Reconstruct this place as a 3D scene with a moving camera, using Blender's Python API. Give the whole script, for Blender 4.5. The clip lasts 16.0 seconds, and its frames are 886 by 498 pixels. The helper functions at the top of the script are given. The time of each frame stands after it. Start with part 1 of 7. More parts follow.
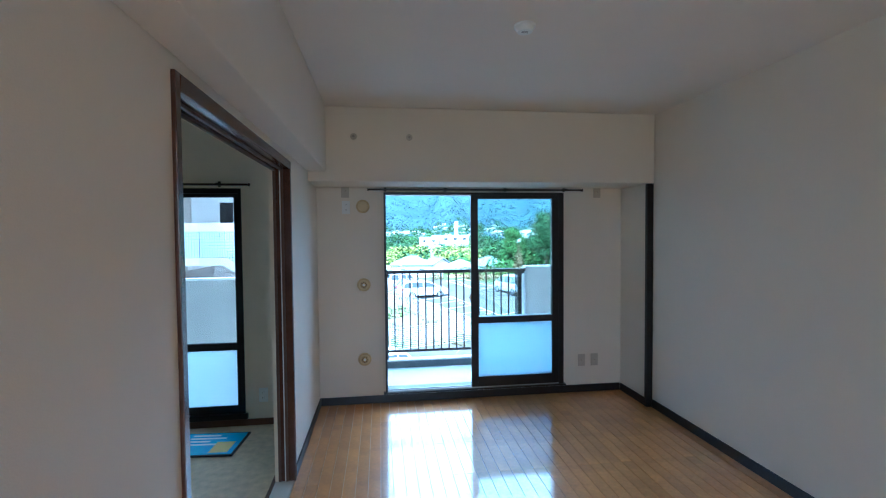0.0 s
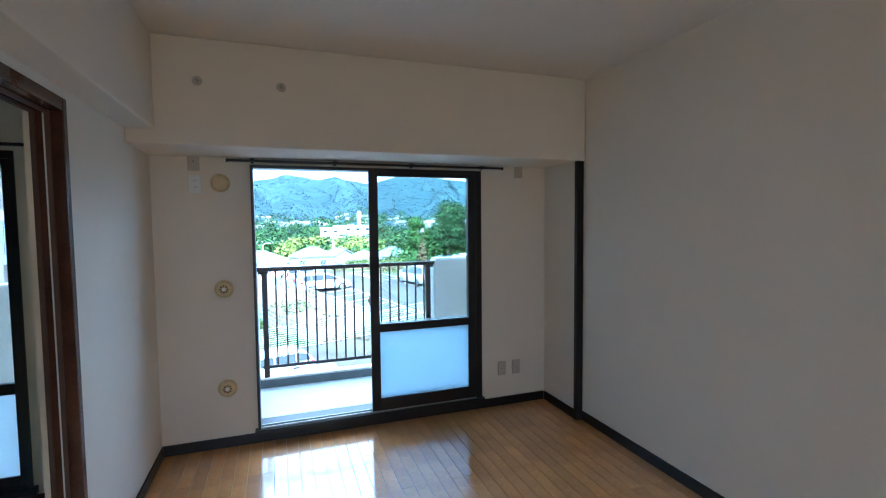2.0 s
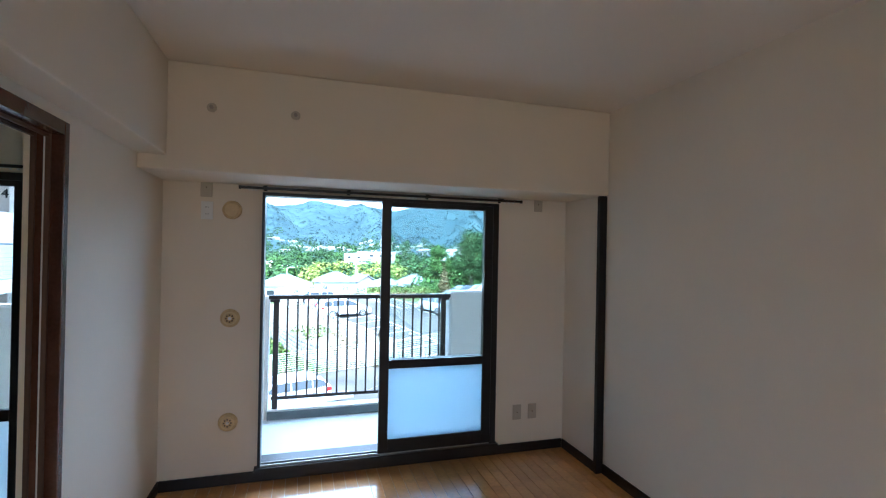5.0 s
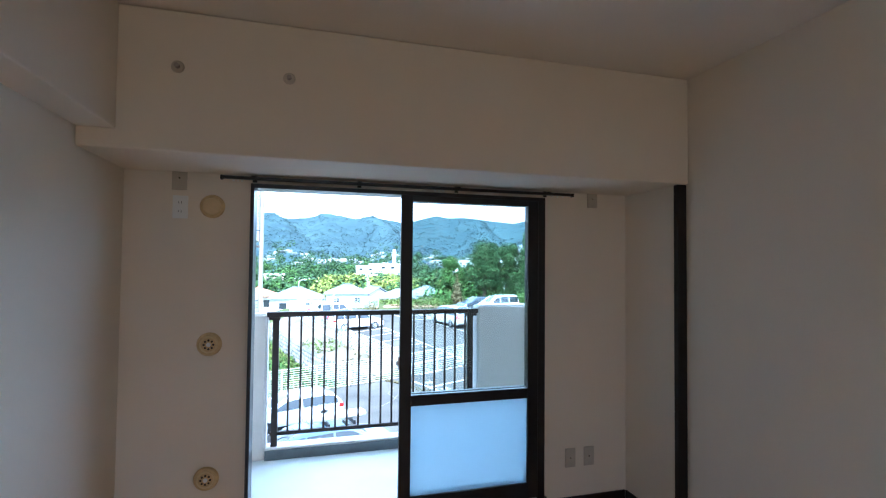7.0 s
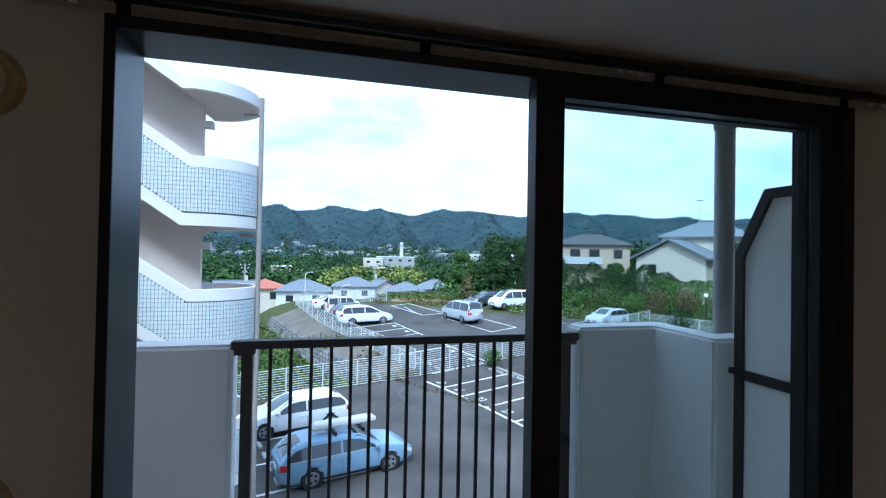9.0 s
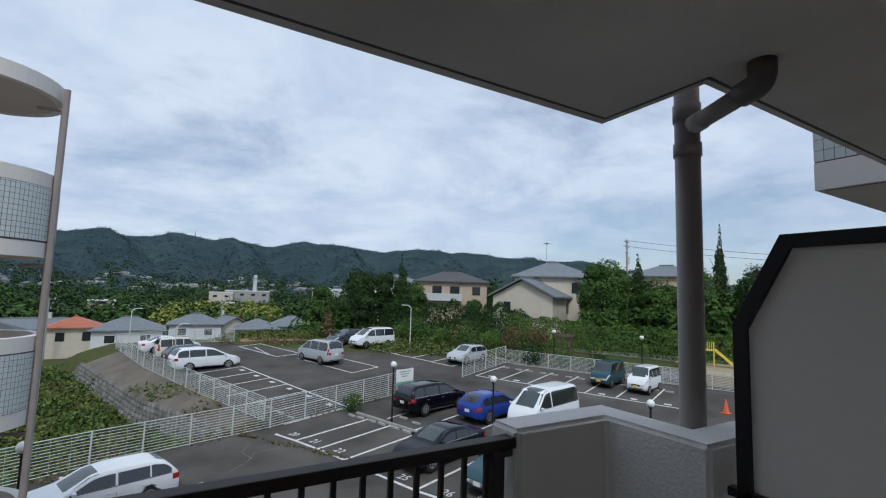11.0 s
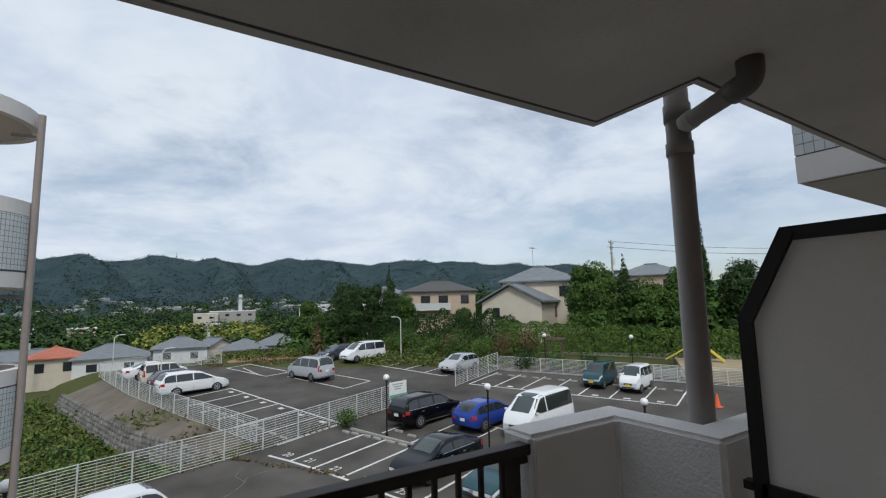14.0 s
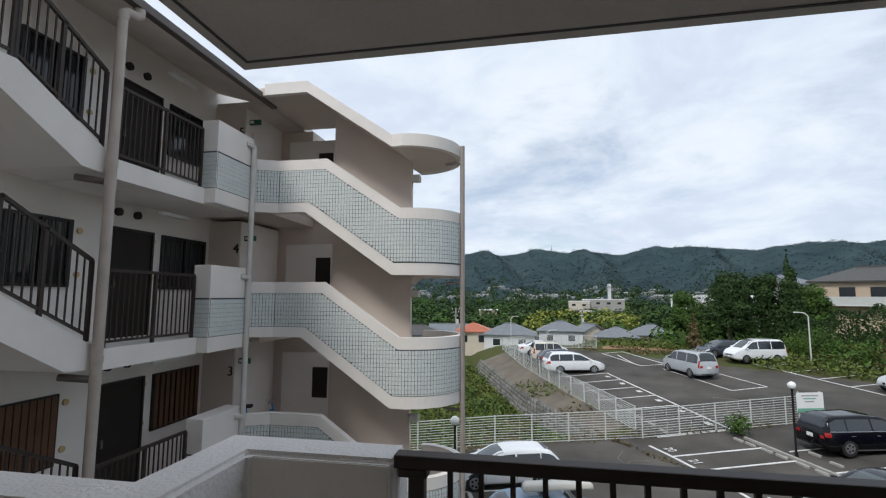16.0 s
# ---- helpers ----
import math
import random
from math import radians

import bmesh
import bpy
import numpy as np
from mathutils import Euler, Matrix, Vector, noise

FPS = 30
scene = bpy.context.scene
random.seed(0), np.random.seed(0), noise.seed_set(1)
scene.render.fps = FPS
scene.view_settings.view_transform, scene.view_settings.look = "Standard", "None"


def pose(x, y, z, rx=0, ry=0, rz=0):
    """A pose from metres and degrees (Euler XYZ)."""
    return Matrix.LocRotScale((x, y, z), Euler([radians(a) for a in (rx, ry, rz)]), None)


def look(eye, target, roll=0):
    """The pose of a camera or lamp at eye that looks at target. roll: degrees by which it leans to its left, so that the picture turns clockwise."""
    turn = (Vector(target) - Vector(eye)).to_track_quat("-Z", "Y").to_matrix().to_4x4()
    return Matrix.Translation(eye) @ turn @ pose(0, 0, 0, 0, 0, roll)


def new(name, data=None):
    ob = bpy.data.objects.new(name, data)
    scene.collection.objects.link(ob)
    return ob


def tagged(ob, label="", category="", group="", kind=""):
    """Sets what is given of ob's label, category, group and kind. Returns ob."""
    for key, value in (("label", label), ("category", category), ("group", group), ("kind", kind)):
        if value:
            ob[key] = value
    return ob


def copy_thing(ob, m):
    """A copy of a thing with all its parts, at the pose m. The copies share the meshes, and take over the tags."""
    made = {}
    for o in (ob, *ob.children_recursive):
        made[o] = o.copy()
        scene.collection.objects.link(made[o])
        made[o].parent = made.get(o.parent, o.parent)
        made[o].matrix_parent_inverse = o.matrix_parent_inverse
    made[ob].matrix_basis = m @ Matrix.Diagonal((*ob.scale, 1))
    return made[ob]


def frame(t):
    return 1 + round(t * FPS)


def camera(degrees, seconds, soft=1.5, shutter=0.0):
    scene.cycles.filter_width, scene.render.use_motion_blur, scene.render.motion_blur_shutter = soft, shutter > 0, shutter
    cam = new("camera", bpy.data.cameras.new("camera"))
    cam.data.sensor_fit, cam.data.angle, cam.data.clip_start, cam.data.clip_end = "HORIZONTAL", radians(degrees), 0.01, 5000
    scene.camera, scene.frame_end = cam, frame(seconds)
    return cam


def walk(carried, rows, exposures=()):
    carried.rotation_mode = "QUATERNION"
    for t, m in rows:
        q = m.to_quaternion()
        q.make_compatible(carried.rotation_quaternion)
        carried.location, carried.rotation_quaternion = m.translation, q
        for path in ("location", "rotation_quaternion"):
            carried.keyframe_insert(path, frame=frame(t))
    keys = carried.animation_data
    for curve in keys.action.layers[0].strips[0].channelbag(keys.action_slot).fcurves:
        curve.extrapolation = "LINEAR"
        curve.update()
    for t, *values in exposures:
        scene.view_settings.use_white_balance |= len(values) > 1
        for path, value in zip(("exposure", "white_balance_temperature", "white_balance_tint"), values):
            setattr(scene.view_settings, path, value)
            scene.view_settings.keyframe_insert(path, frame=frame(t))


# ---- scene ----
cam = camera(87.0, 16.0, soft=1.2)

PATH = [
    (0, (0.555, -4.23, 1.531), (0.819, -2.248, 1.464), -0.5),
    (0.5, (0.653, -4.036, 1.502), (1.069, -2.081, 1.444), -0.6),
    (1, (0.647, -3.794, 1.504), (1.175, -1.868, 1.414), -0.0),
    (1.5, (0.634, -3.564, 1.523), (1.273, -1.672, 1.424), -0.2),
    (2, (0.753, -3.399, 1.503), (1.415, -1.516, 1.39), -0.6),
    (2.5, (0.858, -3.316, 1.479), (1.488, -1.421, 1.357), 0.1),
    (3, (0.885, -3.286, 1.473), (1.483, -1.383, 1.332), 0.2),
    (3.5, (0.884, -3.277, 1.467), (1.47, -1.371, 1.316), 0.5),
    (4, (0.879, -3.278, 1.464), (1.458, -1.369, 1.318), 0.9),
    (4.5, (0.868, -3.28, 1.495), (1.442, -1.366, 1.409), 1.0),
    (5, (0.85, -3.291, 1.535), (1.421, -1.374, 1.545), 1.1),
    (5.2, (0.847, -3.287, 1.539), (1.412, -1.369, 1.58), 1.2),
    (7.5, (0.926, -2.23, 1.497), (1.429, -0.295, 1.554), 0.4),
    (8.2, (0.924, -1.611, 1.499), (1.395, 0.333, 1.52), 0.8),
    (10.3, (1.084, -0.13, 1.579), (1.854, 1.712, 1.701), 1.3),
    (10.5, (1.114, -0.059, 1.602), (1.965, 1.745, 1.752), 1.1),
    (11, (1.171, 0.031, 1.608), (2.196, 1.738, 1.8), 1.7),
    (11.5, (1.187, 0.056, 1.609), (2.338, 1.674, 1.843), 1.9),
    (12, (1.189, 0.057, 1.607), (2.419, 1.615, 1.85), 1.8),
    (12.5, (1.186, 0.052, 1.609), (2.455, 1.58, 1.843), 1.2),
    (13, (1.185, 0.059, 1.608), (2.462, 1.579, 1.844), 0.4),
    (13.5, (1.165, 0.069, 1.603), (2.399, 1.625, 1.846), -0.3),
    (14, (1.116, 0.072, 1.607), (2.19, 1.743, 1.839), -1.3),
    (14.5, (1.086, 0.059, 1.605), (1.832, 1.899, 1.848), -1.0),
    (15, (1.029, 0.051, 1.575), (1.339, 2.013, 1.811), -0.7),
    (15.2, (1.019, 0.028, 1.584), (1.178, 2.009, 1.809), -0.6),
    (15.5, (1.003, 0.011, 1.577), (0.947, 1.997, 1.8), -0.3),
    (16, (0.954, -0.025, 1.572), (0.599, 1.933, 1.774), 0.2),
]
walk(cam, [(t, look(eye, target, roll)) for t, eye, target, roll in PATH],
     exposures=[(0.0, 3.6, 4040, -6), (2.0, 3.48, 4350, -4), (3.5, 3.48, 4440, -2), (5.0, 3.45, 4720, 0), (7.5, 3.0, 4700, 2), (8.2, 2.45, 4450, 2), (10.2, 0.0, 5550, 6),
                (11.0, 0.05, 5850, 8), (12.5, 0.3, 6200, 9), (14.5, 0.1, 6300, 8), (16.0, 0.35, 6350, 9)])


# ---- world and sun: bright overcast with broken cloud ----
SUN_ELEV, SUN_AZ = radians(50), radians(205)   # behind the building
world = bpy.data.worlds.new("sky")
scene.world = world
world.use_nodes = True
wn, wl = world.node_tree.nodes, world.node_tree.links
wn.clear()
w_out = wn.new("ShaderNodeOutputWorld")
w_bg = wn.new("ShaderNodeBackground")
w_sky = wn.new("ShaderNodeTexSky")
w_sky.sky_type, w_sky.sun_disc = "NISHITA", False
w_sky.sun_elevation, w_sky.sun_rotation = SUN_ELEV, SUN_AZ
w_tc = wn.new("ShaderNodeTexCoord")
w_sep = wn.new("ShaderNodeSeparateXYZ")
w_den = wn.new("ShaderNodeMath"); w_den.operation = "ADD"; w_den.inputs[1].default_value = 0.22
w_abs = wn.new("ShaderNodeMath"); w_abs.operation = "MAXIMUM"; w_abs.inputs[1].default_value = 0.0
w_div = wn.new("ShaderNodeVectorMath"); w_div.operation = "DIVIDE"
w_comb = wn.new("ShaderNodeCombineXYZ")
wl.new(w_tc.outputs["Generated"], w_sep.inputs[0])
wl.new(w_sep.outputs["Z"], w_abs.inputs[0]); wl.new(w_abs.outputs[0], w_den.inputs[0])
for k in range(3):
    wl.new(w_den.outputs[0], w_comb.inputs[k])
wl.new(w_tc.outputs["Generated"], w_div.inputs[0]); wl.new(w_comb.outputs[0], w_div.inputs[1])
def w_noise(scale, detail, rough, lo, hi):
    n = wn.new("ShaderNodeTexNoise"); n.inputs["Scale"].default_value = scale
    n.inputs["Detail"].default_value = detail; n.inputs["Roughness"].default_value = rough
    n.inputs["Distortion"].default_value = 0.3
    wl.new(w_div.outputs[0], n.inputs["Vector"])
    m = wn.new("ShaderNodeMapRange"); m.interpolation_type = "SMOOTHSTEP"
    m.inputs["From Min"].default_value, m.inputs["From Max"].default_value = lo, hi
    wl.new(n.outputs["Fac"], m.inputs["Value"])
    return m.outputs[0]
cover = w_noise(1.3, 7, 0.6, 0.27, 0.53)
cover.node.inputs["To Min"].default_value = 0.36
shade = w_noise(2.1, 6, 0.6, 0.32, 0.68)
def w_ramp(src, lo, hi):
    m = wn.new("ShaderNodeMapRange"); m.interpolation_type = "SMOOTHSTEP"
    m.inputs["From Min"].default_value, m.inputs["From Max"].default_value = lo, hi
    wl.new(src, m.inputs["Value"])
    return m.outputs[0]
w_gap = wn.new("ShaderNodeMath"); w_gap.operation = "MULTIPLY"       # clearer air low in the east
wl.new(w_ramp(w_sep.outputs["X"], 0.35, 0.85), w_gap.inputs[0])
w_low = wn.new("ShaderNodeMath"); w_low.operation = "SUBTRACT"; w_low.inputs[0].default_value = 1.0
wl.new(w_ramp(w_sep.outputs["Z"], 0.02, 0.28), w_low.inputs[1]); wl.new(w_low.outputs[0], w_gap.inputs[1])
w_thin = wn.new("ShaderNodeMath"); w_thin.operation = "MULTIPLY_ADD"; w_thin.inputs[1].default_value = -0.62; w_thin.inputs[2].default_value = 1.0
wl.new(w_gap.outputs[0], w_thin.inputs[0])
w_cov = wn.new("ShaderNodeMath"); w_cov.operation = "MULTIPLY"
wl.new(cover, w_cov.inputs[0]); wl.new(w_thin.outputs[0], w_cov.inputs[1])
w_cl = wn.new("ShaderNodeMix"); w_cl.data_type = "RGBA"
w_cl.inputs["A"].default_value = (6.1, 6.8, 8.0, 1); w_cl.inputs["B"].default_value = (7.8, 8.3, 9.0, 1)
wl.new(shade, w_cl.inputs["Factor"])
w_mix = wn.new("ShaderNodeMix"); w_mix.data_type = "RGBA"
wl.new(w_cov.outputs[0], w_mix.inputs["Factor"]); wl.new(w_sky.outputs[0], w_mix.inputs["A"]); wl.new(w_cl.outputs["Result"], w_mix.inputs["B"])
wl.new(w_mix.outputs["Result"], w_bg.inputs["Color"])
w_bg.inputs["Strength"].default_value = 0.088
wl.new(w_bg.outputs[0], w_out.inputs["Surface"])

sun = new("sun", bpy.data.lights.new("sun", "SUN"))
sun.data.energy, sun.data.angle, sun.data.color = 1.7, radians(12), (1.0, 0.96, 0.9)
_sd = Vector((math.sin(SUN_AZ) * math.cos(SUN_ELEV), math.cos(SUN_AZ) * math.cos(SUN_ELEV), math.sin(SUN_ELEV)))
sun.matrix_world = look(_sd * 50, (0, 0, 0))

# ---- materials ----
def mat(name, col, rough=0.6, metal=0.0, var=0.12, scale=3.0, fine=60.0, bump=0.0, bscale=None, random_tint=0.0, col2=None, spec=0.5, coat=0.0, island=False, bdist=0.01):
    m = bpy.data.materials.new(name); m.use_nodes = True
    N, L = m.node_tree.nodes, m.node_tree.links
    b = N["Principled BSDF"]
    b.inputs["Roughness"].default_value, b.inputs["Metallic"].default_value = rough, metal
    b.inputs["Specular IOR Level"].default_value = spec
    b.inputs["Coat Weight"].default_value = coat
    tc = N.new("ShaderNodeTexCoord")
    n1 = N.new("ShaderNodeTexNoise"); n1.inputs["Scale"].default_value = scale; n1.inputs["Detail"].default_value = 5
    n2 = N.new("ShaderNodeTexNoise"); n2.inputs["Scale"].default_value = fine; n2.inputs["Detail"].default_value = 2
    L.new(tc.outputs["Object"], n1.inputs["Vector"]); L.new(tc.outputs["Object"], n2.inputs["Vector"])
    add = N.new("ShaderNodeMath"); add.operation = "MULTIPLY_ADD"; add.inputs[1].default_value = 0.35
    L.new(n2.outputs["Fac"], add.inputs[0]); L.new(n1.outputs["Fac"], add.inputs[2])
    mr = N.new("ShaderNodeMapRange"); mr.inputs["From Min"].default_value, mr.inputs["From Max"].default_value = 0.4, 0.95
    L.new(add.outputs[0], mr.inputs["Value"])
    mx = N.new("ShaderNodeMix"); mx.data_type = "RGBA"
    c2 = col2 or tuple(c * (1 - var) for c in col)
    mx.inputs["A"].default_value = (*c2, 1); mx.inputs["B"].default_value = (*(col if col2 else tuple(min(1, c * (1 + var * 0.5)) for c in col)), 1)
    L.new(mr.outputs[0], mx.inputs["Factor"])
    out = mx.outputs["Result"]
    if random_tint:
        src = N.new("ShaderNodeNewGeometry").outputs["Random Per Island"] if island else N.new("ShaderNodeObjectInfo").outputs["Random"]
        hs = N.new("ShaderNodeHueSaturation")
        r1 = N.new("ShaderNodeMapRange"); r1.inputs["To Min"].default_value, r1.inputs["To Max"].default_value = 1 - random_tint, 1 + random_tint
        L.new(src, r1.inputs["Value"]); L.new(r1.outputs[0], hs.inputs["Value"]); L.new(out, hs.inputs["Color"])
        out = hs.outputs["Color"]
    L.new(out, b.inputs["Base Color"])
    if bump:
        n3 = N.new("ShaderNodeTexNoise"); n3.inputs["Scale"].default_value = bscale or fine; n3.inputs["Detail"].default_value = 4
        L.new(tc.outputs["Object"], n3.inputs["Vector"])
        bp = N.new("ShaderNodeBump"); bp.inputs["Strength"].default_value = bump; bp.inputs["Distance"].default_value = bdist
        L.new(n3.outputs["Fac"], bp.inputs["Height"]); L.new(bp.outputs[0], b.inputs["Normal"])
    return m

def glass_mat(name, tint=(1, 1, 1), gloss=0.06, rough=0.0):
    m = bpy.data.materials.new(name); m.use_nodes = True
    N, L = m.node_tree.nodes, m.node_tree.links
    N.clear()
    o = N.new("ShaderNodeOutputMaterial"); t = N.new("ShaderNodeBsdfTransparent"); g = N.new("ShaderNodeBsdfGlossy"); x = N.new("ShaderNodeMixShader")
    t.inputs[0].default_value = (*tint, 1); g.inputs["Roughness"].default_value = rough; x.inputs[0].default_value = gloss
    L.new(t.outputs[0], x.inputs[1]); L.new(g.outputs[0], x.inputs[2]); L.new(x.outputs[0], o.inputs[0])
    return m

def frosted_mat(name):
    m = bpy.data.materials.new(name); m.use_nodes = True
    N, L = m.node_tree.nodes, m.node_tree.links
    N.clear()
    o = N.new("ShaderNodeOutputMaterial"); t = N.new("ShaderNodeBsdfTranslucent"); r = N.new("ShaderNodeBsdfRefraction"); x = N.new("ShaderNodeMixShader")
    t.inputs[0].default_value = (0.50, 0.60, 0.66, 1); r.inputs["Roughness"].default_value = 0.55; r.inputs["IOR"].default_value = 1.02
    x.inputs[0].default_value = 0.45
    L.new(t.outputs[0], x.inputs[1]); L.new(r.outputs[0], x.inputs[2]); L.new(x.outputs[0], o.inputs[0])
    return m

M = {}
M["wallpaper"] = mat("wallpaper", (0.80, 0.72, 0.605), 0.85, var=0.04, scale=1.5, fine=220, bump=0.12, bscale=260)
M["ceiling"] = mat("ceiling_paper", (0.82, 0.755, 0.665), 0.9, var=0.04, scale=1.2, fine=180, bump=0.1, bscale=220)
M["black_trim"] = mat("black_trim", (0.010, 0.008, 0.008), 0.4, var=0.3, scale=8)
M["brown_wood"] = mat("brown_wood", (0.10, 0.04, 0.023), 0.24, var=0.45, scale=6, fine=90)
M["alu_dark"] = mat("dark_aluminium", (0.018, 0.017, 0.018), 0.35, 0.3, var=0.2, scale=10)
M["alu_rail"] = mat("rail_aluminium", (0.050, 0.038, 0.033), 0.5, 0.0, spec=0.25, var=0.2, scale=9)
M["floor"] = mat("wood_board", (0.72, 0.345, 0.095), 0.3, var=0.3, scale=5, fine=40, random_tint=0.12, spec=0.5, coat=1.0)
_fb = M["floor"].node_tree.nodes["Principled BSDF"]
_fb.inputs["Coat IOR"].default_value, _fb.inputs["Coat Roughness"].default_value = 2.0, 0.10
M["floor_gap"] = mat("board_joint", (0.74, 0.62, 0.45), 0.5, var=0.2)
M["tatami"] = mat("tatami", (0.78, 0.62, 0.39), 0.8, var=0.2, scale=20, fine=300, bump=0.2, bscale=300)
M["sandwall"] = mat("green_beige_wall", (0.86, 0.745, 0.59), 0.95, var=0.08, scale=2, fine=300, bump=0.1)
M["plastic"] = mat("ivory_plastic", (0.72, 0.68, 0.60), 0.4, var=0.05)
M["plastic_white"] = mat("white_plastic", (0.82, 0.82, 0.80), 0.35, var=0.03)
M["brass"] = mat("aged_ivory_ring", (0.60, 0.44, 0.21), 0.45, var=0.2, scale=30)
M["ivory_plate"] = mat("ivory_wall_plate", (0.52, 0.46, 0.37), 0.4, var=0.08, scale=20)
M["aged_cap"] = mat("yellowed_plastic", (0.66, 0.51, 0.27), 0.5, var=0.1, scale=20)
M["slot"] = mat("dark_slot", (0.02, 0.018, 0.016), 0.7)
M["steel"] = mat("steel", (0.5, 0.48, 0.45), 0.35, 0.9, var=0.1)
M["glass"] = glass_mat("window_glass", (0.93, 0.96, 0.96), 0.03)
M["frosted"] = frosted_mat("frosted_glass")
M["vinyl"] = mat("balcony_vinyl", (0.77, 0.81, 0.81), 0.45, var=0.08, scale=3, fine=120)
M["concrete_dark"] = mat("dark_curb", (0.14, 0.16, 0.17), 0.7, var=0.25, scale=5)
M["stucco"] = mat("rough_stucco", (0.88, 0.845, 0.81), 0.9, var=0.08, scale=4, fine=90, bump=0.38, bscale=70, bdist=0.02)
M["stucco_cap"] = mat("stucco_cap", (0.87, 0.85, 0.83), 0.85, var=0.10, scale=4, fine=90, bump=0.45, bscale=45, bdist=0.02)
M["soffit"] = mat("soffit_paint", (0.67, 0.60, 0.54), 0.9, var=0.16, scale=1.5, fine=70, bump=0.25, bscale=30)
M["paint_beige"] = mat("beige_wall_paint", (0.64, 0.56, 0.50), 0.85, var=0.08, scale=1.2, fine=60, bump=0.2, bscale=60)
M["paint_white"] = mat("white_wall_paint", (0.82, 0.78, 0.74), 0.8, var=0.09, scale=1.3, fine=40, bump=0.2, bscale=60)
M["tile"] = mat("glazed_tile", (0.66, 0.70, 0.69), 0.3, var=0.05, random_tint=0.04, island=True)
M["grout"] = mat("dark_grout", (0.07, 0.085, 0.09), 0.9)
M["pipe"] = mat("pipe_brown_grey", (0.33, 0.29, 0.27), 0.5, var=0.12, scale=4)
M["gutter"] = mat("brown_gutter", (0.12, 0.10, 0.09), 0.5)
M["pipe_beige"] = mat("pipe_beige", (0.47, 0.41, 0.36), 0.55, var=0.15, scale=4)
M["pipe_light"] = mat("pipe_pale", (0.62, 0.60, 0.57), 0.55, var=0.12, scale=4)
M["panel_white"] = mat("partition_board", (0.85, 0.79, 0.74), 0.8, var=0.06, scale=1.5, fine=80, bump=0.1)
M["door_brown"] = mat("brown_steel_door", (0.03, 0.025, 0.022), 0.5, spec=0.2, var=0.15)
M["louvre"] = mat("brown_louvre", (0.11, 0.05, 0.025), 0.6, var=0.35, scale=5)
M["dark_pane"] = mat("dark_window", (0.03, 0.035, 0.04), 0.08, var=0.2)
M["asphalt"] = mat("asphalt", (0.098, 0.090, 0.081), 0.9, spec=0.15, var=0.55, scale=0.35, fine=24, bump=0.4, bscale=50)
M["white_line"] = mat("road_paint", (0.68, 0.68, 0.66), 0.75, var=0.3, scale=3, fine=25)
M["grass"] = mat("grass_ground", (0.06, 0.09, 0.025), 0.95, spec=0.05, var=0.5, scale=0.35, fine=3.0, col2=(0.085, 0.07, 0.035), bump=0.8, bscale=4)
M["fence"] = mat("white_fence_paint", (0.52, 0.54, 0.52), 0.5, var=0.08)
M["emit_green"] = mat("green_sign", (0.02, 0.13, 0.065), 0.4)

# ---- mesh helpers ----
def link_bm(name, bm, material, parent=None, label="", smooth=False):
    me = bpy.data.meshes.new(name)
    bm.normal_update()
    bm.to_mesh(me); bm.free()
    if smooth:
        me.polygons.foreach_set("use_smooth", [True] * len(me.polygons))
    me.materials.append(M[material] if isinstance(material, str) else material)
    ob = new(name, me)
    if parent is not None:
        ob.parent = parent
    if label:
        ob["label"] = label
    return ob

def part(name, bm, material, parent, label="", smooth=False):
    return link_bm(name, bm, material, parent, label, smooth)

def empty(name, loc=(0, 0, 0), rz=0.0):
    e = new(name)
    e.empty_display_size = 0.1
    e.matrix_world = pose(*loc, 0, 0, rz)
    return e

def add_box(bm, lo, hi, bevel=0.0, m=None):
    lo, hi = Vector(lo), Vector(hi)
    r = bmesh.ops.create_cube(bm, size=1.0, matrix=Matrix.Translation((lo + hi) / 2) @ Matrix.Diagonal((*(hi - lo), 1)))
    vs = r["verts"]
    if bevel:
        es = list({e for v in vs for e in v.link_edges})
        r = bmesh.ops.bevel(bm, geom=es, offset=bevel, segments=2, affect="EDGES", profile=0.6)
        vs = list({v for f in r["faces"] for v in f.verts} | {v for v in vs if v.is_valid})
    if m is not None:
        bmesh.ops.transform(bm, matrix=m, verts=[v for v in vs if v.is_valid])
    return bm

def box(lo, hi, bevel=0.0):
    return add_box(bmesh.new(), lo, hi, bevel)

def boxes(*bs, bevel=0.0):
    bm = bmesh.new()
    for lo, hi in bs:
        add_box(bm, lo, hi, bevel)
    return bm

def add_tube(bm, a, b, r, seg=16, r2=None, caps=True):
    a, b = Vector(a), Vector(b)
    d = b - a
    m = Matrix.Translation((a + b) / 2) @ d.to_track_quat("Z", "Y").to_matrix().to_4x4()
    bmesh.ops.create_cone(bm, cap_ends=caps, segments=seg, radius1=r, radius2=r if r2 is None else r2, depth=d.length, matrix=m)
    return bm

def tube(a, b, r, seg=16, r2=None):
    return add_tube(bmesh.new(), a, b, r, seg, r2)

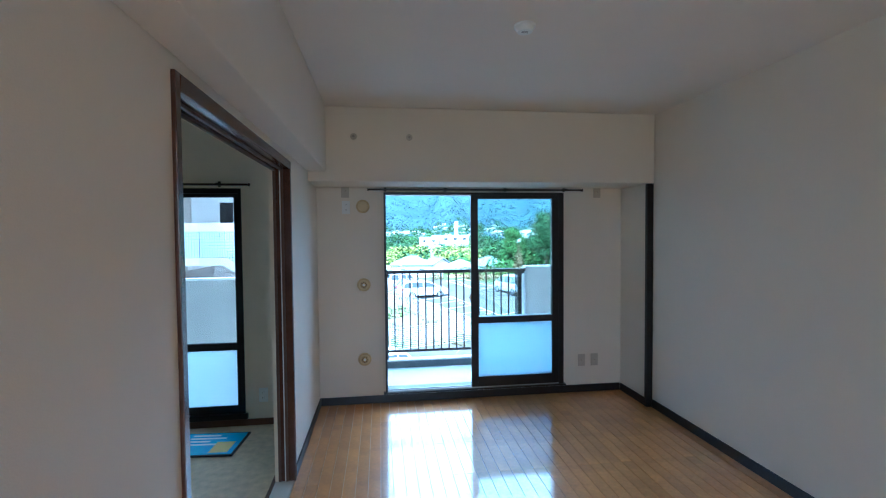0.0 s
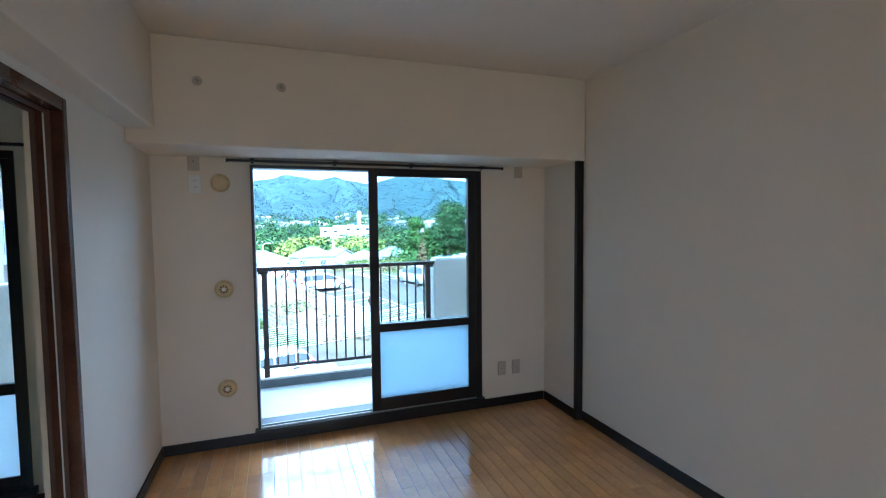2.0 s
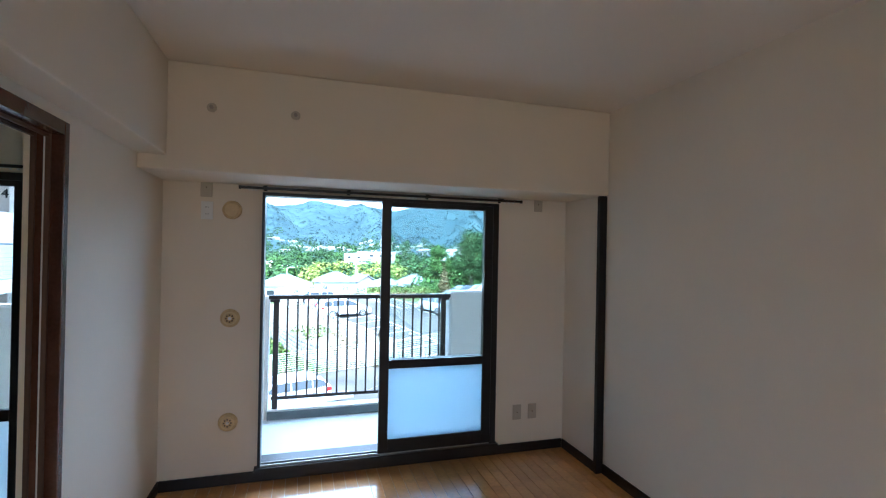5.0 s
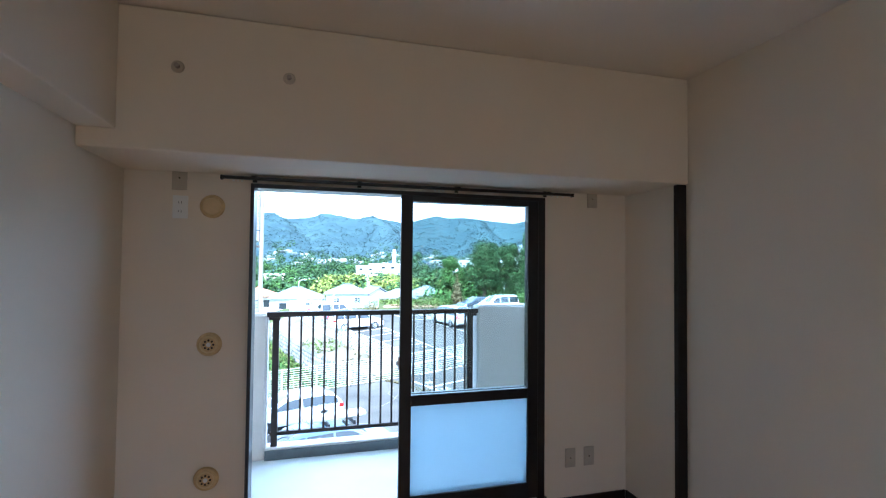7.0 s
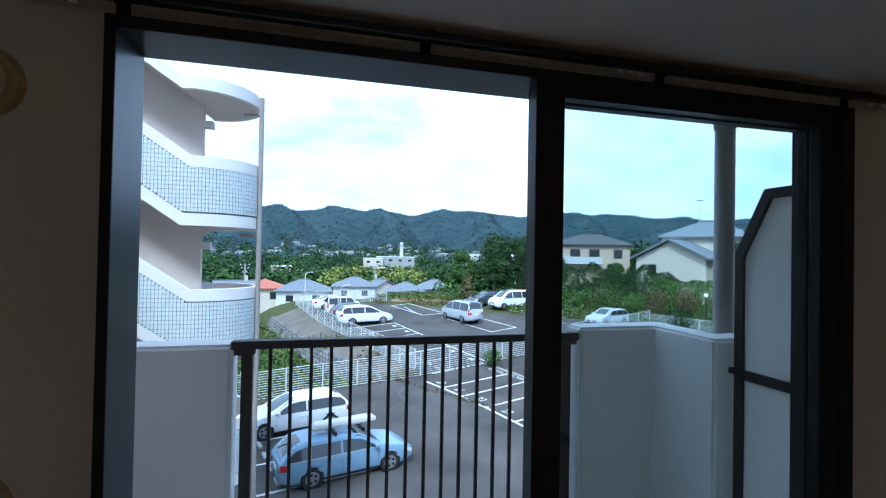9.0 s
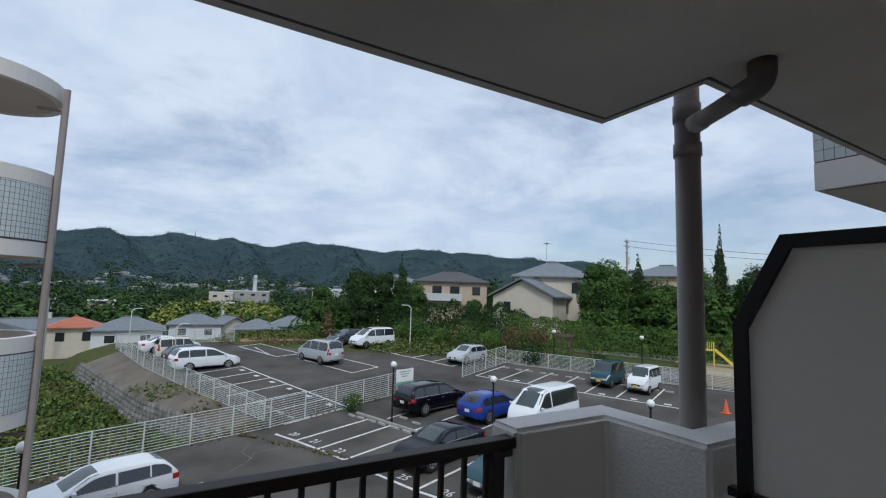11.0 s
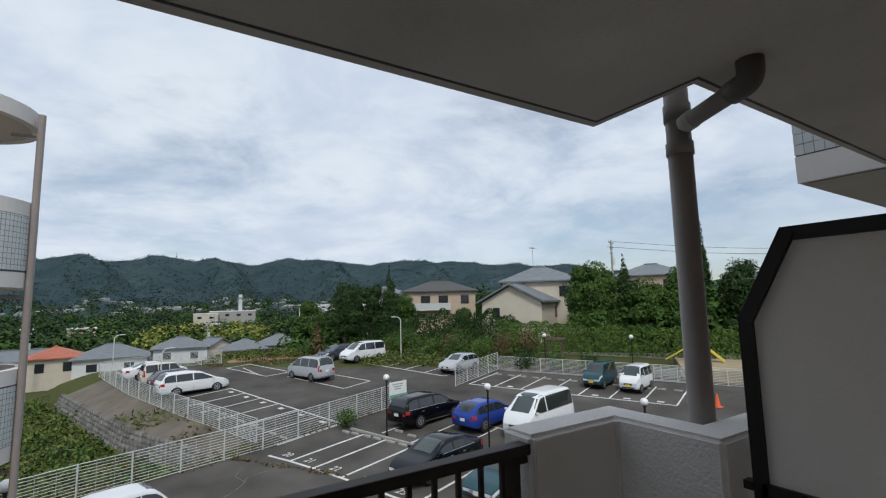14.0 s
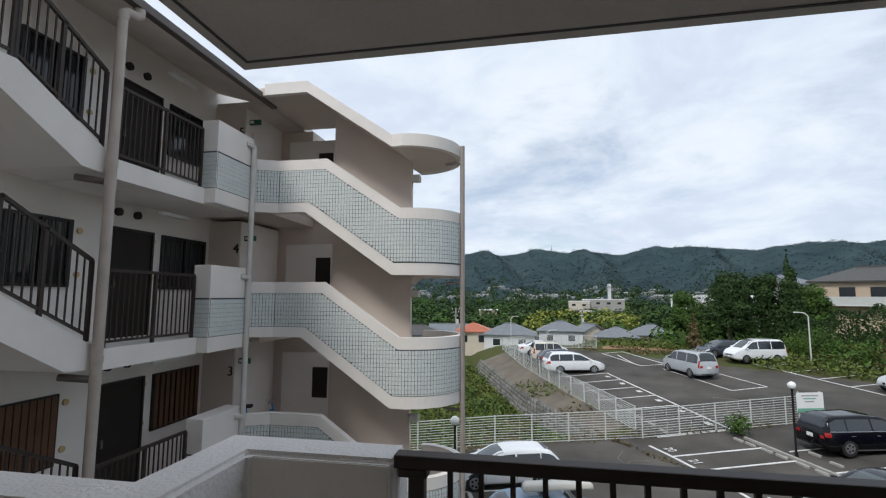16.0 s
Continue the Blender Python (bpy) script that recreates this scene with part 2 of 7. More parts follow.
def prism(poly, axis, lo, hi):
    """Extrudes a polygon of 2D points along an axis ('x': points are y,z; 'y': x,z; 'z': x,y)."""
    bm = bmesh.new()
    def p3(p, v):
        return {"x": (v, p[0], p[1]), "y": (p[0], v, p[1]), "z": (p[0], p[1], v)}[axis]
    A = [bm.verts.new(p3(p, lo)) for p in poly]
    B = [bm.verts.new(p3(p, hi)) for p in poly]
    bm.faces.new(A); bm.faces.new(B)
    n = len(poly)
    for i in range(n):
        bm.faces.new((A[i], A[(i + 1) % n], B[(i + 1) % n], B[i]))
    bmesh.ops.recalc_face_normals(bm, faces=bm.faces)
    return bm

def structure(name, bm, material, label="", category=""):
    return tagged(link_bm(name, bm, material), label, category, kind="structure")

def thing(name, bm, material, label, category, group="", smooth=False):
    return tagged(link_bm(name, bm, material, smooth=smooth), label, category, group)

# ---- living room: x 0..2.89, window wall at y = 0, floor z = 0 ----
RX, RY, CZ = 2.89, -8.0, 2.53
WX0, WX1, WZ0, WZ1 = 0.585, 2.255, 0.10, 1.90      # balcony door opening
LY = -0.335                                         # window wall of the tatami room
OPY0, OPY1, OPZ = -2.84, -1.275, 1.93                # doorway to the tatami room

structure("wall_north", boxes(((-0.1, 0, -0.12), (WX0, 0.1, CZ)), ((WX1, 0, -0.12), (RX + 0.12, 0.1, CZ)),
                              ((WX0, 0, WZ1), (WX1, 0.1, CZ)), ((WX0, 0, -0.12), (WX1, 0.1, WZ0 - 0.03))), "wallpaper",
          "off-white papered window wall with balcony door", "wall")
structure("wall_east", boxes(((RX, RY, -0.12), (RX + 0.12, 0, CZ)), ((2.847, -0.44, 0), (RX, 0, CZ))), "wallpaper", "plain off-white papered side wall", "wall")
structure("wall_west", boxes(((-0.1, OPY1 + 0.035, -0.12), (0, 0, CZ)), ((-0.1, RY, -0.12), (0, OPY0 - 0.035, CZ)),
                             ((-0.1, OPY0 - 0.035, OPZ + 0.05), (0, OPY1 + 0.035, CZ))), "wallpaper", "off-white papered wall with sliding-door opening", "wall")
# unseen back wall; its opening is added only to hold the fill lamp
structure("wall_south", boxes(((-2.9, RY - 0.12, -0.12), (0.2, RY, CZ)), ((1.0, RY - 0.12, -0.12), (RX + 0.12, RY, CZ)), ((0.2, RY - 0.12, -0.12), (1.0, RY, 0.6)), ((0.2, RY - 0.12, 2.1), (1.0, RY, CZ))), "wallpaper", "off-white papered back wall with an added opening for the fill lamp", "wall")
# added warm fill lamp behind the viewpoint, lifts the dim room
back_fill = new("south_window_light", bpy.data.lights.new("south_window_light", "AREA"))
back_fill.data.shape, back_fill.data.size, back_fill.data.size_y, back_fill.data.energy, back_fill.data.color = "RECTANGLE", 0.8, 1.5, 1.8, (1.0, 0.76, 0.56)
back_fill.matrix_world = look((0.6, RY - 0.05, 1.35), (0.6, 0, 1.35))
structure("ceiling", box((-2.9, RY - 0.12, CZ), (RX + 0.12, 0.1, CZ + 0.15)), "ceiling", "off-white papered ceiling", "ceiling")
structure("beam_north", box((0, -0.49, 1.945), (RX - 0.002, -0.002, CZ - 0.002), 0.008), "wallpaper", "papered beam boxed over the window wall", "beam")
structure("beam_west", box((0.002, RY + 0.002, 2.02), (0.14, -0.492, CZ - 0.002), 0.008), "wallpaper", "papered beam boxed along the side wall", "beam")

def skirting(name, lo, hi):
    structure(name, box(lo, hi, 0.003), "black_trim", "black skirting board", "baseboard")
skirting("baseboard_north", (0.012, -0.012, 0.0), (2.835, -0.001, 0.07))
skirting("baseboard_west", (0.001, OPY1 + 0.04, 0.0), (0.012, -0.001, 0.07))
skirting("baseboard_east", (RX - 0.012, RY, 0.0), (RX - 0.001, -0.476, 0.07))
skirting("baseboard_return", (2.835, -0.438, 0.0), (2.846, -0.012, 0.07))
structure("corner_post", box((2.832, -0.474, 0.0), (RX - 0.001, -0.4405, 1.944), 0.003), "black_trim", "slim black wooden wall post", "post")

# floor: boards along y, 75 mm wide, staggered, pale bevelled joints
fl = structure("floor", box((0, RY, -0.12), (RX, -0.0005, -0.004)), "floor_gap", "glossy orange-brown wooden strip flooring", "floor")
rng = random.Random(4)
BW, board_mesh = 0.0757, {}
def board_data(L):
    k = round(L, 2)
    if k not in board_mesh:
        bm = box((-BW / 2 + 0.0015, -k / 2 + 0.0008, -0.004), (BW / 2 - 0.0015, k / 2 - 0.0008, 0.0))
        me = bpy.data.meshes.new("floor_board"); bm.to_mesh(me); bm.free(); me.materials.append(M["floor"])
        board_mesh[k] = me
    return board_mesh[k]
for i in range(38):
    y = 0.0
    first = rng.choice([0.45, 0.9, 1.35, 1.8])
    while y > RY + 0.05:
        L = min(first if y == 0 else 1.8, y - RY)
        b = new("floor_board", board_data(L))
        b.location = (0.007 + BW * (i + 0.5), y - L / 2, 0)
        b.parent = fl
        y -= L

# ---- tatami room behind the opening ----
TX = -2.8
structure("wall_tatami_north", boxes(((-0.54, LY, -0.12), (-0.1, LY + 0.2, CZ)), ((TX, LY, -0.12), (-2.22, LY + 0.2, CZ)),
                                     ((-2.22, LY, 1.90), (-0.54, LY + 0.2, CZ)), ((-2.22, LY, -0.12), (-0.54, LY + 0.2, 0.07))), "sandwall", "green-beige textured window wall", "wall")
structure("wall_tatami_west", box((TX - 0.1, RY, -0.12), (TX, LY + 0.2, CZ)), "sandwall", "green-beige textured wall", "wall")
structure("wall_tatami_east", boxes(((-0.104, OPY1 + 0.035, 0), (-0.1, LY, CZ)), ((-0.104, RY, 0), (-0.1, OPY0 - 0.035, CZ)), ((-0.104, OPY0 - 0.035, OPZ + 0.05), (-0.1, OPY1 + 0.035, CZ))), "sandwall", "green-beige textured inner wall", "wall")
tat = structure("floor_tatami", box((TX, RY, -0.12), (-0.1, LY, -0.05)), "brown_wood", "pale tatami mat floor", "floor")
for i, (x0, x1) in enumerate(((TX, -1.45), (-1.45, -0.1))):
    for j in range(4):
        y1 = LY - j * 1.3
        y0 = max(y1 - 1.3, RY)
        part("tatami_mat", box((x0 + 0.003, y0 + 0.003, -0.05), (x1 - 0.003, y1 - 0.003, 0.0), 0.004), "tatami", tat)
        for xa in (x0 + 0.003, x1 - 0.033):
            part("mat_edging", box((xa, y0 + 0.003, 0.0), (xa + 0.03, y1 - 0.003, 0.0015)), "louvre", tat)
structure("baseboard_tatami", box((-2.2, LY - 0.014, 0.0), (-0.105, LY - 0.001, 0.05)), "louvre", "brown wooden skirting strip", "baseboard")
structure("picture_rail", box((TX + 0.002, -2.9, 2.18), (TX + 0.03, LY - 0.002, 2.215)), "brown_wood", "dark wooden wall rail", "rail")

# sliding-door opening: casing with tracks
op = tagged(empty("doorway_frame", (0, -2.0, 0)), "brown wooden sliding-door casing with grooved jambs", "door frame", kind="structure")
def op_part(name, lo, hi, m="brown_wood", bev=0.003):
    o = part(name, box(Vector(lo) - Vector((0, -2.0, 0)), Vector(hi) - Vector((0, -2.0, 0)), bev), m, op)
    return o
op_part("jamb", (-0.080, OPY1, -0.01), (0.012, OPY1 + 0.035, OPZ + 0.05))
op_part("jamb", (-0.11, OPY0 - 0.035, -0.01), (0.012, OPY0, OPZ + 0.05))
for xg in (-0.09, -0.045):
    op_part("jamb_stop", (xg, OPY1 - 0.008, 0.0), (xg + 0.016, OPY1, OPZ), "louvre", 0.001)
    op_part("jamb_stop", (xg, OPY0, 0.0), (xg + 0.016, OPY0 + 0.008, OPZ), "louvre", 0.001)
    op_part("track_lip", (xg, OPY0, OPZ - 0.012), (xg + 0.012, OPY1, OPZ), "louvre", 0.001)
op_part("jamb_groove", (-0.052, OPY1 - 0.0035, 0.0), (-0.046, OPY1, OPZ), "plastic", 0.0)
op_part("jamb_edge", (-0.112, OPY1, 0.0), (-0.0805, OPY1 + 0.033, OPZ), "sandwall", 0.0)
op_part("head", (-0.11, OPY0, OPZ), (0.012, OPY1, OPZ + 0.05))
op_part("threshold", (-0.11, OPY0, -0.02), (0.004, OPY1, 0.003), "plastic")

# ---- sliding balcony doors ----
def sash(parent, name, x0, x1, y, z0, z1, mid=0.725, stile=0.06, top=0.045, bot=0.09, glaze=True):
    """One sliding sash: stiles, rails, clear upper pane and frosted lower pane. Origin at the parent."""
    px, py, pz = parent.location
    def bx(n, lo, hi, m="alu_dark", bev=0.002, par=parent):
        return part(n, box((lo[0] - px, lo[1] - py, lo[2] - pz), (hi[0] - px, hi[1] - py, hi[2] - pz), bev), m, par)
    d = 0.014
    s = bx(name, (x0, y - d, z0), (x0 + stile, y + d, z1))
    for n, lo, hi in (("stile", (x1 - stile, y - d, z0), (x1, y + d, z1)),
                      ("top_rail", (x0 + stile, y - d, z1 - top), (x1 - stile, y + d, z1)),
                      ("bottom_rail", (x0 + stile, y - d, z0), (x1 - stile, y + d, z0 + bot)),
                      ("mid_rail", (x0 + stile, y - d, mid - 0.03), (x1 - stile, y + d, mid + 0.03))):
        o = bx(n, lo, hi)
    g = bx("clear_pane", (x0 + stile - 0.004, y - 0.002, mid + 0.026), (x1 - stile + 0.004, y + 0.002, z1 - top + 0.004), "glass", 0)
    g.visible_shadow = False
    f = bx("frosted_pane", (x0 + stile - 0.004, y - 0.002, z0 + bot - 0.004), (x1 - stile + 0.004, y + 0.002, mid - 0.026), "frosted", 0)
    f["label"] = "frosted glass pane"
    return s

w1 = tagged(empty("window_1", (1.42, 0.0, 0.07)), "dark aluminium sliding balcony door, one half open", "sliding door", kind="structure")
def w1p(n, lo, hi, m="alu_dark", bev=0.002):
    return part(n, box((lo[0] - 1.42, lo[1], lo[2] - 0.07), (hi[0] - 1.42, hi[1], hi[2] - 0.07), bev), m, w1)
w1p("frame_side", (WX0, -0.04, WZ0), (WX0 + 0.018, 0.09, WZ1))
w1p("frame_side", (WX1 - 0.045, -0.04, WZ0), (WX1, 0.09, WZ1))
w1p("frame_head", (WX0 + 0.018, -0.04, WZ1 - 0.022), (WX1 - 0.045, 0.09, WZ1))
w1p("frame_sill", (WX0 - 0.02, -0.05, WZ0 - 0.014), (WX1 + 0.02, 0.09, WZ0))
w1p("sill_track", (WX0 + 0.018, -0.027, WZ0), (WX1 - 0.045, -0.021, WZ0 + 0.012), "steel", 0)
w1p("sill_track", (WX0 + 0.018, 0.015, WZ0), (WX1 - 0.045, 0.021, WZ0 + 0.012), "steel", 0)
w1p("sill_drip", (WX0, 0.09, WZ0 - 0.05), (WX1, 0.24, WZ0 - 0.03), "alu_dark")
sash(w1, "stile", 1.372, WX1 - 0.046, -0.024, WZ0 + 0.012, WZ1 - 0.022, 0.73, stile=0.066, top=0.034)
sash(w1, "stile", 1.385, WX1 - 0.05, 0.018, WZ0 + 0.012, WZ1 - 0.022, 0.73, stile=0.052, top=0.034)
lt = part("latch", boxes(((1.363 - 1.42, -0.035, 0.83), (1.372 - 1.42, -0.02, 0.91)), ((1.352 - 1.42, -0.032, 0.86), (1.364 - 1.42, -0.022, 0.885)), bevel=0.002), "steel", w1, "small metal crescent latch")

w2 = tagged(empty("window_2", (-1.38, LY, 0.07)), "dark aluminium sliding door of the tatami room, closed", "sliding door", kind="structure")
def w2p(n, lo, hi, m="alu_dark", bev=0.002):
    return part(n, box((lo[0] + 1.38, lo[1] - LY, lo[2] - 0.07), (hi[0] + 1.38, hi[1] - LY, hi[2] - 0.07), bev), m, w2)
w2p("frame_side", (-0.562, LY - 0.012, 0.1), (-0.54, LY + 0.13, 1.9))
w2p("frame_side", (-2.22, LY - 0.012, 0.1), (-2.18, LY + 0.13, 1.9))
w2p("frame_head", (-2.18, LY - 0.012, 1.86), (-0.562, LY + 0.13, 1.9))
w2p("frame_sill", (-2.24, LY - 0.03, 0.06), (-0.52, LY + 0.13, 0.1))
sash(w2, "stile", -1.42, -0.564, LY + 0.021, 0.1, 1.86, 0.64, stile=0.036, top=0.03, bot=0.06)
sash(w2, "stile", -2.178, -1.37, LY + 0.071, 0.1, 1.86, 0.64, stile=0.05, top=0.03, bot=0.06)

# curtain rails with brackets
def curtain_rail(x0, x1, y, z, brackets):
    e = tagged(empty("curtain_rail", ((x0 + x1) / 2, y, z)), "dark metal curtain rail on small wall brackets", "curtain rail")
    cx = (x0 + x1) / 2
    part("rail", box((x0 - cx, -0.072, -0.008), (x1 - cx, -0.050, 0.008), 0.003), "alu_dark", e)
    part("end_cap", box((x0 - cx - 0.012, -0.064, -0.011), (x0 - cx, -0.038, 0.011), 0.003), "black_trim", e)
    part("end_cap", box((x1 - cx, -0.064, -0.011), (x1 - cx + 0.012, -0.038, 0.011), 0.003), "black_trim", e)
    for b in brackets:
        part("bracket", boxes(((b - cx - 0.011, -0.064, 0.008), (b - cx + 0.011, -0.0005, 0.014)), ((b - cx - 0.011, -0.006, -0.012), (b - cx + 0.011, -0.0005, 0.03)), bevel=0.002), "alu_dark", e)
    for k in range(9):
        g = x0 + 0.05 + (x1 - x0) * (0.01 * k if k < 3 else 0.5 + 0.012 * k if k < 6 else 0.8 + 0.018 * k)
        if g < x1 - 0.03:
            part("glider", box((g - cx - 0.006, -0.055, -0.018), (g - cx + 0.006, -0.047, -0.008), 0.002), "plastic_white", e)
curtain_rail(0.455, 2.425, 0.0, 1.922, (0.60, 1.14, 1.70, 2.27))
curtain_rail(-2.3, -0.47, LY, 1.925, (-2.1, -1.4, -0.7))

# plates, sockets, service outlets
def wall_plate(x, y, z, kind, label, w=0.07, h=0.115):
    e = tagged(empty("wall_socket" if kind == "socket" else "blank_plate", (x, y, z)), label, "socket" if kind == "socket" else "wall plate")
    part("plate", box((-w / 2, -0.008, -h / 2), (w / 2, -0.0005, h / 2), 0.003), "plastic_white" if kind == "socket" else "ivory_plate", e)
    if kind == "socket":
        for zz in (-0.022, 0.022):
            part("insert", box((-0.013, -0.0105, zz - 0.012), (0.013, -0.008, zz + 0.012), 0.001), "plastic_white", e)
            for xx in (-0.006, 0.006):
                part("slot", box((xx - 0.0012, -0.0108, zz - 0.005), (xx + 0.0012, -0.0104, zz + 0.005)), "slot", e)
    else:
        part("screw", tube((0, -0.0105, 0), (0, -0.008, 0), 0.004, 10), "slot", e)
wall_plate(0.247, 0, 1.914, "blank", "ivory blank plate with a centre screw", h=0.12)
wall_plate(0.253, 0, 1.768, "socket", "white twin power socket high on the wall")
wall_plate(2.60, 0, 1.912, "blank", "ivory blank plate with a centre screw", h=0.11)
wall_plate(2.448, 0, 0.307, "blank", "ivory blank plate near the floor")
wall_plate(2.577, 0, 0.307, "blank", "ivory aerial socket plate near the floor")
wall_plate(-0.40, LY, 0.24, "socket", "white power socket beside the sliding door")

def round_outlet(z, open_):
    e = tagged(empty("wall_vent", (0.40, 0, z)), "round ivory ventilation cap" if not open_ else "round ivory vent with slotted centre", "vent")
    bm = bmesh.new()
    add_tube(bm, (0, -0.0005, 0), (0, -0.012, 0), 0.06, 32, 0.054)
    part("rim", bm, "brass", e)
    part("cap", tube((0, -0.012, 0), (0, -0.018, 0), 0.044, 28, 0.040), "aged_cap", e)
    if open_:
        part("ring", tube((0, -0.018, 0), (0, -0.0195, 0), 0.034, 24), "brass", e)
        part("hub", tube((0, -0.0195, 0), (0, -0.026, 0), 0.011, 16, 0.009), "plastic_white", e)
        for k in range(8):
            a = k * math.pi / 4
            part("slot", tube((0.022 * math.cos(a), -0.0195, 0.022 * math.sin(a)), (0.022 * math.cos(a), -0.0202, 0.022 * math.sin(a)), 0.0055, 8), "slot", e)
round_outlet(1.777, False); round_outlet(1.076, True); round_outlet(0.403, True)

def beam_anchor(x):
    e = tagged(empty("anchor_hook", (x, -0.49, 2.295)), "small round metal anchor on the beam", "anchor")
    part("flange", tube((0, -0.0005, 0), (0, -0.006, 0), 0.026, 20, 0.022), "ivory_plate", e)
    part("bolt", tube((0, -0.006, 0), (0, -0.022, 0), 0.010, 12), "pipe", e)
beam_anchor(0.354); beam_anchor(0.79)

sm = tagged(empty("smoke_alarm", (1.256, -2.02, CZ)), "round white ceiling rose with connector slots", "ceiling fitting")
part("base", tube((0, 0, -0.012), (0, 0, -0.0005), 0.052, 32), "plastic_white", sm)
part("body", tube((0, 0, -0.034), (0, 0, -0.012), 0.036, 32, 0.046), "plastic_white", sm)
for k in (0, 1):
    part("slot", box((-0.016, -0.004 + 0.012 * k - 0.006, -0.0348), (0.016, -0.001 + 0.012 * k - 0.006, -0.0338)), "slot", sm)

# blue poster board lying on the tatami
def flat_quad(pts, z, t):
    bm = bmesh.new()
    a = [bm.verts.new((p[0], p[1], z)) for p in pts]; b = [bm.verts.new((p[0], p[1], z + t)) for p in pts]
    bm.faces.new(a); bm.faces.new(b)
    for i in range(4):
        bm.faces.new((a[i], a[(i + 1) % 4], b[(i + 1) % 4], b[i]))
    bmesh.ops.recalc_face_normals(bm, faces=bm.faces)
    return bm
M["poster_blue"] = mat("poster_blue", (0.02, 0.30, 0.62), 0.3, var=0.35, scale=9, col2=(0.05, 0.50, 0.70))
M["poster_yellow"] = mat("poster_yellow", (0.75, 0.55, 0.08), 0.4)
po = tagged(empty("poster_board", (-0.7, -0.68, 0.002), -4), "blue printed notice board lying flat on the tatami", "poster")
part("board", box((-0.23, -0.19, 0), (0.23, 0.19, 0.012), 0.003), "slot", po)
part("print", box((-0.215, -0.175, 0.012), (0.215, 0.175, 0.0135)), "poster_blue", po)
for i in range(4):
    part("text_bar", box((-0.17, 0.12 - i * 0.05, 0.0135), (-0.17 + (0.2, 0.26, 0.16, 0.22)[i], 0.145 - i * 0.05, 0.0142)), "plastic_white", po)
part("picture", box((0.05, -0.15, 0.0135), (0.18, 0.02, 0.0142)), "poster_yellow", po)

# ---- balcony ----
BF = -0.09
RAILY, SL = 1.45, 2.475
structure("balcony_floor", boxes(((-0.06, 0.1, BF - 0.16), (3.0, 1.55, BF)), ((-6.0, LY + 0.2, BF - 0.16), (-0.06, 1.1, BF)), ((3.0, 0.1, BF - 0.16), (5.4, 1.1, BF)), ((RX + 0.24, -0.55, BF - 0.16), (5.4, 0.1, BF))), "vinyl", "pale blue-grey vinyl balcony floor", "floor")
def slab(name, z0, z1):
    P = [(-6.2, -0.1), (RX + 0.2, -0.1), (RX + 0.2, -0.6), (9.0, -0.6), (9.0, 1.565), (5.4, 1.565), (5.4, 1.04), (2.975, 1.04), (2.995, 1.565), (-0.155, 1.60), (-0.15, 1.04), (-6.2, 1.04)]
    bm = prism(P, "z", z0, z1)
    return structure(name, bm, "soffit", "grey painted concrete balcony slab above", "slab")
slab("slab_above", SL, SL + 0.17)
# drip groove along the slab edge
M["groove"] = mat("drip_groove", (0.11, 0.105, 0.10), 0.9, var=0.2)
for (a, b) in (((-0.105, 1.54), (2.948, 1.508)), ((2.933, 1.0), (2.948, 1.508)), ((2.933, 1.0), (5.43, 1.0)), ((5.43, 1.0), (5.43, 1.51)), ((-0.10, 1.0), (-0.105, 1.54)), ((-6.0, 1.0), (-0.10, 1.0))):
    v = (Vector(b) - Vector(a)).length
    ang = math.degrees(math.atan2(b[1] - a[1], b[0] - a[0]))
    st = structure("slab_drip_edge", box((-0.005, -0.006, -0.003), (v + 0.005, 0.006, 0.0)), "groove", "drip groove under the slab edge", "trim")
    st.matrix_world = pose(a[0], a[1], SL - 0.0005, 0, 0, ang)

def parapet(name, P, z0, z1):
    """Stucco parapet over an outline with worn, rounded top edges."""
    bm = prism(P, "z", z0, z1)
    bmesh.ops.bevel(bm, geom=[e for e in bm.edges if min(v.co.z for v in e.verts) > z1 - 0.01 or abs(e.verts[0].co.z - e.verts[1].co.z) > 0.5], offset=0.016, segments=3, affect="EDGES")
    return structure(name, bm, "stucco", "rough white stuccoed balcony parapet", "parapet")
PT = 1.115
T = 0.165
def L_out(s, x_rail, x_c, far, g):
    """Outline of the stepped parapet; s = +1 to the right of the railing, -1 to the left; g grows the outline."""
    yi, yo, ji = 1.41 - g, 1.41 + T + g, 0.97 - g
    return [(x_rail - s * g, yi), (x_c - s * g, yi), (x_c - s * g, ji), (far, ji), (far, 0.97 + T + g), (x_c + s * (T + g), 0.97 + T + g), (x_c + s * (T + g), yo), (x_rail - s * g, yo)]
parapet("parapet_east", L_out(1, 2.34, 2.825, 5.4, 0), -0.25, PT)
parapet("parapet_west", L_out(-1, 0.548, 0.055, -6.0, 0), -0.25, PT - 0.043)
for x0, x1_, zp in ((2.362, 2.822, PT), (0.058, 0.526, PT - 0.043)):
    structure("parapet_panel", box((x0, 1.4055, BF), (x1_, 1.4095, zp - 0.018), 0.001), "panel_white", "smooth painted inner face of the parapet", "parapet")
structure("balcony_curb", box((0.548, 1.40, -0.25), (2.34, 1.53, 0.0), 0.006), "stucco_cap", "white painted concrete curb under the railing", "curb")
structure("curb_flashing", box((0.545, 1.385, BF), (2.343, 1.3995, -0.015)), "concrete_dark", "dark grey waterproof upstand at the curb", "trim")

